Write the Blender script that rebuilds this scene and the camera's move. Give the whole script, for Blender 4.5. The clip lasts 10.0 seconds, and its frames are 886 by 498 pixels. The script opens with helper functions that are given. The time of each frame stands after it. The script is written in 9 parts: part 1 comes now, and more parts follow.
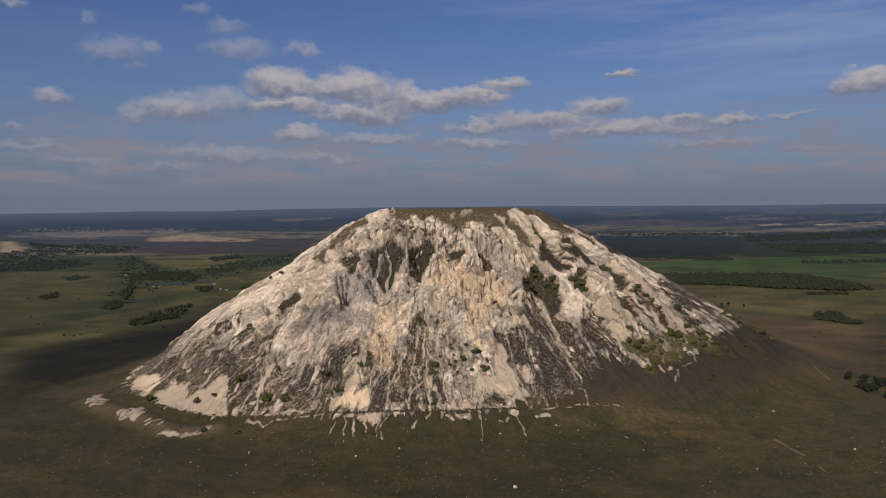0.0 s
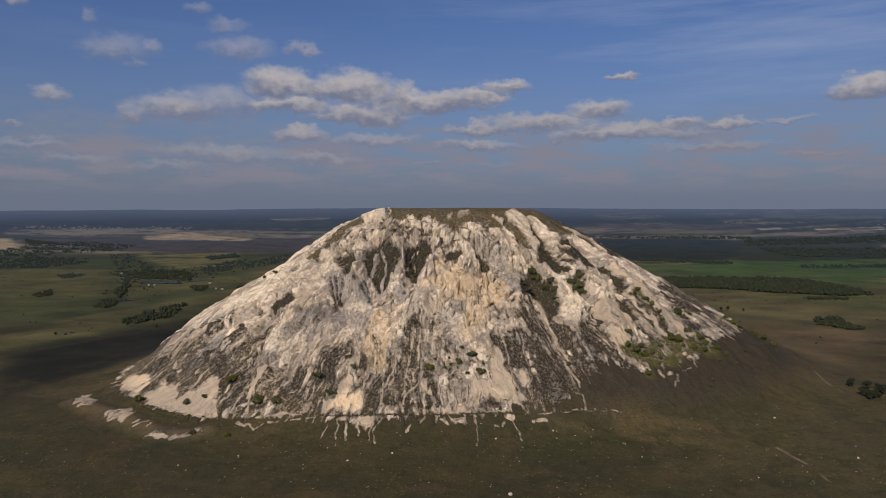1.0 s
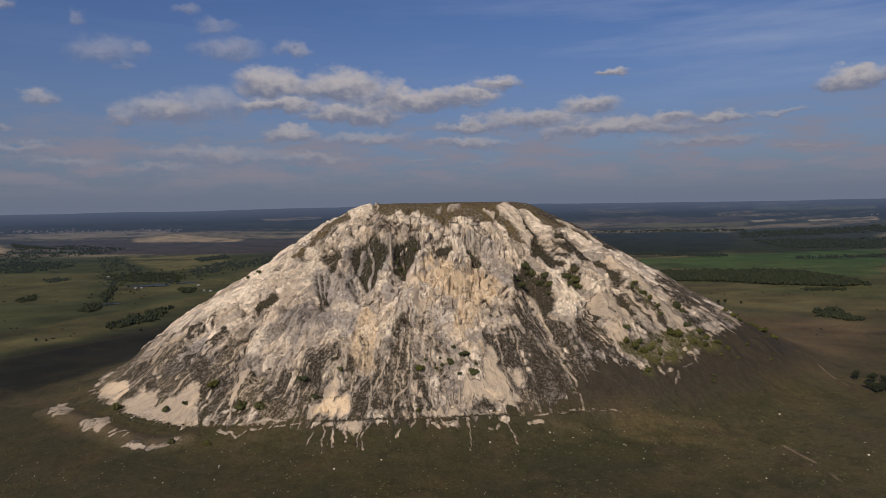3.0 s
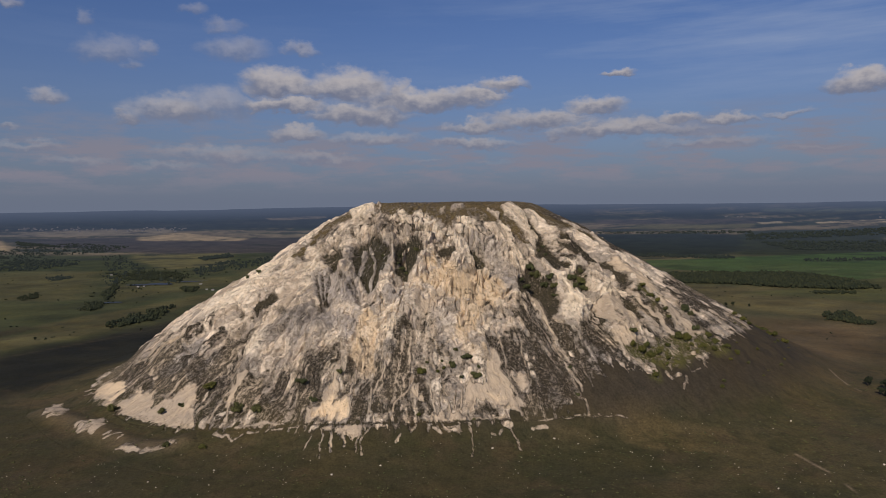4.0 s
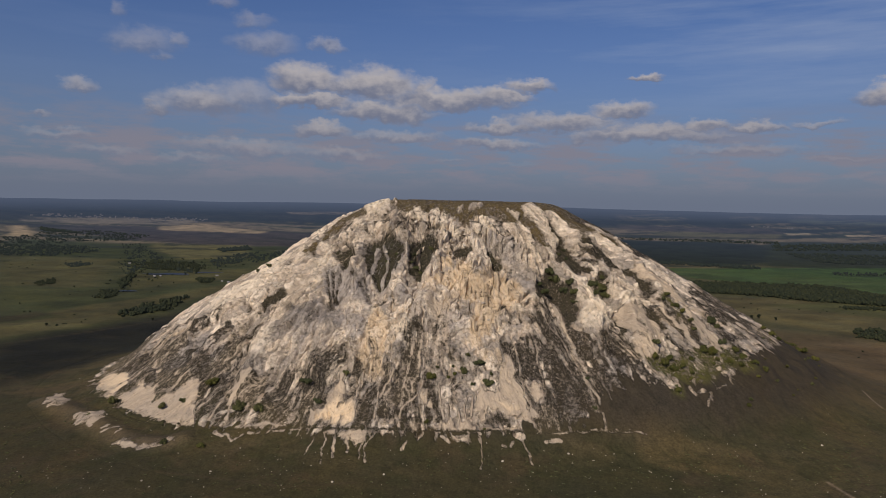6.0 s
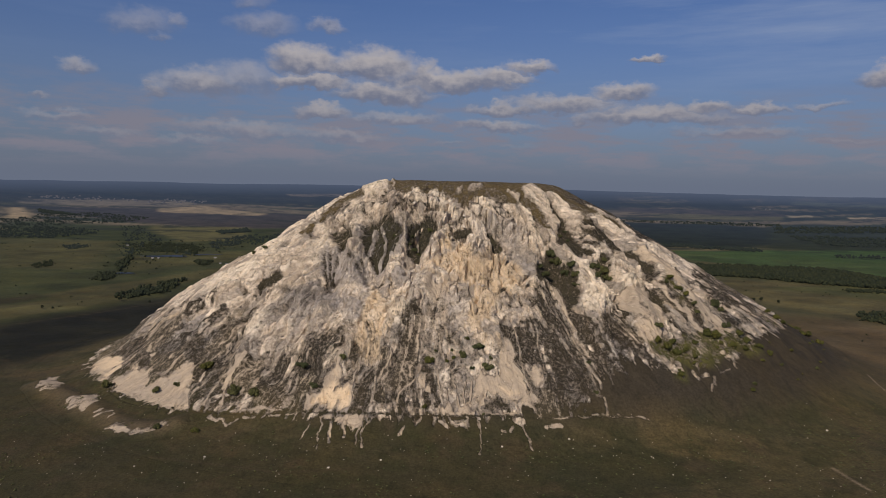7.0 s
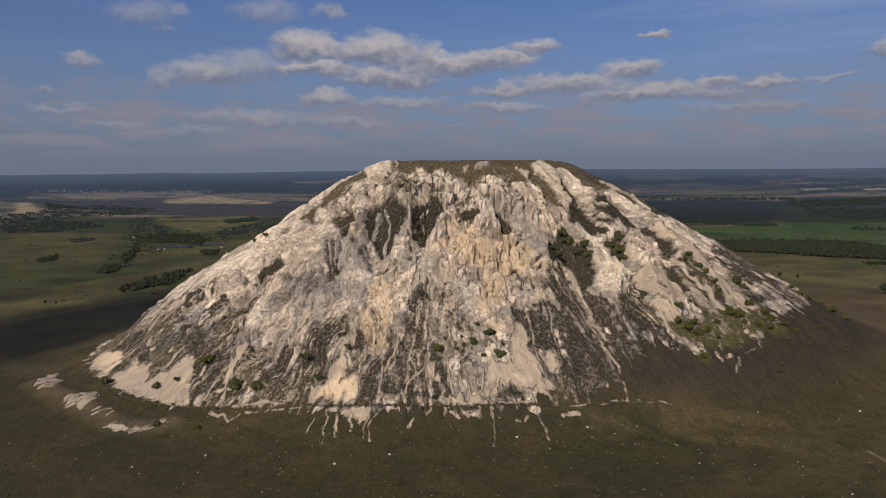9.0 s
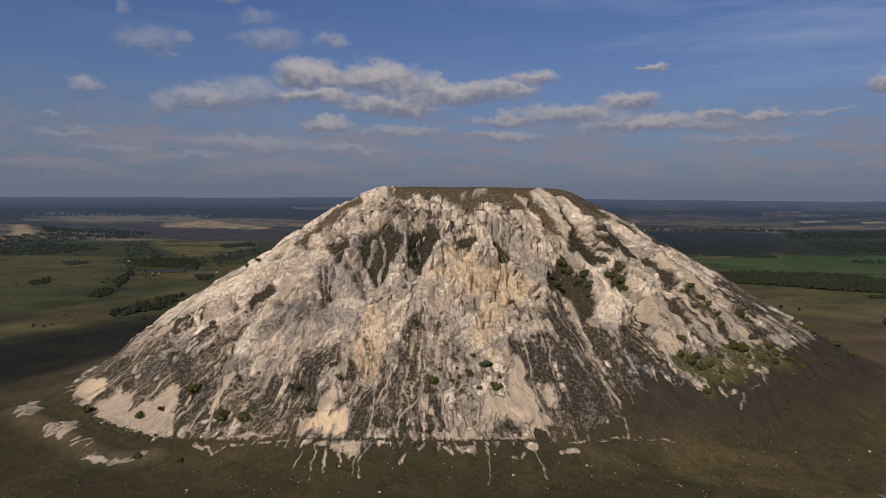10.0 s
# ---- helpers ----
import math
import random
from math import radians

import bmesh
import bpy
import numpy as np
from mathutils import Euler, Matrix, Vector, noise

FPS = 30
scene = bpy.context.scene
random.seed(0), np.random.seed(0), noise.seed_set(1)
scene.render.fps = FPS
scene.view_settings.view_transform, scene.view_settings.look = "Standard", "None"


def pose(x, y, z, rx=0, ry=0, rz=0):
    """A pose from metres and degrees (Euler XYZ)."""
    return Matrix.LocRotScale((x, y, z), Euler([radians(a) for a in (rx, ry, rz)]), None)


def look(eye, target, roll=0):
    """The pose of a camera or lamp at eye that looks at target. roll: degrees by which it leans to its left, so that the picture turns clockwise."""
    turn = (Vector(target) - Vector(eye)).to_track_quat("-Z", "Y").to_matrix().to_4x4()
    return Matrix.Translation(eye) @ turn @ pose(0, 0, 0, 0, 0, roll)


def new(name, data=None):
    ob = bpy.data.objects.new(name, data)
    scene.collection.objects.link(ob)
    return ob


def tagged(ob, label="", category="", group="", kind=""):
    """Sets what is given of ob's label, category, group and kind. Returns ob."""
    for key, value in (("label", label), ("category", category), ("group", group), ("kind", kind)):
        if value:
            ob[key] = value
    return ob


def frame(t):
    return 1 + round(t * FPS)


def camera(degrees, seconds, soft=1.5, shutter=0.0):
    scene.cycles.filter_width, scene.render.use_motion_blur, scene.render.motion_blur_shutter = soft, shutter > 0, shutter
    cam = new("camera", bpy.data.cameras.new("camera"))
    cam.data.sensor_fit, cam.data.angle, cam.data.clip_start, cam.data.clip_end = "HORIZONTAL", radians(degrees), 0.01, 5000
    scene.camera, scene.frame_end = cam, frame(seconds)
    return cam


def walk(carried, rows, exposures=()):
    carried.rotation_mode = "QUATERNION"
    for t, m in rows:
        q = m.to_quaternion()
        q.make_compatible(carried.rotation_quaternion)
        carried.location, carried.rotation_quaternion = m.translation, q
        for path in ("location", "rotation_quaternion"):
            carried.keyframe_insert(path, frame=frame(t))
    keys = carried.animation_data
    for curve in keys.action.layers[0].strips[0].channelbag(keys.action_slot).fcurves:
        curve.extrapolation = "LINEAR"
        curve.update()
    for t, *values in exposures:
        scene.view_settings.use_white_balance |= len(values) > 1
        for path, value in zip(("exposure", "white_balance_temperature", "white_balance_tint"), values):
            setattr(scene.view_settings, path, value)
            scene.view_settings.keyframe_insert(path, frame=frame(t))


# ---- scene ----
# A white limestone hill over an autumn plain, seen from a drone that flies towards it.
cam = camera(67.4, 10.0, soft=0.95)
METRES, EYE, TILT, LEAN, TURN = 140.0, 210.0, -4.0, 0.7, 0.0
ROWS = [
    (0.0, 0.0, 0.0, 0.0, 0.0, 0.0, -0.0),
    (0.5, 0.0075, 0.044, -0.0024, -0.04, 0.02, -0.35),
    (1.0, 0.0159, 0.0929, -0.0057, -0.12, 0.11, -0.54),
    (1.5, 0.0249, 0.1396, -0.0092, -0.38, 0.17, -0.68),
    (2.0, 0.0328, 0.1919, -0.0143, -0.69, 0.14, -0.5),
    (2.5, 0.0408, 0.2407, -0.0188, -0.81, -0.07, 0.34),
    (4.0, 0.066, 0.3993, -0.0233, -0.22, -0.04, 0.12),
    (4.5, 0.0733, 0.4474, -0.0226, 0.27, 0.04, -0.69),
    (5.0, 0.081, 0.4993, -0.0205, 1.17, 0.14, -1.39),
    (5.5, 0.0878, 0.5448, -0.0205, 1.42, 0.2, -1.82),
    (7.0, 0.1021, 0.6858, -0.0271, 1.53, -1.61, -1.97),
    (7.5, 0.1057, 0.7317, -0.0312, 1.57, -2.42, -0.69),
    (8.0, 0.108, 0.7822, -0.036, 1.65, -3.34, 0.29),
    (8.5, 0.1111, 0.8311, -0.0387, 1.93, -3.6, -0.58),
    (9.0, 0.1139, 0.8849, -0.0426, 2.29, -3.03, -0.34),
    (9.5, 0.117, 0.9351, -0.0439, 2.37, -2.3, -0.73),
    (10.0, 0.121, 0.9899, -0.0446, 2.15, -0.64, -1.11),
]
walk(cam, [(t, pose(0, 0, EYE, TILT, LEAN, TURN) @ pose(METRES * x, METRES * y, METRES * z, 90 + pitch, roll, yaw)) for t, x, y, z, yaw, pitch, roll in ROWS],
     ((0.0, 0.02), (2.5, 0.0), (5.5, -0.03), (7.0, -0.09), (7.5, -0.05), (8.0, 0.0), (9.0, 0.04), (9.5, 0.02), (10.0, -0.05)))

# ---- sky and sun ----
SUN_AZ, SUN_EL = radians(-157.0), radians(36.0)   # from ahead, clockwise; behind the eye and to its left
world = bpy.data.worlds.new("sky")
scene.world = world
world.use_nodes = True
wt = world.node_tree
wt.nodes.clear()


def wnode(kind, *links, op=None, ease=None):
    """A node of the sky, with its inputs linked or set in order."""
    n = wt.nodes.new(kind)
    if op:
        n.operation = op
    if ease:
        n.interpolation_type = ease
    for sock, v in zip(n.inputs, links):
        if v is None:
            continue
        if isinstance(v, bpy.types.NodeSocket):
            wt.links.new(v, sock)
        else:
            sock.default_value = v
    return n


def wmath(op, a, b=None, c=None):
    return wnode("ShaderNodeMath", a, b, c, op=op).outputs[0]


def wvec(op, a, b=None, c=None):
    n = wnode("ShaderNodeVectorMath", a, b, c, op=op)
    return n.outputs["Value"] if op in ("DOT_PRODUCT", "LENGTH") else n.outputs["Vector"]


def wmix(fac, a, b):
    n = wt.nodes.new("ShaderNodeMix")
    n.data_type = "RGBA"
    for sock, v in ((n.inputs[0], fac), (n.inputs[6], a), (n.inputs[7], b)):
        if isinstance(v, bpy.types.NodeSocket):
            wt.links.new(v, sock)
        else:
            sock.default_value = v
    return n.outputs[2]


sky = wnode("ShaderNodeTexSky")
sky.sky_type, sky.sun_disc, sky.sun_elevation, sky.sun_rotation = "NISHITA", False, SUN_EL, SUN_AZ
sky.air_density, sky.dust_density, sky.ozone_density = 1.0, 1.2, 2.0
way = wnode("ShaderNodeTexCoord").outputs["Generated"]
wx, wy, wz = wnode("ShaderNodeSeparateXYZ", way).outputs
azim = wmath("MULTIPLY", wmath("ARCTAN2", wx, wy), 57.2958)
elev = wmath("MULTIPLY", wmath("ARCSINE", wz), 57.2958)
flat = wnode("ShaderNodeCombineXYZ", azim, elev, 0.0).outputs[0]
# clear sky: the blue of the sky texture, sinking into a lavender haze towards the horizon
blue = wvec("MULTIPLY", sky.outputs[0], (0.0385, 0.046, 0.068))
rise = wnode("ShaderNodeMapRange", elev, -1.0, 17.0, 0.0, 1.0).outputs[0]
veil = wmath("POWER", wmath("SUBTRACT", 1.0, rise), 1.7)
clear = wmix(wmath("MULTIPLY", veil, 0.95), blue, (0.150, 0.175, 0.242, 1))
# thin high cirrus
streaky = wnode("ShaderNodeMapping", flat, (0, 0, 0), (0, 0, radians(-9)), (0.03, 0.28, 1.0)).outputs[0]
cirrus = wnode("ShaderNodeTexNoise", streaky, None, 1.0, 6.0, 0.62).outputs[0]
cirrus_side = wnode("ShaderNodeMapRange", azim, -6.0, 22.0, 0.15, 1.0).outputs[0]
cirrus_up = wnode("ShaderNodeMapRange", elev, 4.0, 12.0, 0.0, 1.0).outputs[0]
cirrus = wmath("MULTIPLY", wnode("ShaderNodeMapRange", cirrus, 0.46, 0.8, 0.0, 0.75).outputs[0], wmath("MULTIPLY", cirrus_side, cirrus_up))
clear = wmix(cirrus, clear, (0.30, 0.36, 0.50, 1))

# dim banks of cloud low over the horizon
banks = wnode("ShaderNodeTexNoise", wvec("MULTIPLY", flat, (0.16, 0.75, 1)), None, 1.0, 6.0, 0.62).outputs[0]
banks = wnode("ShaderNodeMapRange", banks, 0.43, 0.58, 0.0, 0.85).outputs[0]
banks = wmath("MULTIPLY", banks, wmath("MULTIPLY", wnode("ShaderNodeMapRange", elev, 8.0, 4.5, 0.0, 1.0).outputs[0], wnode("ShaderNodeMapRange", elev, 0.8, 2.5, 0.0, 1.0).outputs[0]))
clear = wmix(banks, clear, (0.225, 0.215, 0.265, 1))

# cumulus: soft ovals (azimuth, elevation, half width, half height, weight), torn at the rim by noise
coarse = wnode("ShaderNodeTexNoise", wvec("MULTIPLY", flat, (0.30, 0.75, 1)), None, 1.0, 5.0, 0.55).outputs[1]
torn = wvec("MULTIPLY", wvec("SUBTRACT", coarse, (0.5, 0.5, 0.5)), (2.6, 1.6, 0))
fine = wnode("ShaderNodeTexNoise", wvec("MULTIPLY", flat, (0.95, 1.25, 1)), None, 1.0, 5.0, 0.55).outputs[1]
torn = wvec("ADD", torn, wvec("MULTIPLY", wvec("SUBTRACT", fine, (0.5, 0.5, 0.5)), (1.6, 1.3, 0)))
puffed = wvec("ADD", flat, torn)
mass = tops = share = 0.0


def cumulus(*ovals):
    global mass, tops, share
    for az, el, wide, high, weight in ovals:
        p = wvec("MULTIPLY_ADD", puffed, (1 / wide, 1 / high, 0), (-az / wide, -el / high, 0))
        u, v, _ = wnode("ShaderNodeSeparateXYZ", p).outputs
        k = wmath("MAXIMUM", v, wmath("MULTIPLY", v, -1.7))          # flat base, round top
        d = wmath("MULTIPLY_ADD", k, k, wmath("MULTIPLY", u, u))
        m = wmath("MAXIMUM", wmath("MULTIPLY_ADD", d, -weight, weight), 0.0)
        mass = wmath("MAXIMUM", mass, m)
        tops = wmath("MULTIPLY_ADD", m, v, tops)
        share = wmath("ADD", share, m)


cumulus((-13.3, 9.6, 3.9, 1.9, 1.0), (-7.6, 9.3, 4.6, 2.2, 1.0), (-10.3, 9.2, 3.6, 1.2, 0.8), (-12.9, 8.0, 4.9, 1.06, 1.0), (-6.8, 7.2, 5.8, 1.36, 0.95), (-1.3, 8.3, 7.6, 1.56, 1.0), (5.4, 9.7, 2.8, 0.87, 0.9), (3.3, 8.8, 3.5, 1.01, 0.9), (-3.7, 9.2, 1.5, 1.48, 0.8), (-12.0, 5.7, 2.8, 0.88, 0.9), (-5.9, 5.3, 5.6, 0.83, 0.6), (-21.4, 7.3, 5.1, 1.75, 0.75))
cumulus((-18.0, 7.9, 3.8, 2.07, 0.55), (-24.9, 6.7, 1.5, 0.94, 0.7), (-25.7, 11.4, 3.4, 1.67, 0.42), (-23.3, 11.8, 1.0, 0.9, 0.42), (-30.0, 8.1, 1.8, 0.83, 0.6), (-31.6, 4.4, 3.1, 0.71, 0.55), (-33.0, 5.7, 0.8, 0.46, 0.5), (-32.4, 14.3, 1.6, 0.65, 0.5), (-19.9, 15.0, 1.6, 0.78, 0.4), (-17.6, 14.0, 2.0, 0.92, 0.4), (-16.6, 12.1, 3.6, 1.64, 0.45), (-11.6, 12.4, 2.1, 0.83, 0.5))
cumulus((-27.3, 13.6, 0.8, 0.92, 0.35), (-24.4, 10.5, 1.0, 0.55, 0.4), (15.1, 10.1, 1.6, 0.58, 0.9), (32.3, 8.1, 3.3, 1.26, 1.0), (13.1, 7.6, 3.5, 1.00, 0.9), (8.5, 6.7, 5.8, 1.22, 0.9), (3.7, 6.2, 4.3, 0.83, 0.9), (3.2, 4.8, 4.5, 0.76, 0.8), (9.7, 5.5, 1.5, 0.55, 0.6), (15.0, 5.7, 6.6, 1.20, 0.95), (19.8, 6.4, 2.1, 0.78, 0.9), (18.9, 5.3, 3.8, 0.65, 0.7))
cumulus((23.3, 6.1, 2.7, 0.70, 0.85), (27.4, 6.4, 2.5, 0.49, 0.6), (21.9, 4.3, 7.3, 0.65, 0.45), (29.0, 3.7, 3.2, 0.43, 0.35), (-17.9, 4.0, 7.7, 1.20, 0.6), (-10.9, 3.7, 5.4, 0.82, 0.6), (-1.1, 3.4, 1.8, 0.49, 0.4), (-28.5, 3.3, 3.3, 0.74, 0.5), (-22.2, 2.9, 4.2, 0.71, 0.5), (4.7, 3.3, 2.8, 0.42, 0.3), (30.5, 2.5, 3.1, 0.42, 0.25))
density = wnode("ShaderNodeMapRange", mass, 0.02, 0.85, 0.0, 1.0, ease="SMOOTHSTEP").outputs[0]
lit = wmath("DIVIDE", tops, wmath("MAXIMUM", share, 0.05))
grain = wnode("ShaderNodeSeparateXYZ", fine).outputs[0]
lit = wmath("ADD", lit, wmath("MULTIPLY_ADD", grain, 0.9, -0.45))
lit = wnode("ShaderNodeMapRange", lit, -0.35, 0.65, 0.0, 1.0, ease="SMOOTHSTEP").outputs[0]
puff = wmix(lit, (0.165, 0.178, 0.245, 1), (0.47, 0.43, 0.425, 1))
low = wnode("ShaderNodeMapRange", elev, 1.0, 9.5, 0.75, 0.0).outputs[0]
puff = wmix(low, puff, (0.19, 0.205, 0.275, 1))
whole = wmix(wmath("MULTIPLY", density, 0.92), clear, puff)
# below the horizon the same haze
bg = wnode("ShaderNodeBackground", whole, 1.0)
wt.links.new(bg.outputs[0], wnode("ShaderNodeOutputWorld").inputs[0])

sun = new("sun", bpy.data.lights.new("sun", "SUN"))
sun.data.energy, sun.data.angle, sun.data.color = 3.7, radians(0.53), (1.0, 0.90, 0.765)
sun.matrix_world = look((0, 0, 800), (-800 * math.sin(SUN_AZ) * math.cos(SUN_EL), -800 * math.cos(SUN_AZ) * math.cos(SUN_EL), 800 - 800 * math.sin(SUN_EL)))


# ---- materials ----
def material(name, rough=0.9):
    m = bpy.data.materials.new(name)
    m.use_nodes = True
    b = m.node_tree.nodes["Principled BSDF"]
    b.inputs["Roughness"].default_value = rough
    b.inputs["Specular IOR Level"].default_value = 0.2
    return m, m.node_tree, b


def put(tree, sock, v):
    if isinstance(v, bpy.types.NodeSocket):
        tree.links.new(v, sock)
    else:
        sock.default_value = v


def mnoise(tree, scale, detail=5.0, rough=0.6, stretch=(1, 1, 1)):
    """Noise at metres of size in world space, 0 to 1."""
    c = tree.nodes.new("ShaderNodeTexCoord")
    mp = tree.nodes.new("ShaderNodeMapping")
    mp.inputs["Scale"].default_value = tuple(k / scale for k in stretch)
    tree.links.new(c.outputs["Object"], mp.inputs[0])
    n = tree.nodes.new("ShaderNodeTexNoise")
    n.inputs["Scale"].default_value, n.inputs["Detail"].default_value, n.inputs["Roughness"].default_value = 1.0, detail, rough
    tree.links.new(mp.outputs[0], n.inputs[0])
    return n.outputs[0]


def mflow(tree, across, down, detail=5.0, rough=0.6):
    """Noise drawn out down the slope, by the hill's own lines of fall; sizes in metres."""
    a = tree.nodes.new("ShaderNodeAttribute")
    a.attribute_name = "fall"
    mp = tree.nodes.new("ShaderNodeMapping")
    mp.inputs["Scale"].default_value = (1 / across, 1 / down, 1)
    tree.links.new(a.outputs["Vector"], mp.inputs[0])
    n = tree.nodes.new("ShaderNodeTexNoise")
    n.inputs["Scale"].default_value, n.inputs["Detail"].default_value, n.inputs["Roughness"].default_value = 1.0, detail, rough
    tree.links.new(mp.outputs[0], n.inputs[0])
    return n.outputs[0]


def mmath(tree, op, a, b=0.0, c=0.0):
    n = tree.nodes.new("ShaderNodeMath")
    n.operation = op
    for sock, v in zip(n.inputs, (a, b, c)):
        put(tree, sock, v)
    return n.outputs[0]


def mrange(tree, v, a, b, lo=0.0, hi=1.0):
    n = tree.nodes.new("ShaderNodeMapRange")
    for sock, x in zip(n.inputs, (v, a, b, lo, hi)):
        put(tree, sock, x)
    return n.outputs[0]


def mmix(tree, fac, a, b, blend="MIX"):
    n = tree.nodes.new("ShaderNodeMix")
    n.data_type, n.blend_type = "RGBA", blend
    for i, v in ((0, fac), (6, a), (7, b)):
        if isinstance(v, tuple) and len(v) == 3:
            v = (*v, 1)
        put(tree, n.inputs[i], v)
    return n.outputs[2]


def mbump(tree, bsdf, height, strength, distance):
    n = tree.nodes.new("ShaderNodeBump")
    n.inputs["Strength"].default_value, n.inputs["Distance"].default_value = strength, distance
    tree.links.new(height, n.inputs["Height"])
    tree.links.new(n.outputs[0], bsdf.inputs["Normal"])


def mattr(tree, name):
    n = tree.nodes.new("ShaderNodeAttribute")
    n.attribute_name = name
    return n


def split(tree, colour):
    n = tree.nodes.new("ShaderNodeSeparateColor")
    tree.links.new(colour, n.inputs[0])
    return n.outputs


def sward(tree):
    """Autumn turf: tints at three sizes over the ground colour, painted shade included, which the mesh carries."""
    col = mattr(tree, "field").outputs["Color"]
    big, mid, small = mnoise(tree, 55.0, 4, 0.6, (1, 1, 0.2)), mnoise(tree, 11.0, 5, 0.65, (1, 1, 0.3)), mnoise(tree, 1.7, 4, 0.7)
    col = mmix(tree, mrange(tree, big, 0.35, 0.68, 0.0, 0.55), col, mmix(tree, 1.0, col, (1.35, 1.2, 0.85), "MULTIPLY"))
    col = mmix(tree, mrange(tree, mid, 0.5, 0.72, 0.0, 0.7), col, mmix(tree, 1.0, col, (0.48, 0.52, 0.5), "MULTIPLY"))
    col = mmix(tree, 1.0, col, mmix(tree, mrange(tree, small, 0.25, 0.75), (0.5, 0.5, 0.5), (1.5, 1.5, 1.5)), "MULTIPLY")
    col = mmix(tree, mrange(tree, mnoise(tree, 4.5, 4, 0.7), 0.54, 0.72, 0.0, 0.4), col, mmix(tree, 1.0, col, (0.42, 0.46, 0.42), "MULTIPLY"))
    col = mmix(tree, 1.0, col, (1.05, 1.0, 0.94), "MULTIPLY")
    return col, mid, small


turf_mat, tt, tb = material("autumn_turf", 0.95)
colour, mid_t, small_t = sward(tt)
tt.links.new(colour, tb.inputs["Base Color"])
mbump(tt, tb, mmath(tt, "MULTIPLY_ADD", mid_t, 0.46, mmath(tt, "MULTIPLY", small_t, 0.18)), 1.0, 2.0)

rock_mat, rt, rb = material("limestone_slope", 0.92)
turf_c, mid_r, small_r = sward(rt)
cover_node = mattr(rt, "cover")
cover = split(rt, cover_node.outputs["Color"])       # turf, ochre, grey
loose = mattr(rt, "loose").outputs["Fac"]                    # smooth pale scree
n12, n5, n2, n07 = mnoise(rt, 30.0, 5, 0.6), mnoise(rt, 8.0, 5, 0.62), mnoise(rt, 2.6, 4, 0.65), mnoise(rt, 0.9, 4, 0.7)
tone, flow = mattr(rt, "tone").outputs["Fac"], mattr(rt, "flow").outputs["Fac"]
runs, veins = mflow(rt, 4.5, 10.0, 5, 0.65), mflow(rt, 9.0, 24.0, 4, 0.6)
stone = mmix(rt, mrange(rt, n12, 0.40, 0.60), (0.55, 0.475, 0.395), (0.66, 0.54, 0.41))
stone = mmix(rt, mrange(rt, mnoise(rt, 15.0, 5, 0.6), 0.44, 0.56, 0.0, 0.7), stone, (0.50, 0.42, 0.345))
stone = mmix(rt, mmath(rt, "MULTIPLY", flow, mrange(rt, veins, 0.50, 0.66, 0, 0.75)), stone, (0.64, 0.505, 0.365))
stone = mmix(rt, mmath(rt, "MULTIPLY", flow, mrange(rt, runs, 0.52, 0.66, 0, 0.6)), stone, (0.36, 0.30, 0.245))
stone = mmix(rt, mrange(rt, n5, 0.53, 0.68, 0, 0.7), stone, (0.76, 0.665, 0.555))
stone = mmix(rt, mrange(rt, mnoise(rt, 5.0, 5, 0.7), 0.55, 0.64, 0, 0.55), stone, (0.27, 0.225, 0.18))
stone = mmix(rt, mrange(rt, tone, 0.5, 0.22, 0, 0.9), stone, (0.31, 0.272, 0.235))
stone = mmix(rt, mrange(rt, tone, 0.52, 0.8, 0, 0.8), stone, (0.80, 0.69, 0.56))
seam = mmath(rt, "ABSOLUTE", mmath(rt, "SUBTRACT", mnoise(rt, 11.0, 4, 0.6, (1, 1, 1.5)), 0.5))
joint = mmath(rt, "ABSOLUTE", mmath(rt, "SUBTRACT", mnoise(rt, 5.5, 3, 0.55), 0.5))
seams = mmath(rt, "MINIMUM", mrange(rt, seam, 0.0, 0.026), mmath(rt, "MAXIMUM", mrange(rt, joint, 0.0, 0.03), mrange(rt, n12, 0.45, 0.55, 1.0, 0.35)))
stone = mmix(rt, mmath(rt, "MULTIPLY_ADD", seams, -0.28, 0.28), stone, (0.13, 0.105, 0.08))
layers = mmath(rt, "ABSOLUTE", mmath(rt, "SUBTRACT", mmath(rt, "FRACT", mmath(rt, "MULTIPLY", mnoise(rt, 26.0, 2, 0.45), 11.0)), 0.5))
layers = mmath(rt, "MULTIPLY", mrange(rt, layers, 0.0, 0.24, 1.0, 0.0), mrange(rt, mnoise(rt, 22.0, 4, 0.6), 0.48, 0.62))
stone = mmix(rt, mmath(rt, "MULTIPLY", layers, 0.35), stone, (0.16, 0.13, 0.10))
stone = mmix(rt, 1.0, stone, mmix(rt, mrange(rt, n2, 0.36, 0.64), (0.84, 0.83, 0.82), (1.12, 1.12, 1.12)), "MULTIPLY")
stone = mmix(rt, mrange(rt, mmath(rt, "MULTIPLY_ADD", n5, 1.6, mmath(rt, "SUBTRACT", cover_node.outputs["Alpha"], 0.8)), 0.15, 0.9, 0, 0.75), stone, (0.80, 0.69, 0.55))
screes = mmix(rt, mrange(rt, veins, 0.35, 0.65), (0.44, 0.352, 0.258), (0.33, 0.268, 0.203))
screes = mmix(rt, mrange(rt, mflow(rt, 2.8, 34.0, 5, 0.65), 0.47, 0.62, 0, 0.75), screes, (0.24, 0.195, 0.15))
screes = mmix(rt, mrange(rt, mnoise(rt, 1.1, 3, 0.6), 0.58, 0.68, 0, 0.5), screes, (0.52, 0.445, 0.36))
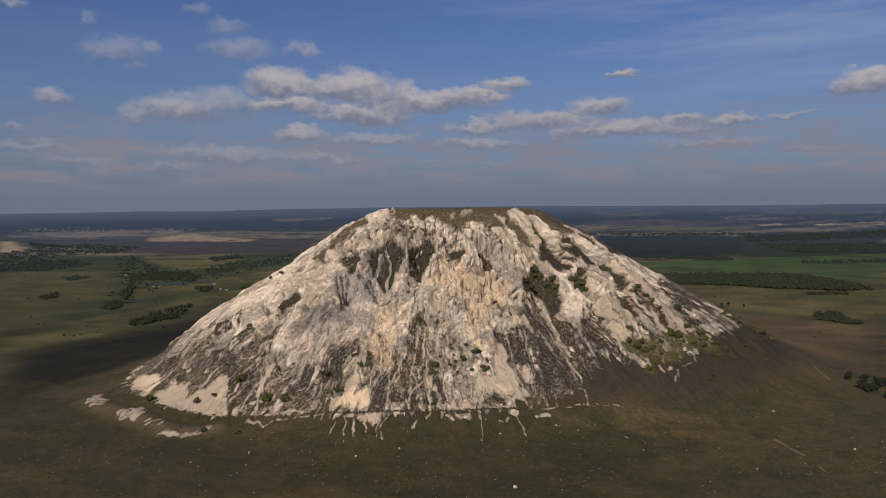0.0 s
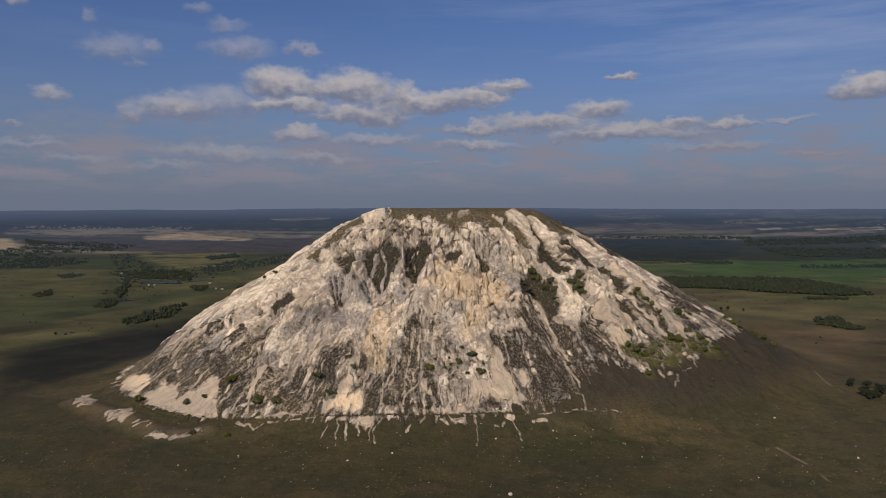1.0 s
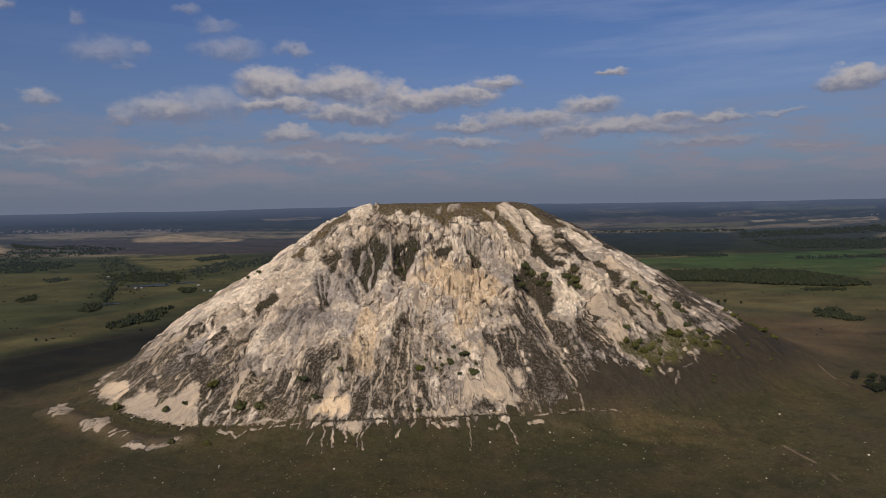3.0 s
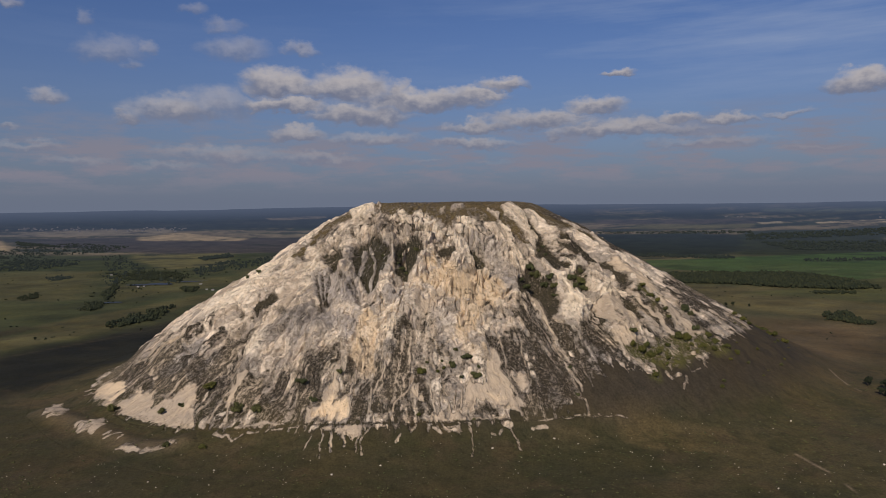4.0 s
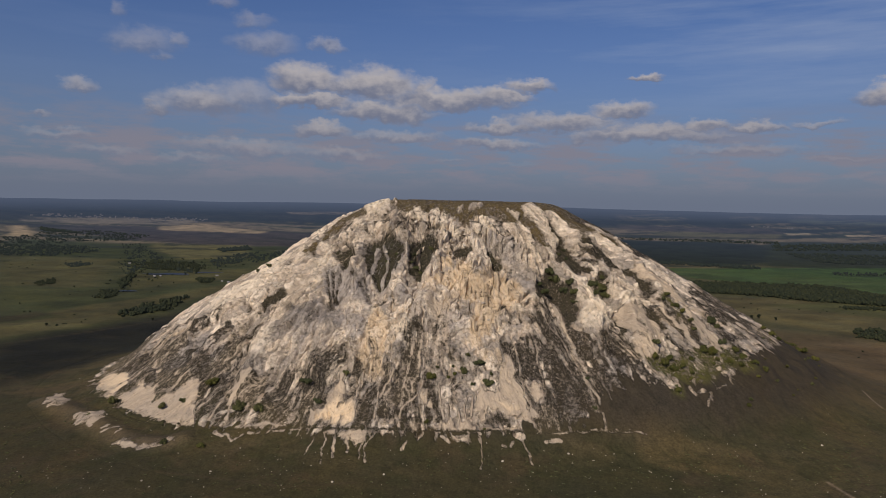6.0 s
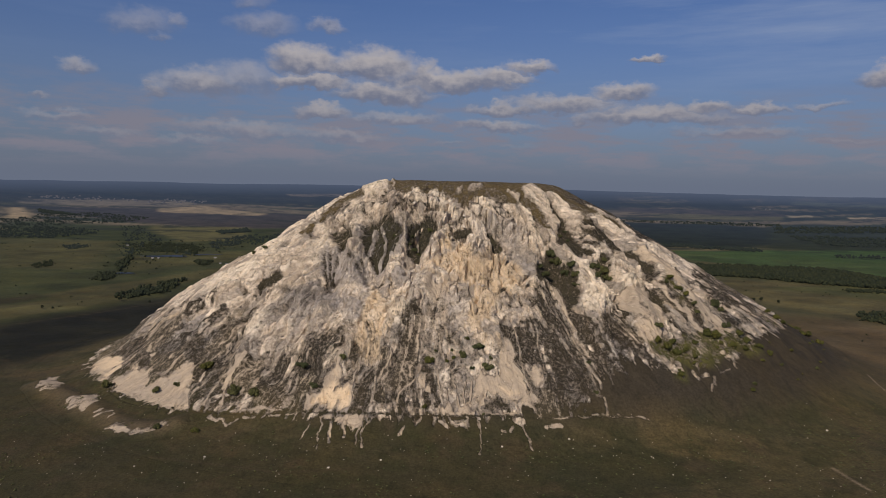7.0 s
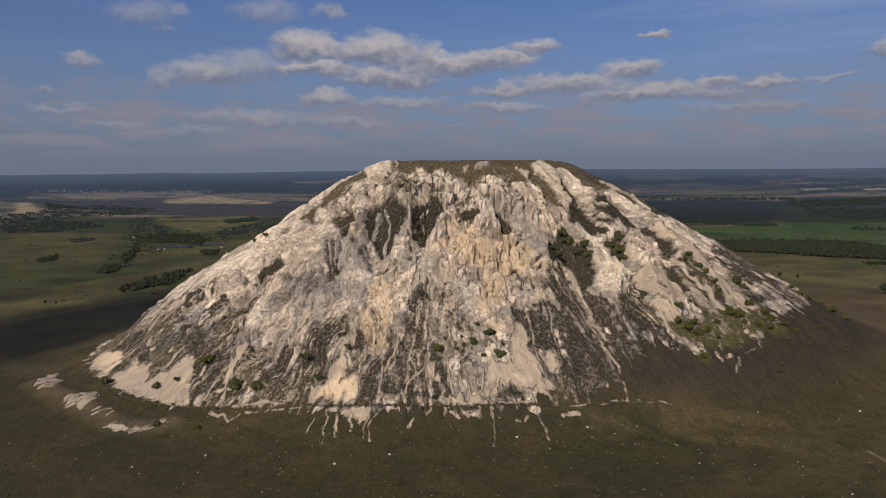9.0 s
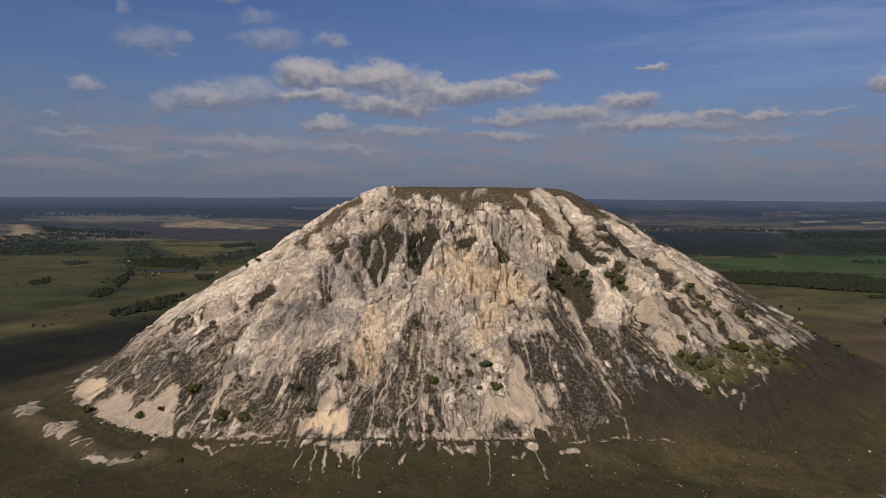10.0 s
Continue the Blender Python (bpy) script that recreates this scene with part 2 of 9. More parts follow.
screes = mmix(rt, mrange(rt, mnoise(rt, 19.0, 4, 0.6), 0.42, 0.6, 0, 0.45), screes, (0.28, 0.24, 0.20))
edge = mmath(rt, "MULTIPLY_ADD", runs, 1.1, -0.55)
stone = mmix(rt, mrange(rt, mmath(rt, "ADD", loose, edge), 0.3, 0.7), stone, screes)
# grey stone and scree; in the dell this grey also paints in shade
stone = mmix(rt, mrange(rt, mmath(rt, "MULTIPLY_ADD", runs, 1.6, mmath(rt, "SUBTRACT", cover[2], 0.8)), 0.1, 1.0, 0, 0.75), stone, (0.30, 0.275, 0.262))
stone = mmix(rt, mrange(rt, mmath(rt, "MULTIPLY_ADD", runs, 1.6, mmath(rt, "SUBTRACT", cover[1], 0.8)), 0.1, 1.1, 0, 0.75), stone, (0.66, 0.505, 0.335))
ragged = mmath(rt, "MULTIPLY_ADD", n07, 1.5, mmath(rt, "MULTIPLY_ADD", n2, 1.9, mmath(rt, "MULTIPLY_ADD", mflow(rt, 2.2, 14.0, 4, 0.65), 0.9, -2.17)))
rill = mmath(rt, "ABSOLUTE", mmath(rt, "SUBTRACT", mflow(rt, 2.6, 46.0, 3, 0.55), 0.5))
rill = mmath(rt, "MULTIPLY", mrange(rt, rill, 0.004, 0.022, 0.9, 0.0), mmath(rt, "MULTIPLY", mrange(rt, cover[0], 0.72, 0.86, 1.0, 0.0), mrange(rt, n5, 0.45, 0.6)))
ragged = mmath(rt, "MULTIPLY", mmath(rt, "SUBTRACT", ragged, rill), mrange(rt, cover[0], 0.93, 0.995, 1.0, 0.0))
stone = mmix(rt, 1.0, stone, (1.13, 1.09, 1.04), "MULTIPLY")
turfy = mrange(rt, mmath(rt, "ADD", cover[0], ragged), 0.17, 0.83)
stone = mmix(rt, turfy, stone, turf_c)
rt.links.new(stone, rb.inputs["Base Color"])
hard = mmath(rt, "MULTIPLY_ADD", n5, 1.1, mmath(rt, "MULTIPLY_ADD", n2, 0.34, mmath(rt, "MULTIPLY_ADD", n07, 0.08, mmath(rt, "MULTIPLY_ADD", layers, -0.25, mmath(rt, "MULTIPLY", seams, 0.2)))))
hard = mmath(rt, "MULTIPLY", hard, mrange(rt, loose, 0.25, 0.8, 1.0, 0.16))
soft_h = mmath(rt, "MULTIPLY_ADD", mid_r, 0.34, mmath(rt, "MULTIPLY", small_r, 0.133))
height = mmath(rt, "ADD", mmath(rt, "MULTIPLY", hard, mmath(rt, "SUBTRACT", 1.0, turfy)), mmath(rt, "MULTIPLY", soft_h, turfy))
mbump(rt, rb, height, 1.0, 3.1)

# the far country, its haze mixed in as blue emission that grows with distance
distance_mat, dt, db = material("hazy_distance", 1.0)
dcol = mattr(dt, "field").outputs["Color"]
dcol = mmix(dt, 1.0, dcol, mmix(dt, mrange(dt, mnoise(dt, 90.0, 5, 0.65), 0.3, 0.7), (0.55, 0.58, 0.6), (1.4, 1.35, 1.25)), "MULTIPLY")
dcol = mmix(dt, mrange(dt, mnoise(dt, 120.0, 5, 0.7, (0.45, 1, 1)), 0.54, 0.60, 0, 0.75), dcol, (0.020, 0.025, 0.018))
dt.links.new(dcol, db.inputs["Base Color"])
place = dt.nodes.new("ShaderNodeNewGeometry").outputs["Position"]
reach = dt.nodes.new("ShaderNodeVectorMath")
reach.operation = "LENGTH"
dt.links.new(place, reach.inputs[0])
haze_glow = dt.nodes.new("ShaderNodeEmission")
haze_glow.inputs[0].default_value = (0.047, 0.066, 0.110, 1)
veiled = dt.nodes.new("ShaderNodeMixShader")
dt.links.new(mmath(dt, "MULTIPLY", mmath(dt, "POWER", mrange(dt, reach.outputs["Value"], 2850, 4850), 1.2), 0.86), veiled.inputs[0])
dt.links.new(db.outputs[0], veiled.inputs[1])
dt.links.new(haze_glow.outputs[0], veiled.inputs[2])
# paler haze emission painted along the horizon's edge
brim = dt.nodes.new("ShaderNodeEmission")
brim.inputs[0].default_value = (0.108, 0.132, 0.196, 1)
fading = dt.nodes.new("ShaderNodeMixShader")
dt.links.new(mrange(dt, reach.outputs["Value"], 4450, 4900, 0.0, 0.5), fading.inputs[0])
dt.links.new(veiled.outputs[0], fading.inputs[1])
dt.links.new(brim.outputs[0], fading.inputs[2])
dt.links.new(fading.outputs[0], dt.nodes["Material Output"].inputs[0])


def foliage(name, a, b, rough=0.85):
    m, t, s = material(name, rough)
    info = t.nodes.new("ShaderNodeNewGeometry").outputs["Random Per Island"]
    own = t.nodes.new("ShaderNodeObjectInfo").outputs["Random"]
    c = mmix(t, info, a, b)
    c = mmix(t, 1.0, c, mmix(t, own, (0.75, 0.78, 0.8), (1.25, 1.15, 1.0)), "MULTIPLY")
    t.links.new(c, s.inputs["Base Color"])
    return m


leaf_dark = foliage("dark_leaves", (0.046, 0.054, 0.022), (0.098, 0.098, 0.040))
leaf_yellow = foliage("yellowing_leaves", (0.050, 0.058, 0.015), (0.105, 0.098, 0.026))


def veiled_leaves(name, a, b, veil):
    """Leaves of woods a mile off and more, with haze mixed in as emission."""
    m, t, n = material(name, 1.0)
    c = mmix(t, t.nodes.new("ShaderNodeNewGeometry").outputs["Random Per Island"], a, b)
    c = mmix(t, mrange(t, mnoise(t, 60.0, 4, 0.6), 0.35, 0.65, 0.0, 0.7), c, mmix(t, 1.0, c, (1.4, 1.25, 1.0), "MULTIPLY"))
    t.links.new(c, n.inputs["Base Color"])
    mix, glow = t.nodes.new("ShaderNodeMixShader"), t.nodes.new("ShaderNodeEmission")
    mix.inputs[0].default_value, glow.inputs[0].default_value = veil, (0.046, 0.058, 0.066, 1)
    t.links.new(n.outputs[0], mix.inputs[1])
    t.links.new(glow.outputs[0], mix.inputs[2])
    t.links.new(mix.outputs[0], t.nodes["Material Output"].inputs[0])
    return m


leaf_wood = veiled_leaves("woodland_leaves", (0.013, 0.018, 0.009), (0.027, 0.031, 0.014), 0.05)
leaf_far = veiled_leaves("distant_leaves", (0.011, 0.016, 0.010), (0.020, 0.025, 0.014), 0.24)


def plain(name, base, rough=0.8, size=1.0, spread=0.35):
    m, t, s = material(name, rough)
    n = mnoise(t, size, 5, 0.65)
    own = t.nodes.new("ShaderNodeObjectInfo").outputs["Random"]
    f = mmath(t, "MULTIPLY_ADD", mmath(t, "ADD", n, mmath(t, "MULTIPLY", own, 0.5)), spread * 2, 1 - spread * 1.5)
    c = t.nodes.new("ShaderNodeVectorMath")
    c.operation = "SCALE"
    c.inputs[0].default_value = base
    t.links.new(f, c.inputs["Scale"])
    t.links.new(c.outputs[0], s.inputs["Base Color"])
    return m


bark = plain("bark", (0.07, 0.055, 0.04), 0.9)
boulder_mat, bt, bb = material("loose_limestone", 0.92)
lump = bt.nodes.new("ShaderNodeNewGeometry").outputs["Random Per Island"]
own_b = bt.nodes.new("ShaderNodeObjectInfo").outputs["Random"]
bcol = mmix(bt, mmath(bt, "FRACT", mmath(bt, "ADD", lump, own_b)), (0.36, 0.30, 0.24), (0.66, 0.565, 0.455))
bcol = mmix(bt, mrange(bt, mnoise(bt, 1.2, 5, 0.65), 0.5, 0.7, 0, 0.6), bcol, (0.30, 0.25, 0.20))
bt.links.new(bcol, bb.inputs["Base Color"])
wall_mat = plain("pale_render", (0.25, 0.235, 0.215), 0.85)
roof_mat = plain("grey_roof", (0.22, 0.20, 0.19), 0.8)


def far_off(name, base):
    """A surface two miles off, with its haze mixed in as emission."""
    m, t, s = material(name, 0.9)
    s.inputs["Base Color"].default_value = (*base, 1)
    mix, haze = t.nodes.new("ShaderNodeMixShader"), t.nodes.new("ShaderNodeEmission")
    mix.inputs[0].default_value = 0.45
    haze.inputs[0].default_value = (0.075, 0.095, 0.145, 1)
    t.links.new(s.outputs[0], mix.inputs[1])
    t.links.new(haze.outputs[0], mix.inputs[2])
    t.links.new(mix.outputs[0], t.nodes["Material Output"].inputs[0])
    return m


wall_far, roof_far = far_off("distant_render", (0.17, 0.155, 0.14)), far_off("distant_roof", (0.10, 0.085, 0.08))
water_mat, _, wb = material("pond_water", 0.45)
wb.inputs["Base Color"].default_value = (0.03, 0.035, 0.04, 1)
wb.inputs["Specular IOR Level"].default_value = 0.3


# ---- the lie of the land: hill, apron and plain as one height function ----
CX, CY = 9.4, 861.7          # middle of the hill
EYE_Z = 210.0
PLAIN = -7.0


def lattice(seed):
    return np.random.RandomState(seed).rand(256, 256)


LAT = [lattice(s) for s in range(12)]


def vnoise(x, y, seed=0):
    """Smooth value noise, 0 to 1."""
    t = LAT[seed % 12]
    xi, yi = np.floor(x).astype(np.int64), np.floor(y).astype(np.int64)
    fx, fy = x - xi, y - yi
    fx, fy = fx * fx * fx * (fx * (fx * 6 - 15) + 10), fy * fy * fy * (fy * (fy * 6 - 15) + 10)
    a, b = xi & 255, yi & 255
    c, d = (xi + 1) & 255, (yi + 1) & 255
    return (t[a, b] * (1 - fx) + t[c, b] * fx) * (1 - fy) + (t[a, d] * (1 - fx) + t[c, d] * fx) * fy


def fbm(x, y, seed=0, octaves=4, gain=0.5):
    v, amp, tot = 0.0, 1.0, 0.0
    for i in range(octaves):
        v = v + amp * vnoise(x * 2.03 ** i + 17.3 * i, y * 2.03 ** i - 9.1 * i, seed + i)
        tot += amp
        amp *= gain
    return v / tot


def ridged(x, y, seed=0, octaves=4):
    v, amp, tot = 0.0, 1.0, 0.0
    for i in range(octaves):
        v = v + amp * (1 - np.abs(2 * vnoise(x * 2.1 ** i + 5.7 * i, y * 2.1 ** i + 3.3 * i, seed + i) - 1))
        tot += amp
        amp *= 0.5
    return v / tot


def cells(x, y, seed=0):
    """Cell noise: distance to the nearest seed point, that to the rim, and a value of each cell's own."""
    t, u, v = LAT[seed % 12], LAT[(seed + 3) % 12], LAT[(seed + 7) % 12]
    xi, yi = np.floor(x).astype(np.int64), np.floor(y).astype(np.int64)
    first, second, own = np.full(x.shape, 9.0), np.full(x.shape, 9.0), np.zeros(x.shape)
    for i in (-1, 0, 1):
        for j in (-1, 0, 1):
            a, b = (xi + i) & 255, (yi + j) & 255
            d = np.hypot(xi + i + t[a, b] - x, yi + j + u[a, b] - y)
            closer = d < first
            second = np.where(closer, first, np.minimum(second, d))
            own = np.where(closer, v[a, b], own)
            first = np.where(closer, d, first)
    return first, second - first, own


def facets(x, y, seed=0):
    """Broken blocks: distance to the joint, a height of each block's own, and the tilt of its face."""
    t, u, v, w, q = (LAT[(seed + k) % 12] for k in (0, 3, 7, 5, 9))
    xi, yi = np.floor(x).astype(np.int64), np.floor(y).astype(np.int64)
    first, second = np.full(x.shape, 9.0), np.full(x.shape, 9.0)
    own, tilt = np.zeros(x.shape), np.zeros(x.shape)
    for i in (-1, 0, 1):
        for j in (-1, 0, 1):
            a, b = (xi + i) & 255, (yi + j) & 255
            ox, oy = x - (xi + i + t[a, b]), y - (yi + j + u[a, b])
            d = np.hypot(ox, oy)
            closer = d < first
            second = np.where(closer, first, np.minimum(second, d))
            own = np.where(closer, v[a, b], own)
            tilt = np.where(closer, 1.5 * (w[a, b] - 0.5) * ox + 2.5 * (q[a, b] - 0.5) * oy, tilt)
            first = np.where(closer, d, first)
    return second - first, own, tilt


def smooth(a, b, x):
    t = np.clip((x - a) / (b - a), 0, 1)
    return t * t * (3 - 2 * t)


def oval(a, left, right, front, back):
    """Radius of an oval with four different half axes, towards the angle a."""
    c, s = np.cos(a), np.sin(a)
    return 1 / np.sqrt((c / np.where(c < 0, left, right)) ** 2 + (s / np.where(s < 0, front, back)) ** 2)


def foot(a):
    return oval(a, 380.8, 433.5, 264.2, 320.0)


def hill_plan(x, y):
    dx, dy = x - CX, y - CY
    r, a = np.hypot(dx, dy), np.arctan2(dy, dx)
    top, low = oval(a, 95.2, 112.3, 50.8, 80.0), foot(a)
    return r, a, (r - top) / (low - top), low


def hill_shape(x, y):
    r, a, s, low = hill_plan(x, y)
    soft = 0.025 * np.logaddexp(0, s / 0.025)
    sc = np.clip(s, 0, 1)
    bulge = -0.1031 + 0.1494 * np.cos(a)
    dent = 8.0 * smooth(-0.55, -0.9, np.cos(a)) * np.exp(-((s - 0.38) / 0.24) ** 2)
    return 17.0 + 186.4 * (1 - soft - bulge * sc * (1 - sc)) - dent


def ground_shape(x, y):
    r, a, s, low = hill_plan(x, y)
    apron = 23.0 * np.exp(-np.clip(r - low, 0, None) / 42.0)
    d = np.hypot(x, y - 70)
    # beyond 3 km the country rises to the uplands on the horizon
    f = np.clip((d - 3000) / 1850, 0, 1)
    off = 85.6 + (9.0 - 85.6) * f
    far = (EYE_Z - off * np.maximum(d, 3000) / 1175.0) - (EYE_Z - 85.6 * 3000 / 1175.0)
    roll = 9.0 * (fbm(x / 420, y / 420, 3, 3) - 0.5) * smooth(1000, 1600, d) * (1 - 0.8 * f)
    crest = 26.0 * (fbm(np.arctan2(x, y) * 5.0 + 3.0, d * 0 + 2.5, 7, 4) - 0.5) * smooth(0.7, 1.0, f)
    shoulder = 16.0 * np.exp(-((x - 405) / 80) ** 2 - ((y - 930) / 110) ** 2)
    hump = 2.4 * (fbm(x / 60, y / 60, 5, 4) - 0.5)
    return PLAIN + apron + far + roll + hump + shoulder + crest


def land_base(x, y):
    h, g = hill_shape(x, y), ground_shape(x, y)
    m = np.maximum(h, g)
    return m + 2.0 * np.log(np.exp(np.clip((h - m) / 2.0, -40, 0)) + np.exp(np.clip((g - m) / 2.0, -40, 0))) - 1.0


def raised(x, y, lift):
    """Places of the land at plan x, y, with the relief standing out square to the slope."""
    z = land_base(x, y)
    gx_, gy_ = (land_base(x + 3.0, y) - land_base(x - 3.0, y)) / 6.0, (land_base(x, y + 3.0) - land_base(x, y - 3.0)) / 6.0
    k = 1 / (1 + gx_ ** 2 + gy_ ** 2)
    return x - gx_ * k * lift, y - gy_ * k * lift, z + k * lift


# ---- building helpers ----
def mesh_object(name, verts, faces, mats, smooth_shade=True):
    me = bpy.data.meshes.new(name)
    me.from_pydata(verts, [], faces)
    for m in mats:
        me.materials.append(m)
    me.polygons.foreach_set("use_smooth", [smooth_shade] * len(me.polygons))
    me.update()
    return me


def grid_mesh(name, x, y, z, mat, closed, attrs):
    """A sheet from arrays of rows and columns; attrs: name to an array of values a vertex (one or four)."""
    rows, cols = x.shape
    me = bpy.data.meshes.new(name)
    me.vertices.add(rows * cols)
    me.vertices.foreach_set("co", np.stack([x, y, z], -1).astype(np.float32).ravel())
    i = np.arange(rows - 1)[:, None] * cols
    n = cols if closed else cols - 1
    j = np.arange(n)[None, :]
    k = (j + 1) % cols
    quads = np.stack([i + j, i + k, i + cols + k, i + cols + j], -1).reshape(-1, 4)
    me.loops.add(quads.size)
    me.loops.foreach_set("vertex_index", quads.ravel().astype(np.int32))
    me.polygons.add(len(quads))
    me.polygons.foreach_set("loop_start", np.arange(0, quads.size, 4, dtype=np.int32))
    me.polygons.foreach_set("use_smooth", np.ones(len(quads), dtype=bool))
    me.update(calc_edges=True)
    for key, v in attrs.items():
        if v.ndim == 3:
            me.attributes.new(key, "FLOAT_COLOR", "POINT").data.foreach_set("color", v.astype(np.float32).ravel())
        else:
            me.attributes.new(key, "FLOAT", "POINT").data.foreach_set("value", v.astype(np.float32).ravel())
    me.materials.append(mat)
    return new(name, me)


def part(name, bm, mat, parent, label=""):
    me = bpy.data.meshes.new(name)
    bm.to_mesh(me)
    bm.free()
    me.materials.append(mat)
    ob = new(name, me)
    ob.parent = parent
    return tagged(ob, label)


# ---- marks on the slope: (width, points) in plan, by kind ----
STREAKS, AREAS = {}, {}


def streak(kind, width, *points):
    STREAKS.setdefault(kind, []).append((width, points))


def area(kind, weight, *corners):
    AREAS.setdefault(kind, []).append((weight, corners))



area("turf", 1, (-152, 793), (-139, 808), (-122, 841), (-92, 835), (-90, 831), (-113, 823), (-134, 807), (-145, 784))
area("turf", 1, (-64, 856), (-58, 812), (-44, 799), (-37, 811), (-25, 794), (-13, 804), (-2, 796), (6, 789), (16, 781), (20, 779), (23, 787), (36, 794), (50, 795), (61, 792), (73, 794), (85, 794), (88, 788), (98, 770), (109, 780), (94, 799), (87, 806), (77, 810), (78, 827), (56, 849), (1, 818))
area("turf", 1, (97, 834), (121, 832), (143, 825), (164, 826), (185, 827), (196, 807), (199, 799), (191, 804), (177, 818), (159, 817), (149, 813), (143, 800), (137, 800), (125, 821), (109, 820))

area("crag", 1, (8, 797), (10, 803), (14, 808), (14, 795))
area("crag", 1, (20, 803), (24, 812), (35, 810), (34, 805), (27, 800), (21, 799))
streak("crag", 2.3, (62, 806), (73, 802))
area("crag", 1, (77, 813), (88, 833), (101, 820), (106, 816), (107, 794), (117, 790), (118, 788), (109, 780), (99, 791), (91, 801), (82, 808))
area("crag", 1, (101, 820), (110, 822), (119, 822), (127, 815), (136, 805), (141, 794), (136, 790), (129, 792), (126, 805), (121, 813), (110, 815))
streak("crag", 2.5, (150, 832), (167, 833), (179, 830), (191, 828), (201, 822))
area("crag", 1, (149, 813), (161, 825), (177, 818), (195, 803), (196, 791), (191, 790), (176, 787), (171, 813), (155, 808))
streak("crag", 3.3, (-74, 763), (-74, 743), (-77, 739))
streak("crag", 2.7, (-67, 763), (-61, 745), (-59, 734), (-65, 720))
streak("crag", 2.2, (-26, 759), (-30, 753), (-32, 749), (-30, 739))
area("crag", 1, (121, 697), (126, 706), (132, 726), (128, 735), (142, 753), (144, 737), (158, 734), (167, 718), (153, 701), (136, 686), (126, 690))
streak("crag", 6.6, (163, 740), (169, 741), (179, 746))
streak("crag", 4.7, (-120, 805), (-92, 786), (-81, 789))
streak("crag", 4.5, (-54, 769), (-36, 772), (-24, 773))

area("gully_and_shade", 1, (97, 811), (105, 816), (116, 812), (124, 803), (127, 790), (134, 781), (136, 761), (135, 756), (126, 758), (115, 764), (117, 787), (107, 791), (98, 800))
streak("gully_and_shade", 4.7, (140, 795), (162, 795), (174, 786), (191, 788), (197, 783))
streak("gully_and_shade", 5.6, (157, 759), (159, 757))
streak("gully_and_shade", 2.8, (137, 761), (146, 761))
streak("gully_and_shade", 5.0, (-178, 731), (-171, 736), (-164, 738))
streak("gully_and_shade", 1.8, (-96, 615), (-95, 613))
streak("gully_and_shade", 1.8, (-93, 616), (-92, 613))
streak("gully_and_shade", 1.4, (-102, 616), (-102, 614))
streak("gully_and_shade", 4.4, (194, 734), (206, 728), (210, 722))
streak("gully_and_shade", 3.5, (191, 790), (199, 780), (204, 764))
# shadow under an overhang, painted dark like a gully; repeated in later sets
streak("gully_and_shade", 3.8, (9, 749), (21, 749))

area("heath", 0.8, (138, 786), (145, 781), (152, 769), (143, 763), (136, 761))
area("heath", 1, (84, 720), (99, 748), (107, 754), (111, 745), (114, 735), (120, 735), (122, 724), (120, 717), (124, 709), (121, 697), (117, 695), (113, 703), (108, 719), (96, 716), (84, 708))
streak("heath", 5.4, (-233, 755), (-252, 748), (-264, 742), (-271, 737), (-289, 737))
streak("heath", 8.5, (-284, 734), (-303, 735), (-311, 732))
streak("heath", 7.3, (-217, 722), (-232, 709), (-239, 700), (-252, 696))
streak("heath", 9.0, (-249, 695), (-268, 696), (-271, 682))
area("heath", 1, (-202, 691), (-188, 680), (-177, 661), (-168, 662), (-165, 654), (-175, 647), (-184, 645), (-196, 636), (-206, 630), (-218, 648), (-217, 661), (-220, 674), (-214, 684))
streak("heath", 3.9, (-271, 688), (-267, 670))
area("heath", 0.8, (-311, 732), (-290, 725), (-280, 706), (-292, 706), (-295, 698))
area("heath", 0.72, (-205, 628), (-211, 651), (-197, 654), (-177, 661), (-165, 652), (-154, 654), (-137, 646), (-125, 635), (-105, 627), (-108, 613), (-129, 613), (-162, 617))
streak("heath", 2.3, (-87, 618), (-84, 627))
streak("heath", 2.3, (-79, 617), (-76, 623))
area("heath", 0.9, (-72, 608), (-71, 622), (-67, 632), (-60, 636), (-46, 638), (-39, 648), (-33, 644), (-26, 652), (-20, 645), (-21, 626), (-29, 615), (-38, 605), (-43, 608), (-54, 607))
area("heath", 0.8, (-39, 605), (-31, 615), (-25, 622), (-21, 637), (-14, 641), (-9, 633), (-0, 621), (5, 608), (0, 605), (-13, 602))
area("heath", 0.45, (-47, 651), (-34, 658), (-6, 655), (18, 653), (32, 649), (50, 639), (36, 629), (24, 623), (5, 621), (-21, 635), (-41, 637))
area("heath", 0.95, (47, 675), (54, 665), (76, 676), (92, 672), (104, 671), (122, 671), (127, 656), (135, 613), (87, 606), (80, 619), (88, 634), (73, 640), (63, 635), (57, 647), (48, 658))
area("heath", 0.8, (84, 708), (99, 711), (105, 696), (110, 679), (92, 674), (82, 692))
area("heath", 1, (120, 694), (126, 690), (136, 684), (155, 701), (163, 694), (173, 685), (180, 674), (187, 661), (201, 645), (210, 643), (158, 616), (135, 613), (131, 639), (127, 656), (124, 670))
streak("heath", 5.6, (207, 761), (212, 738), (224, 727), (233, 709), (236, 694))
streak("heath", 3.9, (220, 740), (234, 730), (247, 721))
area("heath", 1, (261, 813), (295, 828), (313, 814), (336, 800), (320, 774), (296, 773), (275, 765), (271, 784), (252, 782))
streak("heath", 4.8, (266, 761), (275, 756))
streak("heath", 4.5, (236, 735), (244, 733))
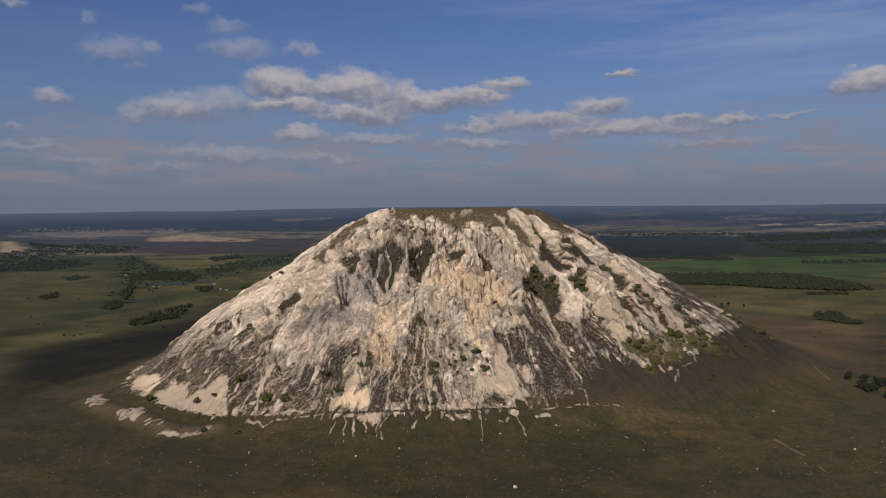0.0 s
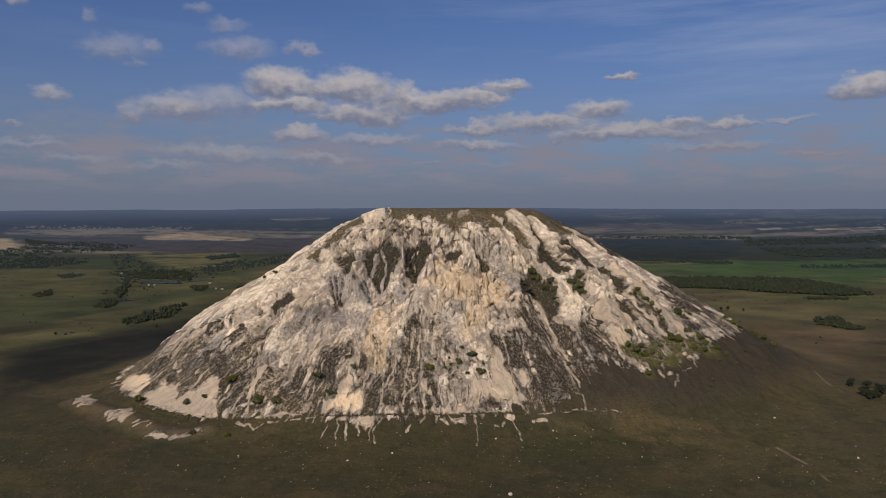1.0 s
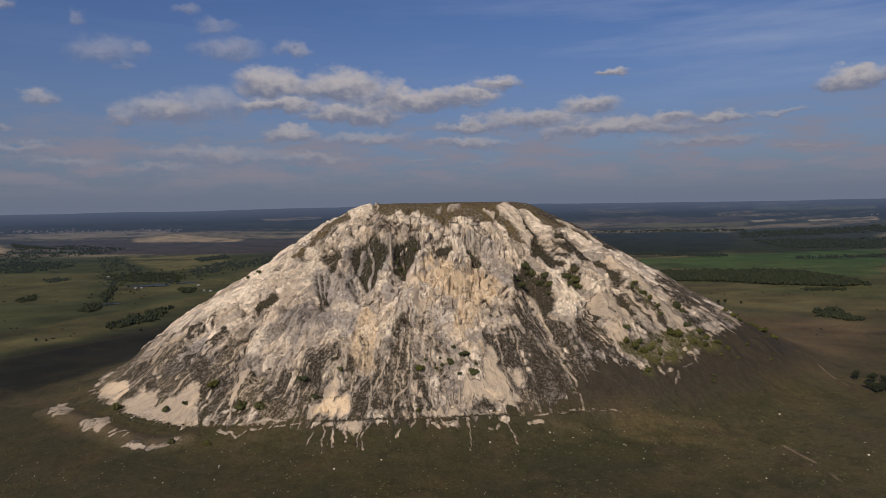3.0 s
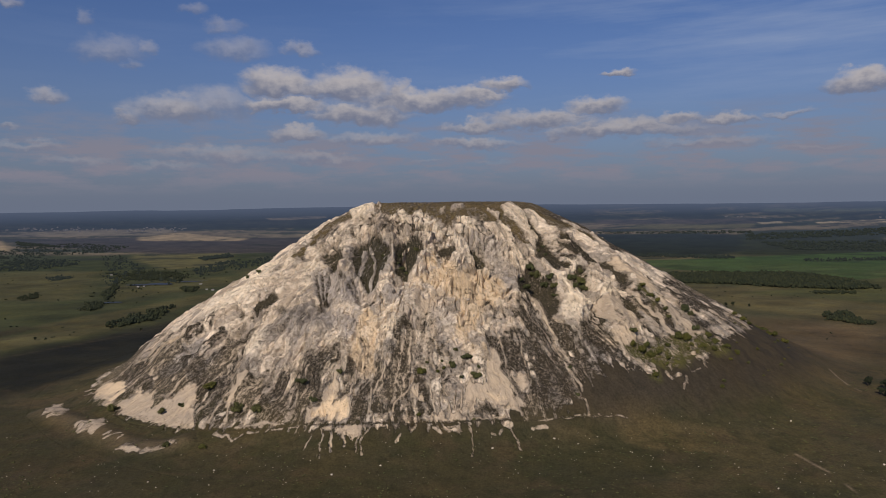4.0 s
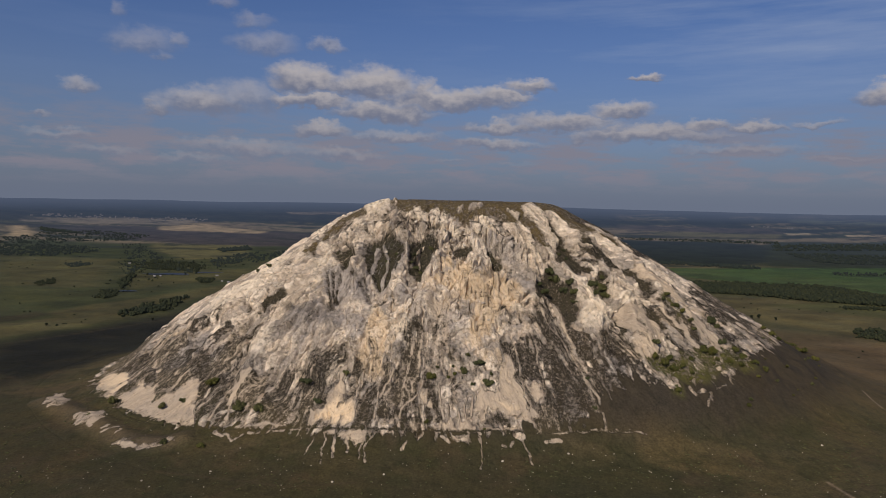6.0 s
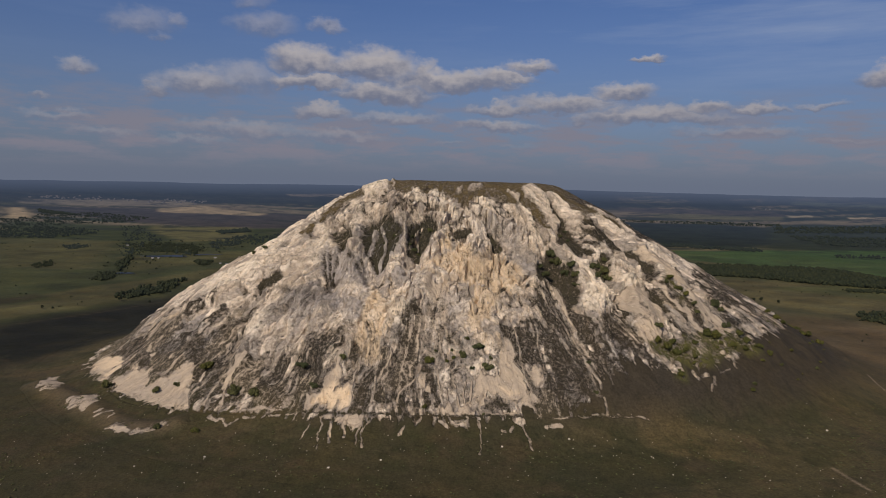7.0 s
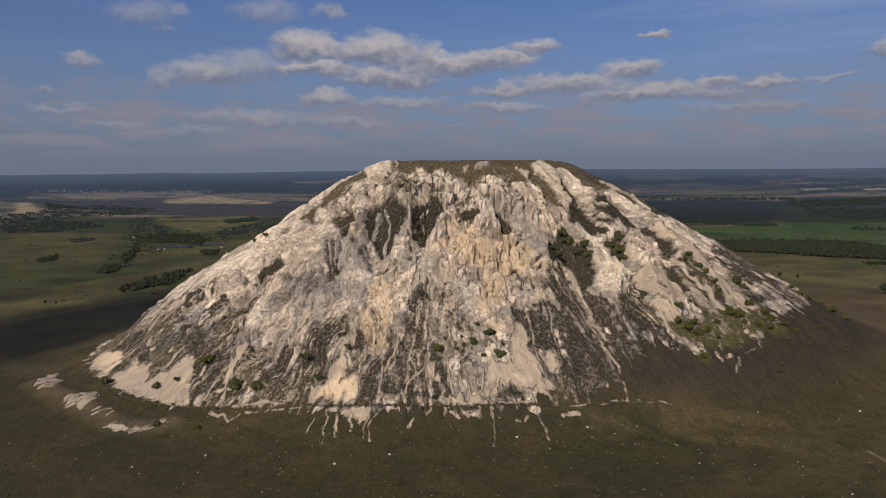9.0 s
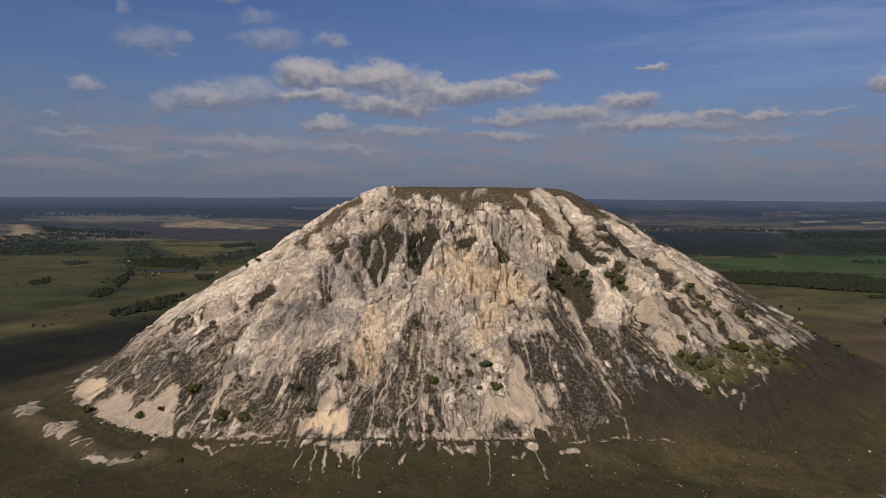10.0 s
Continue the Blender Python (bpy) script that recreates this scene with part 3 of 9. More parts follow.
streak("heath", 3.5, (276, 750), (285, 744))

area("hollow", 1, (139, 742), (154, 758), (160, 748), (163, 738), (161, 731), (157, 739), (145, 736))
area("hollow", 1, (-124, 785), (-116, 787), (-113, 775), (-116, 771), (-122, 778))
area("hollow", 1, (-114, 787), (-96, 762), (-93, 749), (-101, 753), (-108, 751), (-114, 773))
area("hollow", 1, (-87, 755), (-88, 777), (-83, 783), (-72, 773), (-63, 780), (-54, 767), (-46, 755), (-45, 748), (-48, 739), (-50, 730), (-57, 728), (-64, 719), (-68, 718), (-73, 726), (-77, 736), (-81, 738), (-83, 747))
area("hollow", 1, (-42, 762), (-29, 765), (-24, 769), (-15, 765), (-10, 756), (-13, 750), (-16, 739), (-22, 738), (-26, 731), (-27, 726), (-33, 726), (-37, 727), (-39, 735), (-39, 750))
streak("hollow", 4.9, (44, 755), (47, 741), (54, 744))

# grey rock and scree, and the dell's shaded wall painted grey
area("grey", 1, (-132, 763), (-128, 772), (-115, 768), (-94, 740), (-83, 734), (-76, 723), (-71, 709), (-72, 695), (-84, 701), (-100, 719), (-106, 717), (-109, 705), (-121, 723), (-126, 742))
area("grey", 1, (-92, 780), (-45, 763), (-42, 730), (-56, 723), (-65, 710), (-76, 722), (-82, 732))
area("grey", 0.8, (-151, 713), (-124, 716), (-99, 701), (-71, 691), (-65, 682), (-73, 670), (-84, 668), (-94, 678), (-109, 687), (-125, 681), (-133, 670), (-144, 682))
area("grey", 0.6, (-49, 712), (-30, 722), (-17, 702), (-26, 688), (-42, 699))
area("grey", 1, (-254, 740), (-240, 739), (-228, 713), (-253, 719), (-264, 709), (-273, 706), (-280, 716), (-269, 728))
area("grey", 0.7, (-219, 709), (-204, 697), (-215, 687), (-225, 679), (-235, 680), (-227, 694))
area("grey", 0.7, (130, 679), (140, 679), (164, 676), (167, 657), (156, 645), (140, 656))
area("grey", 0.7, (47, 779), (73, 767), (71, 737), (52, 753), (36, 767))
area("grey", 0.6, (33, 696), (43, 701), (45, 682), (37, 663), (32, 671))
area("grey", 0.6, (-2, 689), (18, 688), (22, 662), (4, 662))
area("grey", 0.6, (57, 742), (74, 714), (78, 708), (82, 711), (71, 736))

area("turf", 1, (-153, 793), (-139, 808), (-122, 840), (-95, 846), (-90, 832), (-113, 821), (-134, 808), (-145, 784))
area("turf", 1, (-64, 856), (-58, 812), (-44, 799), (-37, 810), (-27, 803), (-13, 805), (-1, 789), (6, 790), (16, 783), (19, 778), (23, 789), (35, 792), (50, 795), (62, 792), (73, 795), (84, 793), (88, 787), (97, 770), (109, 780), (93, 797), (87, 805), (77, 810), (78, 827), (56, 849), (1, 818))
area("turf", 1, (97, 834), (121, 832), (143, 825), (162, 823), (185, 827), (194, 803), (199, 799), (190, 802), (177, 818), (160, 820), (149, 813), (143, 799), (136, 797), (125, 821), (111, 823))

area("crag", 1, (8, 796), (10, 805), (14, 806), (14, 795))
area("crag", 1, (20, 805), (24, 812), (35, 814), (34, 805), (27, 802), (21, 799))
streak("crag", 2.3, (62, 805), (73, 800))
area("crag", 1, (79, 821), (86, 822), (100, 817), (105, 813), (105, 791), (114, 783), (118, 787), (109, 780), (98, 789), (90, 800), (82, 806))
area("crag", 1, (100, 818), (111, 826), (120, 822), (128, 818), (134, 802), (139, 792), (136, 790), (128, 790), (126, 805), (121, 812), (110, 814))
streak("crag", 2.5, (149, 831), (167, 831), (179, 830), (190, 826), (201, 821))
area("crag", 1, (149, 813), (160, 823), (177, 818), (195, 802), (196, 791), (191, 790), (177, 788), (170, 812), (152, 803))
streak("crag", 3.3, (-74, 763), (-74, 745), (-77, 738))
streak("crag", 2.7, (-66, 759), (-63, 750), (-59, 734), (-66, 724))
streak("crag", 2.2, (-26, 761), (-30, 753), (-32, 749), (-30, 740))
area("crag", 1, (121, 698), (127, 707), (132, 726), (127, 734), (139, 748), (143, 735), (149, 720), (165, 715), (153, 701), (136, 686), (126, 690))
streak("crag", 6.6, (163, 740), (169, 741), (176, 741))
streak("crag", 4.7, (-120, 805), (-91, 784), (-80, 788))
streak("crag", 4.5, (-53, 768), (-36, 771), (-24, 771))
area("crag", 1, (-98, 845), (-84, 837), (-61, 842), (-61, 818), (-82, 815), (-90, 816))

area("gully_and_shade", 1, (96, 808), (104, 813), (115, 811), (124, 803), (127, 789), (133, 781), (135, 761), (131, 750), (125, 758), (117, 769), (117, 787), (106, 789), (96, 795))
streak("gully_and_shade", 4.7, (140, 795), (163, 798), (175, 788), (192, 789), (197, 783))
streak("gully_and_shade", 5.6, (157, 759), (159, 757))
streak("gully_and_shade", 2.8, (137, 761), (146, 762))
streak("gully_and_shade", 5.0, (-180, 734), (-172, 738), (-166, 741))
streak("gully_and_shade", 1.8, (-97, 616), (-96, 614))
streak("gully_and_shade", 1.8, (-93, 617), (-93, 614))
streak("gully_and_shade", 1.4, (-103, 616), (-103, 615))
streak("gully_and_shade", 4.4, (196, 736), (207, 729), (210, 723))
streak("gully_and_shade", 3.5, (191, 790), (199, 780), (205, 766))
streak("gully_and_shade", 3.8, (9, 747), (21, 749))

area("heath", 0.8, (138, 785), (145, 780), (152, 768), (143, 764), (135, 761))
area("heath", 1, (84, 719), (97, 745), (107, 754), (111, 745), (113, 734), (120, 735), (123, 725), (121, 718), (125, 710), (121, 698), (117, 695), (113, 703), (108, 719), (96, 716), (86, 714))
streak("heath", 5.3, (-230, 750), (-251, 747), (-264, 742), (-271, 737), (-289, 737))
streak("heath", 8.5, (-284, 734), (-303, 735), (-311, 732))
streak("heath", 7.3, (-218, 723), (-231, 709), (-240, 700), (-252, 696))
streak("heath", 9.0, (-249, 695), (-268, 696), (-271, 683))
area("heath", 1, (-202, 691), (-188, 680), (-177, 661), (-168, 662), (-165, 654), (-175, 647), (-184, 645), (-196, 636), (-206, 630), (-218, 648), (-217, 661), (-220, 674), (-214, 684))
streak("heath", 3.9, (-271, 688), (-267, 670))
area("heath", 0.8, (-311, 732), (-290, 725), (-280, 706), (-292, 706), (-295, 698))
area("heath", 0.72, (-205, 627), (-211, 650), (-197, 654), (-177, 661), (-165, 652), (-154, 654), (-137, 646), (-125, 635), (-105, 627), (-108, 612), (-129, 613), (-161, 617))
streak("heath", 2.3, (-87, 618), (-84, 627))
streak("heath", 2.3, (-79, 617), (-76, 623))
area("heath", 0.9, (-72, 608), (-71, 622), (-67, 632), (-60, 636), (-46, 638), (-39, 648), (-33, 644), (-26, 652), (-20, 645), (-21, 626), (-28, 615), (-38, 605), (-43, 608), (-54, 607))
area("heath", 0.8, (-39, 605), (-31, 615), (-25, 622), (-21, 637), (-14, 641), (-9, 633), (-0, 621), (5, 608), (0, 605), (-13, 602))
area("heath", 0.45, (-46, 651), (-34, 658), (-6, 655), (18, 653), (32, 649), (50, 639), (36, 629), (24, 623), (5, 621), (-21, 635), (-41, 638))
area("heath", 0.95, (47, 675), (54, 665), (76, 676), (92, 672), (104, 671), (122, 671), (127, 656), (135, 613), (87, 606), (80, 619), (88, 634), (72, 640), (63, 635), (57, 648), (48, 658))
area("heath", 0.8, (84, 708), (100, 712), (105, 696), (109, 679), (92, 674), (83, 693))
area("heath", 1, (121, 695), (126, 690), (136, 686), (155, 701), (163, 694), (175, 687), (180, 674), (187, 661), (201, 645), (210, 643), (158, 616), (135, 613), (131, 639), (127, 656), (124, 671))
streak("heath", 5.6, (206, 758), (212, 738), (224, 727), (233, 709), (236, 694))
streak("heath", 3.9, (220, 740), (234, 730), (246, 720))
area("heath", 1, (260, 812), (295, 829), (313, 814), (336, 799), (320, 774), (296, 773), (275, 765), (270, 782), (252, 782))
streak("heath", 4.8, (266, 761), (275, 756))
streak("heath", 4.5, (236, 735), (244, 732))
streak("heath", 3.5, (277, 750), (284, 743))

area("hollow", 1, (138, 742), (154, 758), (161, 749), (163, 738), (156, 723), (150, 726), (143, 733))
area("hollow", 1, (-124, 785), (-119, 791), (-118, 784), (-119, 777), (-123, 780))
area("hollow", 1, (-115, 788), (-96, 763), (-93, 749), (-99, 748), (-109, 752), (-118, 780))
area("hollow", 1, (-85, 748), (-89, 778), (-82, 780), (-72, 773), (-63, 781), (-55, 767), (-46, 756), (-46, 751), (-49, 741), (-51, 733), (-56, 724), (-65, 720), (-67, 715), (-73, 727), (-76, 733), (-79, 734), (-82, 744))
area("hollow", 1, (-40, 752), (-30, 766), (-24, 769), (-15, 765), (-10, 749), (-13, 750), (-16, 739), (-22, 738), (-26, 729), (-27, 726), (-32, 725), (-37, 728), (-39, 735), (-39, 747))
streak("hollow", 4.9, (44, 757), (49, 748), (54, 746))

area("grey", 1, (-131, 762), (-128, 772), (-115, 768), (-93, 739), (-83, 733), (-75, 721), (-71, 709), (-72, 695), (-82, 699), (-100, 719), (-105, 716), (-111, 708), (-121, 724), (-126, 741))
area("grey", 1, (-92, 781), (-46, 765), (-42, 730), (-55, 719), (-65, 710), (-75, 720), (-82, 732))
area("grey", 0.8, (-151, 713), (-125, 717), (-100, 701), (-71, 691), (-66, 683), (-74, 670), (-83, 668), (-95, 679), (-110, 689), (-125, 681), (-134, 670), (-144, 682))
area("grey", 0.6, (-49, 712), (-29, 716), (-17, 702), (-26, 688), (-42, 699))
area("grey", 1, (-254, 740), (-240, 739), (-228, 713), (-253, 719), (-264, 709), (-273, 706), (-281, 717), (-269, 728))
area("grey", 0.7, (-220, 710), (-204, 697), (-215, 687), (-225, 679), (-235, 680), (-227, 694))
area("grey", 0.7, (130, 679), (140, 679), (164, 676), (167, 657), (156, 645), (140, 656))
area("grey", 0.7, (47, 779), (72, 764), (70, 738), (52, 753), (36, 768))
area("grey", 0.6, (33, 696), (43, 701), (45, 682), (37, 663), (32, 671))
area("grey", 0.6, (-2, 689), (18, 688), (23, 662), (4, 661))
area("grey", 0.6, (57, 741), (74, 714), (78, 708), (83, 713), (71, 736))

area("turf", 1, (-152, 793), (-139, 808), (-122, 840), (-92, 833), (-86, 819), (-113, 823), (-135, 808), (-146, 784))
area("turf", 1, (-61, 827), (-58, 812), (-44, 799), (-37, 810), (-27, 803), (-13, 804), (-2, 794), (6, 790), (16, 783), (19, 778), (23, 789), (35, 791), (50, 795), (62, 792), (73, 795), (84, 793), (88, 787), (97, 770), (107, 775), (93, 797), (86, 804), (77, 810), (78, 827), (56, 849), (1, 818))
area("turf", 1, (97, 834), (121, 832), (143, 825), (162, 823), (185, 827), (194, 803), (199, 799), (190, 802), (177, 818), (160, 820), (149, 813), (143, 799), (136, 797), (125, 821), (110, 821))

area("crag", 1, (8, 796), (10, 803), (14, 806), (14, 795))
area("crag", 1, (20, 805), (24, 811), (35, 811), (34, 805), (27, 802), (21, 799))
streak("crag", 2.3, (62, 805), (73, 800))
area("crag", 1, (78, 818), (86, 822), (100, 817), (105, 814), (105, 791), (116, 788), (118, 787), (107, 775), (98, 788), (90, 799), (82, 806))
area("crag", 1, (100, 818), (110, 823), (119, 821), (127, 814), (134, 802), (139, 792), (136, 790), (128, 790), (126, 805), (120, 812), (110, 814))
streak("crag", 2.5, (149, 829), (166, 829), (179, 830), (189, 825), (201, 821))
area("crag", 1, (149, 813), (160, 823), (177, 818), (195, 802), (195, 791), (191, 790), (177, 789), (170, 812), (152, 802))
streak("crag", 3.3, (-74, 763), (-75, 745), (-77, 737))
streak("crag", 2.7, (-66, 759), (-61, 744), (-59, 734), (-65, 722))
streak("crag", 2.2, (-26, 761), (-30, 753), (-32, 749), (-30, 740))
area("crag", 1, (121, 698), (127, 707), (132, 726), (127, 733), (139, 748), (153, 752), (149, 720), (163, 712), (153, 701), (136, 686), (126, 691))
streak("crag", 6.6, (163, 740), (169, 741), (174, 738))
streak("crag", 4.7, (-120, 805), (-90, 784), (-80, 788))
streak("crag", 4.5, (-53, 768), (-35, 770), (-24, 771))
area("crag", 1, (-97, 840), (-83, 833), (-61, 841), (-60, 815), (-82, 814), (-90, 816))

area("gully_and_shade", 1, (96, 810), (104, 813), (115, 811), (124, 803), (127, 789), (133, 781), (135, 761), (134, 755), (125, 758), (112, 759), (117, 787), (106, 789), (96, 795))
streak("gully_and_shade", 4.7, (140, 795), (164, 799), (175, 788), (192, 789), (197, 783))
streak("gully_and_shade", 5.6, (157, 760), (159, 757))
streak("gully_and_shade", 2.8, (136, 760), (146, 762))
streak("gully_and_shade", 5.0, (-181, 736), (-173, 740), (-167, 743))
streak("gully_and_shade", 1.8, (-97, 616), (-96, 614))
streak("gully_and_shade", 1.8, (-93, 617), (-93, 614))
streak("gully_and_shade", 1.4, (-103, 617), (-103, 615))
streak("gully_and_shade", 4.4, (197, 738), (207, 729), (210, 723))
streak("gully_and_shade", 3.5, (191, 790), (199, 780), (205, 767))
streak("gully_and_shade", 3.8, (9, 747), (21, 749))

area("heath", 0.8, (138, 786), (145, 780), (152, 768), (143, 764), (135, 761))
area("heath", 1, (84, 719), (97, 744), (107, 755), (111, 745), (113, 734), (120, 735), (122, 725), (120, 717), (124, 709), (121, 698), (117, 695), (113, 703), (108, 719), (95, 715), (84, 710))
streak("heath", 5.9, (-232, 754), (-252, 747), (-264, 742), (-271, 737), (-289, 737))
streak("heath", 8.5, (-284, 734), (-304, 735), (-311, 732))
streak("heath", 7.3, (-218, 723), (-232, 709), (-240, 700), (-252, 696))
streak("heath", 9.0, (-249, 695), (-268, 696), (-271, 682))
area("heath", 1, (-202, 691), (-189, 680), (-177, 661), (-168, 662), (-165, 654), (-175, 647), (-184, 645), (-196, 636), (-206, 630), (-218, 648), (-217, 661), (-220, 674), (-214, 684))
streak("heath", 3.9, (-271, 688), (-267, 670))
area("heath", 0.8, (-310, 731), (-290, 725), (-280, 706), (-292, 706), (-295, 698))
area("heath", 0.72, (-205, 627), (-211, 650), (-197, 654), (-177, 661), (-165, 652), (-154, 654), (-137, 646), (-125, 635), (-105, 627), (-108, 612), (-129, 613), (-161, 617))
streak("heath", 2.3, (-87, 618), (-84, 627))
streak("heath", 2.3, (-79, 617), (-76, 623))
area("heath", 0.9, (-72, 608), (-71, 622), (-67, 632), (-60, 637), (-46, 638), (-39, 648), (-33, 644), (-26, 652), (-20, 645), (-21, 626), (-28, 615), (-38, 605), (-43, 608), (-54, 607))
area("heath", 0.8, (-39, 605), (-31, 615), (-25, 622), (-21, 637), (-14, 641), (-9, 633), (-0, 621), (5, 608), (0, 605), (-13, 602))
area("heath", 0.45, (-46, 651), (-34, 658), (-6, 655), (18, 653), (32, 649), (50, 639), (36, 629), (24, 623), (5, 621), (-21, 635), (-41, 638))
area("heath", 0.95, (47, 675), (54, 665), (76, 676), (93, 672), (104, 671), (122, 671), (127, 656), (135, 613), (87, 606), (79, 619), (88, 634), (72, 640), (63, 635), (57, 647), (48, 658))
area("heath", 0.8, (84, 708), (98, 709), (105, 697), (109, 679), (92, 674), (83, 693))
area("heath", 1, (121, 695), (126, 691), (136, 686), (155, 701), (163, 694), (175, 687), (180, 674), (187, 660), (201, 645), (210, 643), (158, 616), (135, 613), (131, 639), (127, 656), (124, 671))
streak("heath", 5.6, (206, 758), (212, 738), (224, 727), (233, 709), (236, 694))
streak("heath", 3.9, (220, 740), (234, 730), (246, 720))
area("heath", 1, (260, 812), (295, 829), (313, 814), (336, 799), (320, 774), (296, 773), (275, 764), (270, 782), (252, 782))
streak("heath", 4.8, (266, 760), (274, 755))
streak("heath", 4.5, (236, 735), (244, 732))
streak("heath", 3.5, (276, 749), (284, 743))
area("heath", 0.9, (-295, 698), (-292, 718), (-273, 722), (-256, 727), (-224, 721), (-218, 723), (-226, 704), (-240, 698), (-253, 693), (-271, 694), (-268, 672), (-277, 679))
area("heath", 0.7, (-304, 748), (-272, 738), (-262, 741), (-259, 734), (-273, 724), (-290, 719), (-305, 727))
area("heath", 0.6, (-168, 662), (-151, 663), (-129, 652), (-107, 642), (-95, 629), (-104, 626), (-124, 633), (-154, 653))
area("heath", 0.85, (-167, 619), (-168, 637), (-150, 640), (-130, 636), (-108, 624), (-110, 613), (-129, 614))
area("heath", 0.5, (-96, 661), (-91, 669), (-86, 659), (-88, 643), (-95, 648))
area("heath", 0.6, (-79, 642), (-72, 658), (-67, 653), (-70, 639), (-74, 633))

area("hollow", 1, (138, 742), (154, 758), (161, 750), (163, 738), (162, 732), (158, 741), (152, 749))
area("hollow", 1, (-124, 785), (-119, 792), (-118, 784), (-117, 775), (-123, 781))
area("hollow", 1, (-115, 789), (-96, 764), (-93, 749), (-110, 770), (-108, 750), (-118, 780))
area("hollow", 1, (-86, 752), (-89, 778), (-82, 780), (-72, 774), (-63, 781), (-55, 767), (-46, 757), (-46, 751), (-49, 741), (-51, 733), (-55, 724), (-64, 718), (-69, 720), (-73, 727), (-76, 732), (-80, 735), (-82, 745))
area("hollow", 1, (-40, 753), (-30, 766), (-24, 769), (-15, 765), (-10, 751), (-13, 750), (-17, 740), (-22, 738), (-26, 729), (-26, 720), (-32, 724), (-37, 728), (-39, 735), (-39, 747))
streak("hollow", 5.0, (44, 758), (49, 750), (54, 746))

area("grey", 1, (-132, 763), (-128, 772), (-115, 768), (-95, 744), (-83, 733), (-75, 721), (-71, 709), (-72, 695), (-82, 699), (-100, 719), (-106, 717), (-111, 708), (-121, 724), (-126, 741))
area("grey", 1, (-92, 780), (-46, 765), (-42, 730), (-55, 719), (-65, 709), (-75, 721), (-82, 732))
area("grey", 0.8, (-151, 713), (-125, 716), (-100, 701), (-71, 691), (-66, 683), (-74, 670), (-84, 668), (-95, 679), (-110, 688), (-125, 681), (-134, 670), (-143, 681))
area("grey", 0.6, (-49, 712), (-29, 720), (-17, 702), (-26, 688), (-42, 699))
area("grey", 1, (-254, 740), (-240, 739), (-228, 713), (-240, 704), (-264, 709), (-273, 706), (-281, 717), (-269, 728))
area("grey", 0.7, (-219, 709), (-204, 697), (-215, 687), (-225, 679), (-235, 680), (-227, 694))
area("grey", 0.7, (130, 679), (140, 679), (164, 676), (167, 657), (156, 645), (140, 656))
area("grey", 0.7, (47, 779), (72, 764), (70, 738), (52, 753), (36, 768))
area("grey", 0.6, (33, 696), (43, 702), (45, 682), (37, 663), (32, 671))
area("grey", 0.6, (-2, 689), (18, 688), (23, 662), (4, 661))
area("grey", 0.6, (57, 741), (74, 714), (78, 708), (83, 713), (71, 737))

area("turf", 1, (-152, 792), (-139, 808), (-122, 840), (-92, 835), (-87, 823), (-114, 823), (-135, 809), (-146, 786))
area("turf", 1, (-61, 831), (-58, 810), (-46, 805), (-37, 811), (-27, 802), (-13, 805), (-2, 794), (6, 790), (16, 783), (19, 779), (23, 789), (35, 791), (50, 795), (61, 791), (73, 794), (84, 792), (87, 786), (99, 775), (108, 778), (93, 796), (86, 804), (77, 810), (78, 827), (56, 849), (1, 818))
area("turf", 1, (97, 834), (121, 832), (143, 825), (164, 826), (185, 827), (194, 802), (199, 799), (190, 800), (175, 813), (160, 818), (149, 813), (142, 798), (136, 797), (124, 818), (109, 818))

area("crag", 1, (8, 796), (10, 803), (14, 806), (14, 795))
area("crag", 1, (20, 805), (24, 811), (35, 810), (34, 805), (27, 802), (21, 799))
streak("crag", 2.3, (62, 804), (72, 799))
area("crag", 1, (78, 817), (86, 822), (99, 814), (106, 815), (110, 801), (112, 779), (114, 778), (108, 778), (98, 788), (90, 800), (82, 806))
area("crag", 1, (100, 816), (109, 820), (118, 818), (127, 815), (134, 801), (139, 791), (135, 789), (128, 790), (126, 805), (120, 812), (111, 815))
streak("crag", 2.5, (148, 828), (166, 827), (179, 829), (190, 826), (202, 822))
area("crag", 1, (149, 813), (159, 821), (175, 813), (194, 800), (196, 791), (191, 790), (181, 796), (170, 812), (152, 802))
streak("crag", 3.3, (-72, 760), (-76, 748), (-77, 737))
streak("crag", 2.7, (-67, 761), (-63, 750), (-59, 734), (-65, 721))
streak("crag", 2.2, (-27, 762), (-30, 753), (-32, 749), (-30, 741))
area("crag", 1, (120, 697), (127, 708), (131, 724), (128, 736), (135, 740), (141, 731), (149, 719), (165, 716), (150, 697), (137, 687), (126, 691))
streak("crag", 6.6, (163, 741), (168, 739), (172, 735))
streak("crag", 4.7, (-120, 804), (-91, 786), (-81, 789))
streak("crag", 4.5, (-53, 768), (-35, 769), (-24, 771))
area("crag", 1, (-96, 835), (-83, 834), (-61, 840), (-59, 812), (-82, 815), (-90, 817))

area("gully_and_shade", 1, (96, 808), (103, 810), (116, 812), (124, 802), (127, 790), (134, 782), (136, 761), (134, 755), (125, 757), (117, 769), (112, 777), (105, 787), (97, 798))
streak("gully_and_shade", 4.7, (140, 794), (164, 798), (177, 791), (192, 789), (197, 783))
streak("gully_and_shade", 5.6, (157, 760), (159, 757))
streak("gully_and_shade", 2.8, (137, 761), (147, 762))
streak("gully_and_shade", 5.1, (-182, 737), (-174, 740), (-167, 744))
streak("gully_and_shade", 1.8, (-97, 616), (-96, 614))
streak("gully_and_shade", 1.8, (-93, 617), (-93, 614))
streak("gully_and_shade", 1.4, (-103, 617), (-103, 615))
streak("gully_and_shade", 4.4, (197, 738), (207, 729), (210, 723))
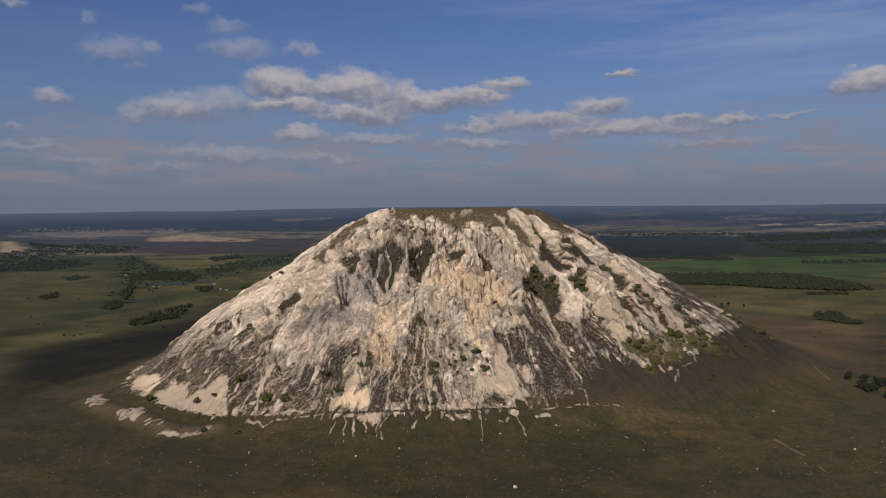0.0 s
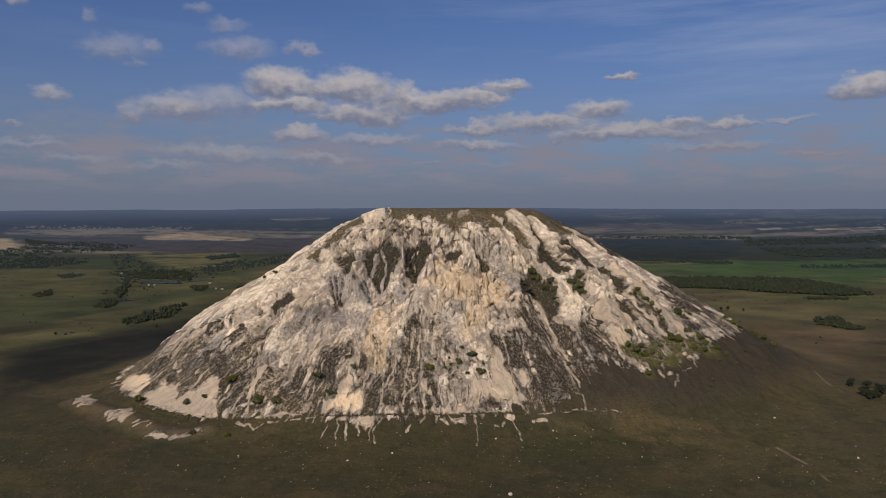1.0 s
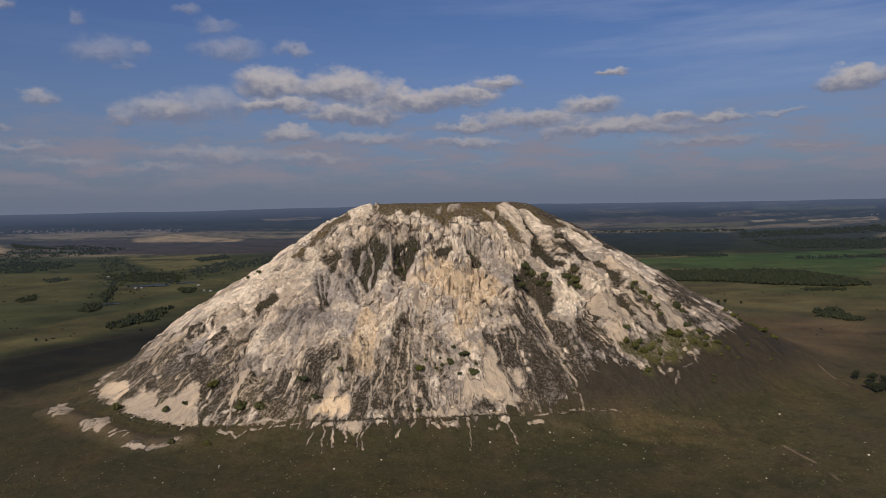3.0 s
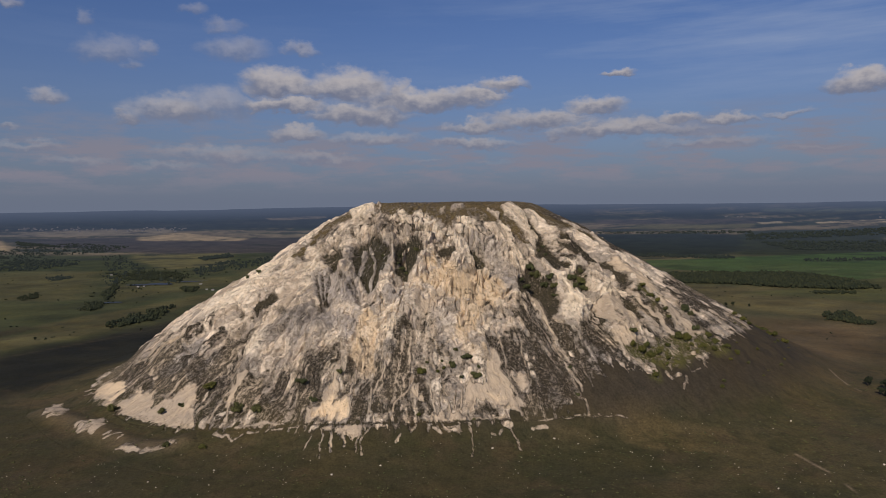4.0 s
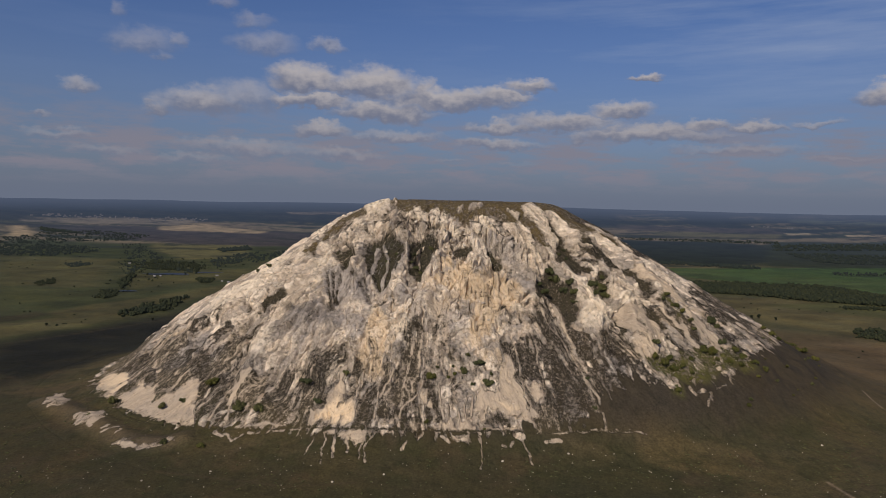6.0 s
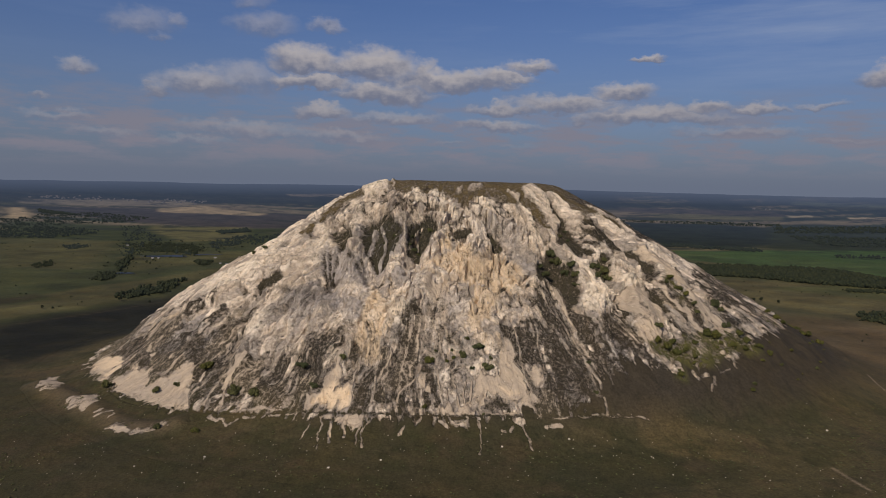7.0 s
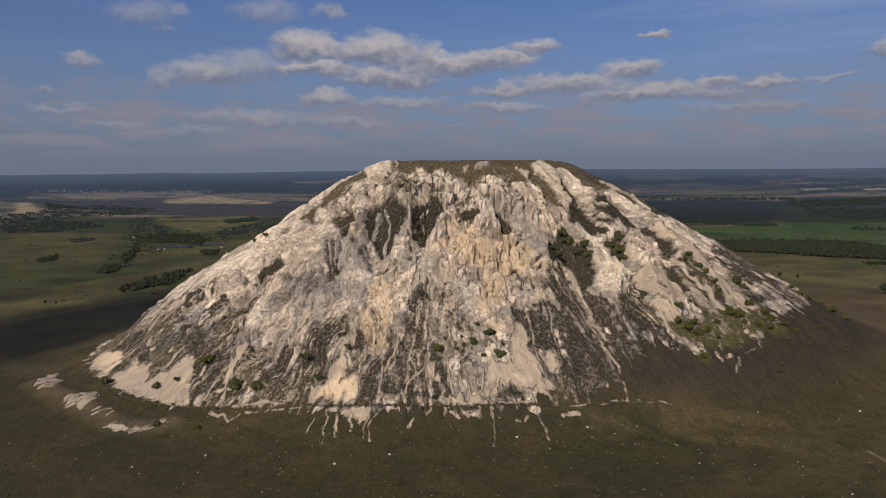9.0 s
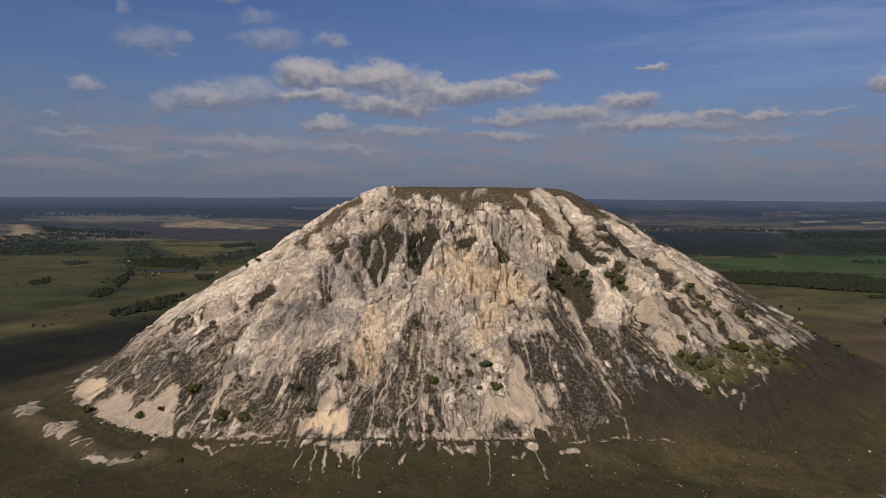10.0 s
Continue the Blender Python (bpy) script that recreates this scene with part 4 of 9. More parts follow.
streak("gully_and_shade", 3.5, (191, 790), (199, 780), (205, 767))
streak("gully_and_shade", 3.8, (9, 747), (21, 749))
area("gully_and_shade", 1, (137, 791), (146, 787), (165, 793), (181, 793), (195, 785), (199, 780), (191, 783), (169, 778), (150, 777), (142, 785))
streak("gully_and_shade", 3.7, (151, 714), (165, 715), (166, 699))
streak("gully_and_shade", 3.5, (195, 787), (201, 774), (205, 763))
streak("gully_and_shade", 5.2, (121, 791), (130, 782), (133, 757))

area("heath", 0.8, (138, 786), (146, 783), (152, 768), (143, 764), (136, 761))
area("heath", 1, (84, 719), (98, 747), (107, 754), (111, 745), (113, 734), (120, 736), (125, 729), (120, 717), (125, 710), (120, 697), (117, 695), (113, 702), (108, 719), (95, 714), (85, 710))
streak("heath", 5.9, (-231, 753), (-252, 747), (-264, 742), (-271, 736), (-289, 737))
streak("heath", 8.5, (-284, 734), (-304, 736), (-312, 732))
streak("heath", 7.3, (-218, 723), (-233, 710), (-239, 700), (-252, 696))
streak("heath", 9.0, (-249, 695), (-268, 696), (-272, 683))
area("heath", 1, (-202, 691), (-188, 680), (-176, 661), (-168, 662), (-165, 654), (-175, 647), (-185, 646), (-196, 636), (-204, 628), (-217, 647), (-219, 662), (-222, 676), (-214, 684))
streak("heath", 3.9, (-271, 688), (-267, 670))
area("heath", 0.8, (-311, 732), (-290, 726), (-280, 706), (-293, 706), (-295, 698))
area("heath", 0.72, (-204, 626), (-211, 651), (-197, 654), (-176, 661), (-165, 652), (-153, 653), (-137, 646), (-125, 635), (-105, 627), (-108, 612), (-129, 613), (-161, 617))
streak("heath", 2.3, (-87, 618), (-84, 627))
streak("heath", 2.3, (-79, 617), (-77, 623))
area("heath", 0.9, (-73, 608), (-71, 622), (-67, 632), (-60, 637), (-46, 638), (-39, 648), (-33, 644), (-26, 652), (-20, 645), (-21, 626), (-28, 615), (-38, 605), (-43, 608), (-54, 607))
area("heath", 0.8, (-39, 605), (-31, 615), (-25, 622), (-21, 637), (-14, 641), (-9, 633), (-0, 621), (5, 608), (0, 605), (-13, 602))
area("heath", 0.45, (-47, 651), (-34, 658), (-6, 655), (18, 653), (32, 649), (50, 639), (36, 630), (24, 623), (5, 621), (-21, 635), (-41, 638))
area("heath", 0.95, (47, 676), (54, 665), (76, 676), (93, 672), (104, 671), (121, 670), (128, 657), (135, 613), (87, 606), (79, 619), (88, 634), (72, 640), (63, 635), (57, 647), (48, 658))
area("heath", 0.8, (84, 708), (98, 709), (105, 697), (110, 679), (92, 674), (83, 693))
area("heath", 1, (121, 695), (126, 691), (137, 687), (153, 699), (163, 694), (173, 685), (180, 674), (187, 660), (201, 645), (210, 643), (158, 616), (135, 613), (131, 639), (128, 657), (124, 670))
streak("heath", 5.6, (206, 758), (213, 739), (224, 727), (233, 709), (236, 694))
streak("heath", 3.9, (220, 740), (234, 730), (246, 720))
area("heath", 1, (260, 811), (295, 828), (313, 814), (336, 799), (320, 774), (296, 773), (275, 764), (272, 787), (254, 784))
streak("heath", 4.8, (267, 763), (274, 755))
streak("heath", 4.5, (236, 735), (243, 732))
streak("heath", 3.5, (276, 749), (283, 741))
area("heath", 0.9, (-295, 698), (-291, 717), (-273, 722), (-256, 727), (-225, 722), (-218, 723), (-224, 702), (-239, 697), (-253, 693), (-271, 693), (-268, 672), (-276, 679))
area("heath", 0.7, (-304, 748), (-272, 738), (-261, 740), (-258, 733), (-273, 724), (-290, 719), (-305, 727))
area("heath", 0.6, (-168, 662), (-150, 663), (-127, 650), (-107, 642), (-95, 629), (-104, 625), (-124, 633), (-153, 653))
area("heath", 0.85, (-167, 619), (-168, 637), (-149, 640), (-130, 636), (-108, 624), (-110, 613), (-129, 614))
area("heath", 0.5, (-96, 661), (-91, 669), (-86, 659), (-89, 643), (-95, 648))
area("heath", 0.6, (-79, 642), (-72, 658), (-67, 654), (-70, 639), (-74, 633))
area("heath", 0.8, (259, 790), (276, 781), (297, 775), (286, 760), (264, 765), (251, 770))
streak("heath", 3.4, (215, 749), (225, 737), (237, 726))
streak("heath", 4.3, (209, 724), (211, 706), (223, 697))

area("hollow", 1, (136, 737), (154, 758), (161, 748), (164, 738), (154, 719), (147, 721), (141, 729))
area("hollow", 1, (-124, 786), (-117, 788), (-117, 783), (-117, 774), (-121, 777))
area("hollow", 1, (-115, 789), (-100, 772), (-102, 771), (-109, 769), (-109, 753), (-118, 779))
area("hollow", 1, (-87, 754), (-88, 777), (-82, 780), (-73, 777), (-64, 783), (-54, 767), (-46, 758), (-46, 751), (-49, 741), (-51, 734), (-57, 728), (-65, 720), (-69, 720), (-74, 727), (-78, 736), (-81, 737), (-82, 745))
area("hollow", 1, (-40, 753), (-30, 766), (-24, 770), (-15, 765), (-10, 752), (-13, 750), (-17, 740), (-22, 738), (-26, 729), (-27, 727), (-33, 725), (-37, 728), (-39, 735), (-39, 747))
streak("hollow", 5.0, (44, 758), (49, 750), (54, 746))

area("grey", 1, (-131, 762), (-126, 768), (-114, 765), (-94, 740), (-84, 735), (-75, 722), (-71, 709), (-72, 695), (-82, 699), (-100, 719), (-108, 720), (-114, 714), (-120, 722), (-126, 742))
area("grey", 1, (-91, 778), (-46, 765), (-42, 730), (-55, 719), (-65, 710), (-75, 721), (-82, 731))
area("grey", 0.8, (-150, 712), (-126, 717), (-101, 704), (-71, 691), (-66, 683), (-74, 670), (-84, 668), (-96, 680), (-109, 688), (-126, 682), (-134, 671), (-143, 681))
area("grey", 0.6, (-49, 712), (-29, 720), (-17, 702), (-26, 688), (-42, 699))
area("grey", 1, (-254, 741), (-240, 740), (-228, 713), (-240, 705), (-261, 706), (-273, 706), (-281, 717), (-269, 728))
area("grey", 0.7, (-219, 709), (-204, 697), (-215, 687), (-225, 679), (-235, 680), (-227, 694))
area("grey", 0.7, (130, 679), (141, 682), (164, 677), (167, 657), (156, 645), (140, 656))
area("grey", 0.7, (47, 780), (73, 767), (70, 738), (52, 753), (36, 768))
area("grey", 0.6, (33, 696), (43, 702), (45, 682), (37, 663), (32, 671))
area("grey", 0.6, (-2, 689), (18, 688), (23, 662), (4, 661))
area("grey", 0.6, (57, 741), (74, 714), (78, 708), (84, 716), (71, 737))

area("turf", 1, (-152, 792), (-139, 808), (-122, 840), (-92, 837), (-87, 823), (-114, 823), (-135, 809), (-146, 786))
area("turf", 1, (-60, 825), (-58, 810), (-46, 805), (-37, 811), (-27, 802), (-13, 805), (-2, 794), (6, 789), (16, 783), (19, 779), (23, 789), (35, 791), (50, 795), (61, 791), (73, 794), (84, 792), (88, 786), (99, 775), (108, 778), (93, 796), (86, 804), (77, 810), (78, 827), (56, 849), (1, 818))
area("turf", 1, (97, 834), (121, 832), (143, 825), (163, 826), (185, 827), (193, 802), (199, 799), (190, 800), (175, 813), (160, 818), (149, 813), (142, 798), (136, 797), (124, 818), (109, 818))

area("crag", 1, (8, 796), (10, 803), (14, 806), (14, 795))
area("crag", 1, (20, 805), (24, 811), (35, 810), (34, 805), (27, 802), (21, 799))
streak("crag", 2.3, (62, 804), (72, 798))
area("crag", 1, (78, 817), (86, 822), (99, 814), (105, 813), (108, 797), (119, 796), (119, 788), (108, 778), (98, 788), (90, 800), (82, 806))
area("crag", 1, (100, 816), (109, 820), (118, 818), (127, 815), (134, 801), (140, 792), (135, 789), (128, 790), (126, 805), (120, 812), (111, 815))
streak("crag", 2.5, (148, 827), (165, 827), (179, 829), (190, 826), (202, 822))
area("crag", 1, (149, 813), (159, 821), (175, 813), (194, 800), (196, 791), (191, 790), (181, 796), (170, 812), (152, 802))
streak("crag", 3.3, (-72, 757), (-76, 748), (-77, 737))
streak("crag", 2.7, (-67, 761), (-63, 750), (-59, 734), (-65, 721))
streak("crag", 2.2, (-26, 762), (-30, 753), (-32, 749), (-30, 741))
area("crag", 1, (120, 697), (127, 708), (131, 724), (128, 736), (135, 740), (152, 751), (161, 739), (166, 717), (150, 696), (137, 687), (126, 691))
streak("crag", 6.6, (164, 741), (168, 739), (173, 735))
streak("crag", 4.7, (-119, 803), (-91, 786), (-81, 789))
streak("crag", 4.5, (-53, 768), (-35, 769), (-24, 771))
area("crag", 1, (-96, 835), (-83, 834), (-61, 840), (-59, 812), (-82, 815), (-90, 817))

area("gully_and_shade", 1, (96, 808), (103, 810), (116, 812), (124, 802), (127, 790), (134, 782), (136, 761), (134, 755), (126, 758), (117, 769), (117, 788), (105, 787), (97, 798))
streak("gully_and_shade", 4.7, (140, 794), (164, 798), (178, 793), (192, 789), (197, 783))
streak("gully_and_shade", 5.6, (157, 760), (159, 757))
streak("gully_and_shade", 2.8, (137, 761), (147, 762))
area("gully_and_shade", 1, (84, 719), (98, 747), (107, 754), (111, 745), (113, 734), (120, 736), (123, 725), (120, 717), (125, 710), (120, 697), (117, 695), (113, 702), (108, 719), (95, 715), (85, 710))
streak("gully_and_shade", 5.1, (-182, 738), (-174, 740), (-167, 744))
streak("gully_and_shade", 1.8, (-97, 616), (-96, 614))
streak("gully_and_shade", 1.8, (-93, 617), (-93, 614))
streak("gully_and_shade", 1.4, (-103, 617), (-103, 615))
streak("gully_and_shade", 4.4, (196, 737), (207, 729), (210, 723))
streak("gully_and_shade", 3.5, (191, 790), (199, 780), (205, 767))
streak("gully_and_shade", 3.8, (9, 747), (21, 749))
area("gully_and_shade", 1, (137, 791), (146, 788), (165, 793), (181, 793), (195, 785), (199, 780), (192, 786), (172, 782), (152, 780), (142, 785))
streak("gully_and_shade", 3.7, (152, 715), (165, 716), (167, 702))
streak("gully_and_shade", 3.5, (195, 787), (201, 774), (206, 764))
streak("gully_and_shade", 5.2, (121, 791), (130, 782), (133, 757))

area("heath", 0.8, (138, 786), (147, 785), (152, 768), (143, 764), (136, 761))
streak("heath", 5.9, (-231, 753), (-252, 747), (-264, 742), (-271, 737), (-289, 737))
streak("heath", 8.5, (-284, 734), (-304, 736), (-312, 732))
streak("heath", 7.3, (-218, 723), (-233, 710), (-240, 700), (-252, 696))
streak("heath", 9.0, (-249, 695), (-268, 696), (-272, 683))
area("heath", 1, (-202, 691), (-189, 681), (-176, 661), (-168, 662), (-165, 654), (-175, 647), (-185, 646), (-196, 636), (-204, 628), (-217, 647), (-218, 662), (-221, 675), (-214, 684))
streak("heath", 3.9, (-271, 688), (-267, 670))
area("heath", 0.8, (-311, 732), (-290, 726), (-280, 706), (-293, 706), (-295, 698))
area("heath", 0.72, (-204, 626), (-211, 651), (-197, 654), (-176, 661), (-165, 652), (-154, 654), (-137, 646), (-125, 635), (-104, 627), (-108, 612), (-129, 613), (-161, 617))
streak("heath", 2.3, (-87, 618), (-84, 627))
streak("heath", 2.3, (-79, 617), (-77, 623))
area("heath", 0.9, (-73, 608), (-71, 622), (-67, 632), (-60, 637), (-46, 638), (-39, 648), (-33, 644), (-26, 652), (-20, 645), (-21, 626), (-28, 615), (-38, 605), (-43, 608), (-54, 607))
area("heath", 0.8, (-39, 605), (-31, 615), (-25, 622), (-21, 637), (-14, 641), (-9, 633), (-0, 621), (5, 608), (0, 605), (-13, 602))
area("heath", 0.45, (-47, 651), (-34, 658), (-6, 655), (18, 653), (32, 649), (50, 639), (36, 629), (24, 623), (5, 621), (-21, 635), (-41, 638))
area("heath", 0.95, (47, 676), (54, 665), (76, 676), (93, 672), (104, 671), (121, 670), (128, 657), (135, 613), (87, 606), (79, 619), (88, 634), (72, 640), (63, 635), (57, 647), (48, 658))
area("heath", 0.8, (84, 708), (98, 709), (105, 697), (110, 679), (92, 674), (83, 693))
area("heath", 1, (121, 695), (126, 691), (137, 687), (153, 699), (163, 694), (173, 685), (180, 674), (187, 660), (201, 645), (210, 643), (158, 616), (135, 613), (131, 639), (128, 657), (124, 670))
streak("heath", 5.6, (206, 758), (213, 739), (224, 727), (233, 709), (236, 694))
streak("heath", 3.9, (220, 740), (234, 730), (246, 720))
area("heath", 1, (260, 811), (295, 828), (313, 814), (336, 799), (320, 774), (296, 773), (275, 765), (272, 787), (254, 784))
streak("heath", 4.8, (267, 763), (274, 755))
streak("heath", 4.5, (236, 735), (243, 732))
streak("heath", 3.5, (276, 749), (283, 742))
area("heath", 0.9, (-295, 698), (-291, 717), (-273, 722), (-256, 727), (-225, 722), (-218, 723), (-224, 702), (-239, 697), (-253, 692), (-271, 693), (-268, 671), (-276, 679))
area("heath", 0.7, (-304, 748), (-272, 738), (-262, 741), (-259, 734), (-273, 724), (-290, 719), (-305, 727))
area("heath", 0.6, (-168, 662), (-150, 663), (-128, 651), (-107, 642), (-95, 629), (-104, 625), (-124, 633), (-153, 653))
area("heath", 0.85, (-167, 619), (-168, 637), (-149, 640), (-130, 636), (-108, 624), (-110, 613), (-129, 614))
area("heath", 0.5, (-96, 660), (-91, 669), (-86, 659), (-89, 643), (-95, 648))
area("heath", 0.6, (-79, 642), (-72, 658), (-67, 654), (-70, 639), (-74, 633))
area("heath", 0.8, (259, 790), (276, 781), (297, 775), (286, 760), (264, 765), (251, 770))
streak("heath", 3.4, (215, 749), (225, 737), (237, 726))
streak("heath", 4.4, (209, 724), (214, 709), (223, 697))

area("hollow", 1, (137, 739), (154, 758), (161, 748), (164, 739), (155, 721), (158, 741), (152, 749))
area("hollow", 1, (-127, 791), (-117, 789), (-118, 783), (-118, 775), (-121, 777))
area("hollow", 1, (-115, 789), (-105, 782), (-102, 771), (-109, 769), (-112, 759), (-118, 780))
area("hollow", 1, (-87, 754), (-88, 777), (-82, 780), (-75, 781), (-65, 784), (-54, 767), (-47, 758), (-46, 751), (-49, 741), (-51, 733), (-57, 728), (-65, 720), (-69, 720), (-73, 727), (-78, 736), (-81, 737), (-82, 745))
area("hollow", 1, (-40, 753), (-30, 766), (-24, 770), (-15, 765), (-10, 753), (-13, 750), (-16, 739), (-22, 738), (-26, 729), (-27, 727), (-33, 725), (-37, 728), (-39, 735), (-39, 747))
streak("hollow", 5.0, (44, 758), (49, 750), (54, 746))

area("grey", 1, (-131, 762), (-126, 768), (-114, 767), (-94, 740), (-84, 735), (-75, 722), (-71, 709), (-72, 695), (-82, 699), (-100, 719), (-108, 720), (-115, 714), (-120, 722), (-126, 742))
area("grey", 1, (-91, 778), (-46, 765), (-42, 730), (-55, 719), (-65, 710), (-75, 721), (-82, 731))
area("grey", 0.8, (-150, 712), (-126, 717), (-101, 704), (-71, 691), (-66, 683), (-74, 670), (-84, 668), (-96, 680), (-109, 688), (-126, 682), (-134, 671), (-143, 681))
area("grey", 0.6, (-49, 712), (-29, 720), (-17, 702), (-26, 688), (-42, 699))
area("grey", 1, (-254, 741), (-240, 740), (-228, 713), (-240, 705), (-264, 709), (-273, 706), (-281, 717), (-269, 728))
area("grey", 0.7, (-219, 709), (-204, 697), (-215, 687), (-225, 679), (-235, 680), (-227, 694))
area("grey", 0.7, (130, 679), (141, 682), (164, 677), (167, 657), (156, 645), (140, 656))
area("grey", 0.7, (47, 780), (73, 767), (70, 738), (52, 753), (36, 768))
area("grey", 0.6, (33, 696), (43, 702), (45, 682), (37, 663), (32, 671))
area("grey", 0.6, (-2, 689), (18, 688), (23, 662), (4, 661))
area("grey", 0.6, (57, 741), (74, 714), (78, 708), (84, 716), (71, 737))

area("turf", 1, (-152, 792), (-139, 808), (-122, 840), (-92, 835), (-87, 823), (-114, 823), (-135, 809), (-146, 786))
area("turf", 1, (-60, 825), (-58, 810), (-46, 805), (-37, 811), (-27, 802), (-13, 805), (-2, 794), (6, 789), (16, 783), (19, 779), (23, 789), (35, 791), (50, 795), (61, 791), (73, 794), (84, 792), (88, 786), (99, 775), (108, 778), (93, 796), (86, 804), (77, 810), (78, 827), (56, 849), (1, 818))
area("turf", 1, (97, 834), (121, 832), (143, 825), (163, 826), (185, 827), (193, 802), (199, 799), (190, 800), (175, 813), (160, 818), (149, 813), (142, 798), (136, 797), (124, 818), (109, 818))

area("crag", 1, (8, 796), (10, 803), (14, 806), (14, 795))
area("crag", 1, (20, 805), (24, 811), (35, 810), (34, 805), (27, 802), (21, 799))
streak("crag", 2.3, (62, 804), (72, 798))
area("crag", 1, (78, 817), (86, 822), (99, 814), (105, 813), (108, 797), (118, 791), (119, 788), (108, 778), (98, 788), (90, 800), (82, 806))
area("crag", 1, (100, 816), (109, 820), (118, 818), (127, 815), (134, 801), (139, 791), (135, 789), (128, 790), (126, 805), (120, 812), (111, 815))
streak("crag", 2.5, (148, 827), (165, 827), (179, 829), (190, 826), (202, 822))
area("crag", 1, (149, 813), (159, 821), (175, 813), (194, 800), (196, 791), (191, 790), (181, 796), (170, 812), (152, 802))
streak("crag", 3.3, (-71, 757), (-76, 748), (-77, 737))
streak("crag", 2.7, (-67, 761), (-63, 750), (-59, 734), (-65, 721))
streak("crag", 2.2, (-26, 762), (-30, 753), (-32, 749), (-30, 741))
area("crag", 1, (121, 697), (127, 708), (131, 724), (128, 736), (135, 740), (152, 751), (161, 739), (166, 717), (150, 696), (137, 687), (126, 691))
streak("crag", 6.6, (164, 741), (168, 739), (172, 735))
streak("crag", 4.7, (-120, 804), (-91, 786), (-81, 789))
streak("crag", 4.5, (-53, 768), (-35, 769), (-24, 771))
area("crag", 1, (-96, 835), (-83, 834), (-61, 840), (-61, 817), (-82, 814), (-90, 817))

area("gully_and_shade", 1, (96, 808), (103, 810), (116, 812), (124, 802), (127, 790), (134, 782), (136, 761), (134, 755), (126, 758), (117, 769), (117, 788), (105, 787), (97, 798))
streak("gully_and_shade", 4.7, (140, 794), (164, 798), (178, 793), (192, 789), (197, 783))
streak("gully_and_shade", 5.6, (157, 760), (159, 757))
streak("gully_and_shade", 2.8, (137, 761), (147, 762))
area("gully_and_shade", 1, (84, 719), (99, 748), (107, 754), (111, 746), (114, 735), (121, 736), (123, 726), (121, 717), (125, 710), (121, 697), (117, 695), (113, 703), (109, 720), (95, 715), (86, 714))
streak("gully_and_shade", 5.1, (-183, 739), (-174, 740), (-167, 744))
streak("gully_and_shade", 1.8, (-97, 616), (-96, 614))
streak("gully_and_shade", 1.8, (-93, 617), (-93, 614))
streak("gully_and_shade", 1.4, (-103, 617), (-103, 615))
streak("gully_and_shade", 4.4, (196, 737), (207, 729), (210, 723))
streak("gully_and_shade", 3.5, (191, 790), (199, 780), (205, 767))
streak("gully_and_shade", 3.8, (9, 747), (21, 749))
area("gully_and_shade", 1, (137, 791), (147, 788), (165, 793), (181, 794), (195, 785), (199, 780), (192, 786), (172, 782), (152, 780), (142, 785))
streak("gully_and_shade", 3.7, (152, 715), (165, 716), (168, 703))
streak("gully_and_shade", 3.5, (195, 787), (201, 774), (206, 764))
streak("gully_and_shade", 5.2, (121, 791), (130, 782), (133, 757))

area("heath", 0.8, (138, 786), (147, 785), (152, 768), (143, 764), (136, 761))
streak("heath", 5.9, (-231, 753), (-252, 747), (-264, 742), (-271, 737), (-289, 737))
streak("heath", 8.5, (-284, 734), (-304, 736), (-312, 732))
streak("heath", 7.3, (-218, 723), (-233, 710), (-240, 700), (-252, 696))
streak("heath", 9.0, (-249, 695), (-268, 696), (-272, 683))
area("heath", 1, (-202, 691), (-188, 680), (-176, 661), (-168, 662), (-165, 654), (-175, 647), (-185, 646), (-196, 636), (-204, 628), (-217, 647), (-218, 662), (-221, 675), (-214, 684))
streak("heath", 3.9, (-271, 688), (-267, 670))
area("heath", 0.8, (-311, 732), (-290, 726), (-280, 706), (-293, 706), (-295, 698))
area("heath", 0.72, (-204, 626), (-211, 651), (-197, 654), (-176, 661), (-165, 652), (-154, 654), (-137, 646), (-125, 635), (-104, 627), (-108, 612), (-129, 613), (-161, 617))
streak("heath", 2.3, (-87, 618), (-84, 627))
streak("heath", 2.3, (-79, 617), (-77, 623))
area("heath", 0.9, (-73, 608), (-71, 622), (-67, 632), (-60, 637), (-46, 638), (-39, 648), (-33, 644), (-26, 652), (-20, 645), (-21, 626), (-28, 615), (-38, 605), (-43, 608), (-54, 607))
area("heath", 0.8, (-39, 605), (-31, 615), (-25, 622), (-21, 637), (-14, 641), (-9, 633), (-0, 621), (5, 608), (0, 605), (-13, 602))
area("heath", 0.45, (-47, 651), (-34, 658), (-6, 655), (18, 653), (32, 649), (50, 639), (36, 630), (24, 623), (5, 621), (-21, 635), (-41, 638))
area("heath", 0.95, (47, 676), (54, 665), (76, 676), (93, 672), (104, 671), (121, 670), (128, 657), (135, 613), (87, 606), (79, 619), (88, 634), (72, 640), (63, 635), (57, 647), (48, 658))
area("heath", 0.8, (84, 708), (98, 709), (105, 697), (110, 679), (92, 674), (83, 693))
area("heath", 1, (121, 695), (126, 691), (137, 687), (153, 698), (163, 694), (173, 685), (180, 674), (187, 660), (201, 645), (210, 643), (158, 616), (135, 613), (131, 639), (128, 657), (124, 670))
streak("heath", 5.6, (206, 758), (213, 739), (224, 727), (233, 709), (236, 694))
streak("heath", 3.9, (220, 740), (234, 730), (246, 720))
area("heath", 1, (260, 811), (295, 828), (313, 814), (336, 799), (320, 774), (296, 773), (275, 765), (272, 787), (254, 784))
streak("heath", 4.8, (267, 763), (274, 755))
streak("heath", 4.5, (236, 735), (243, 732))
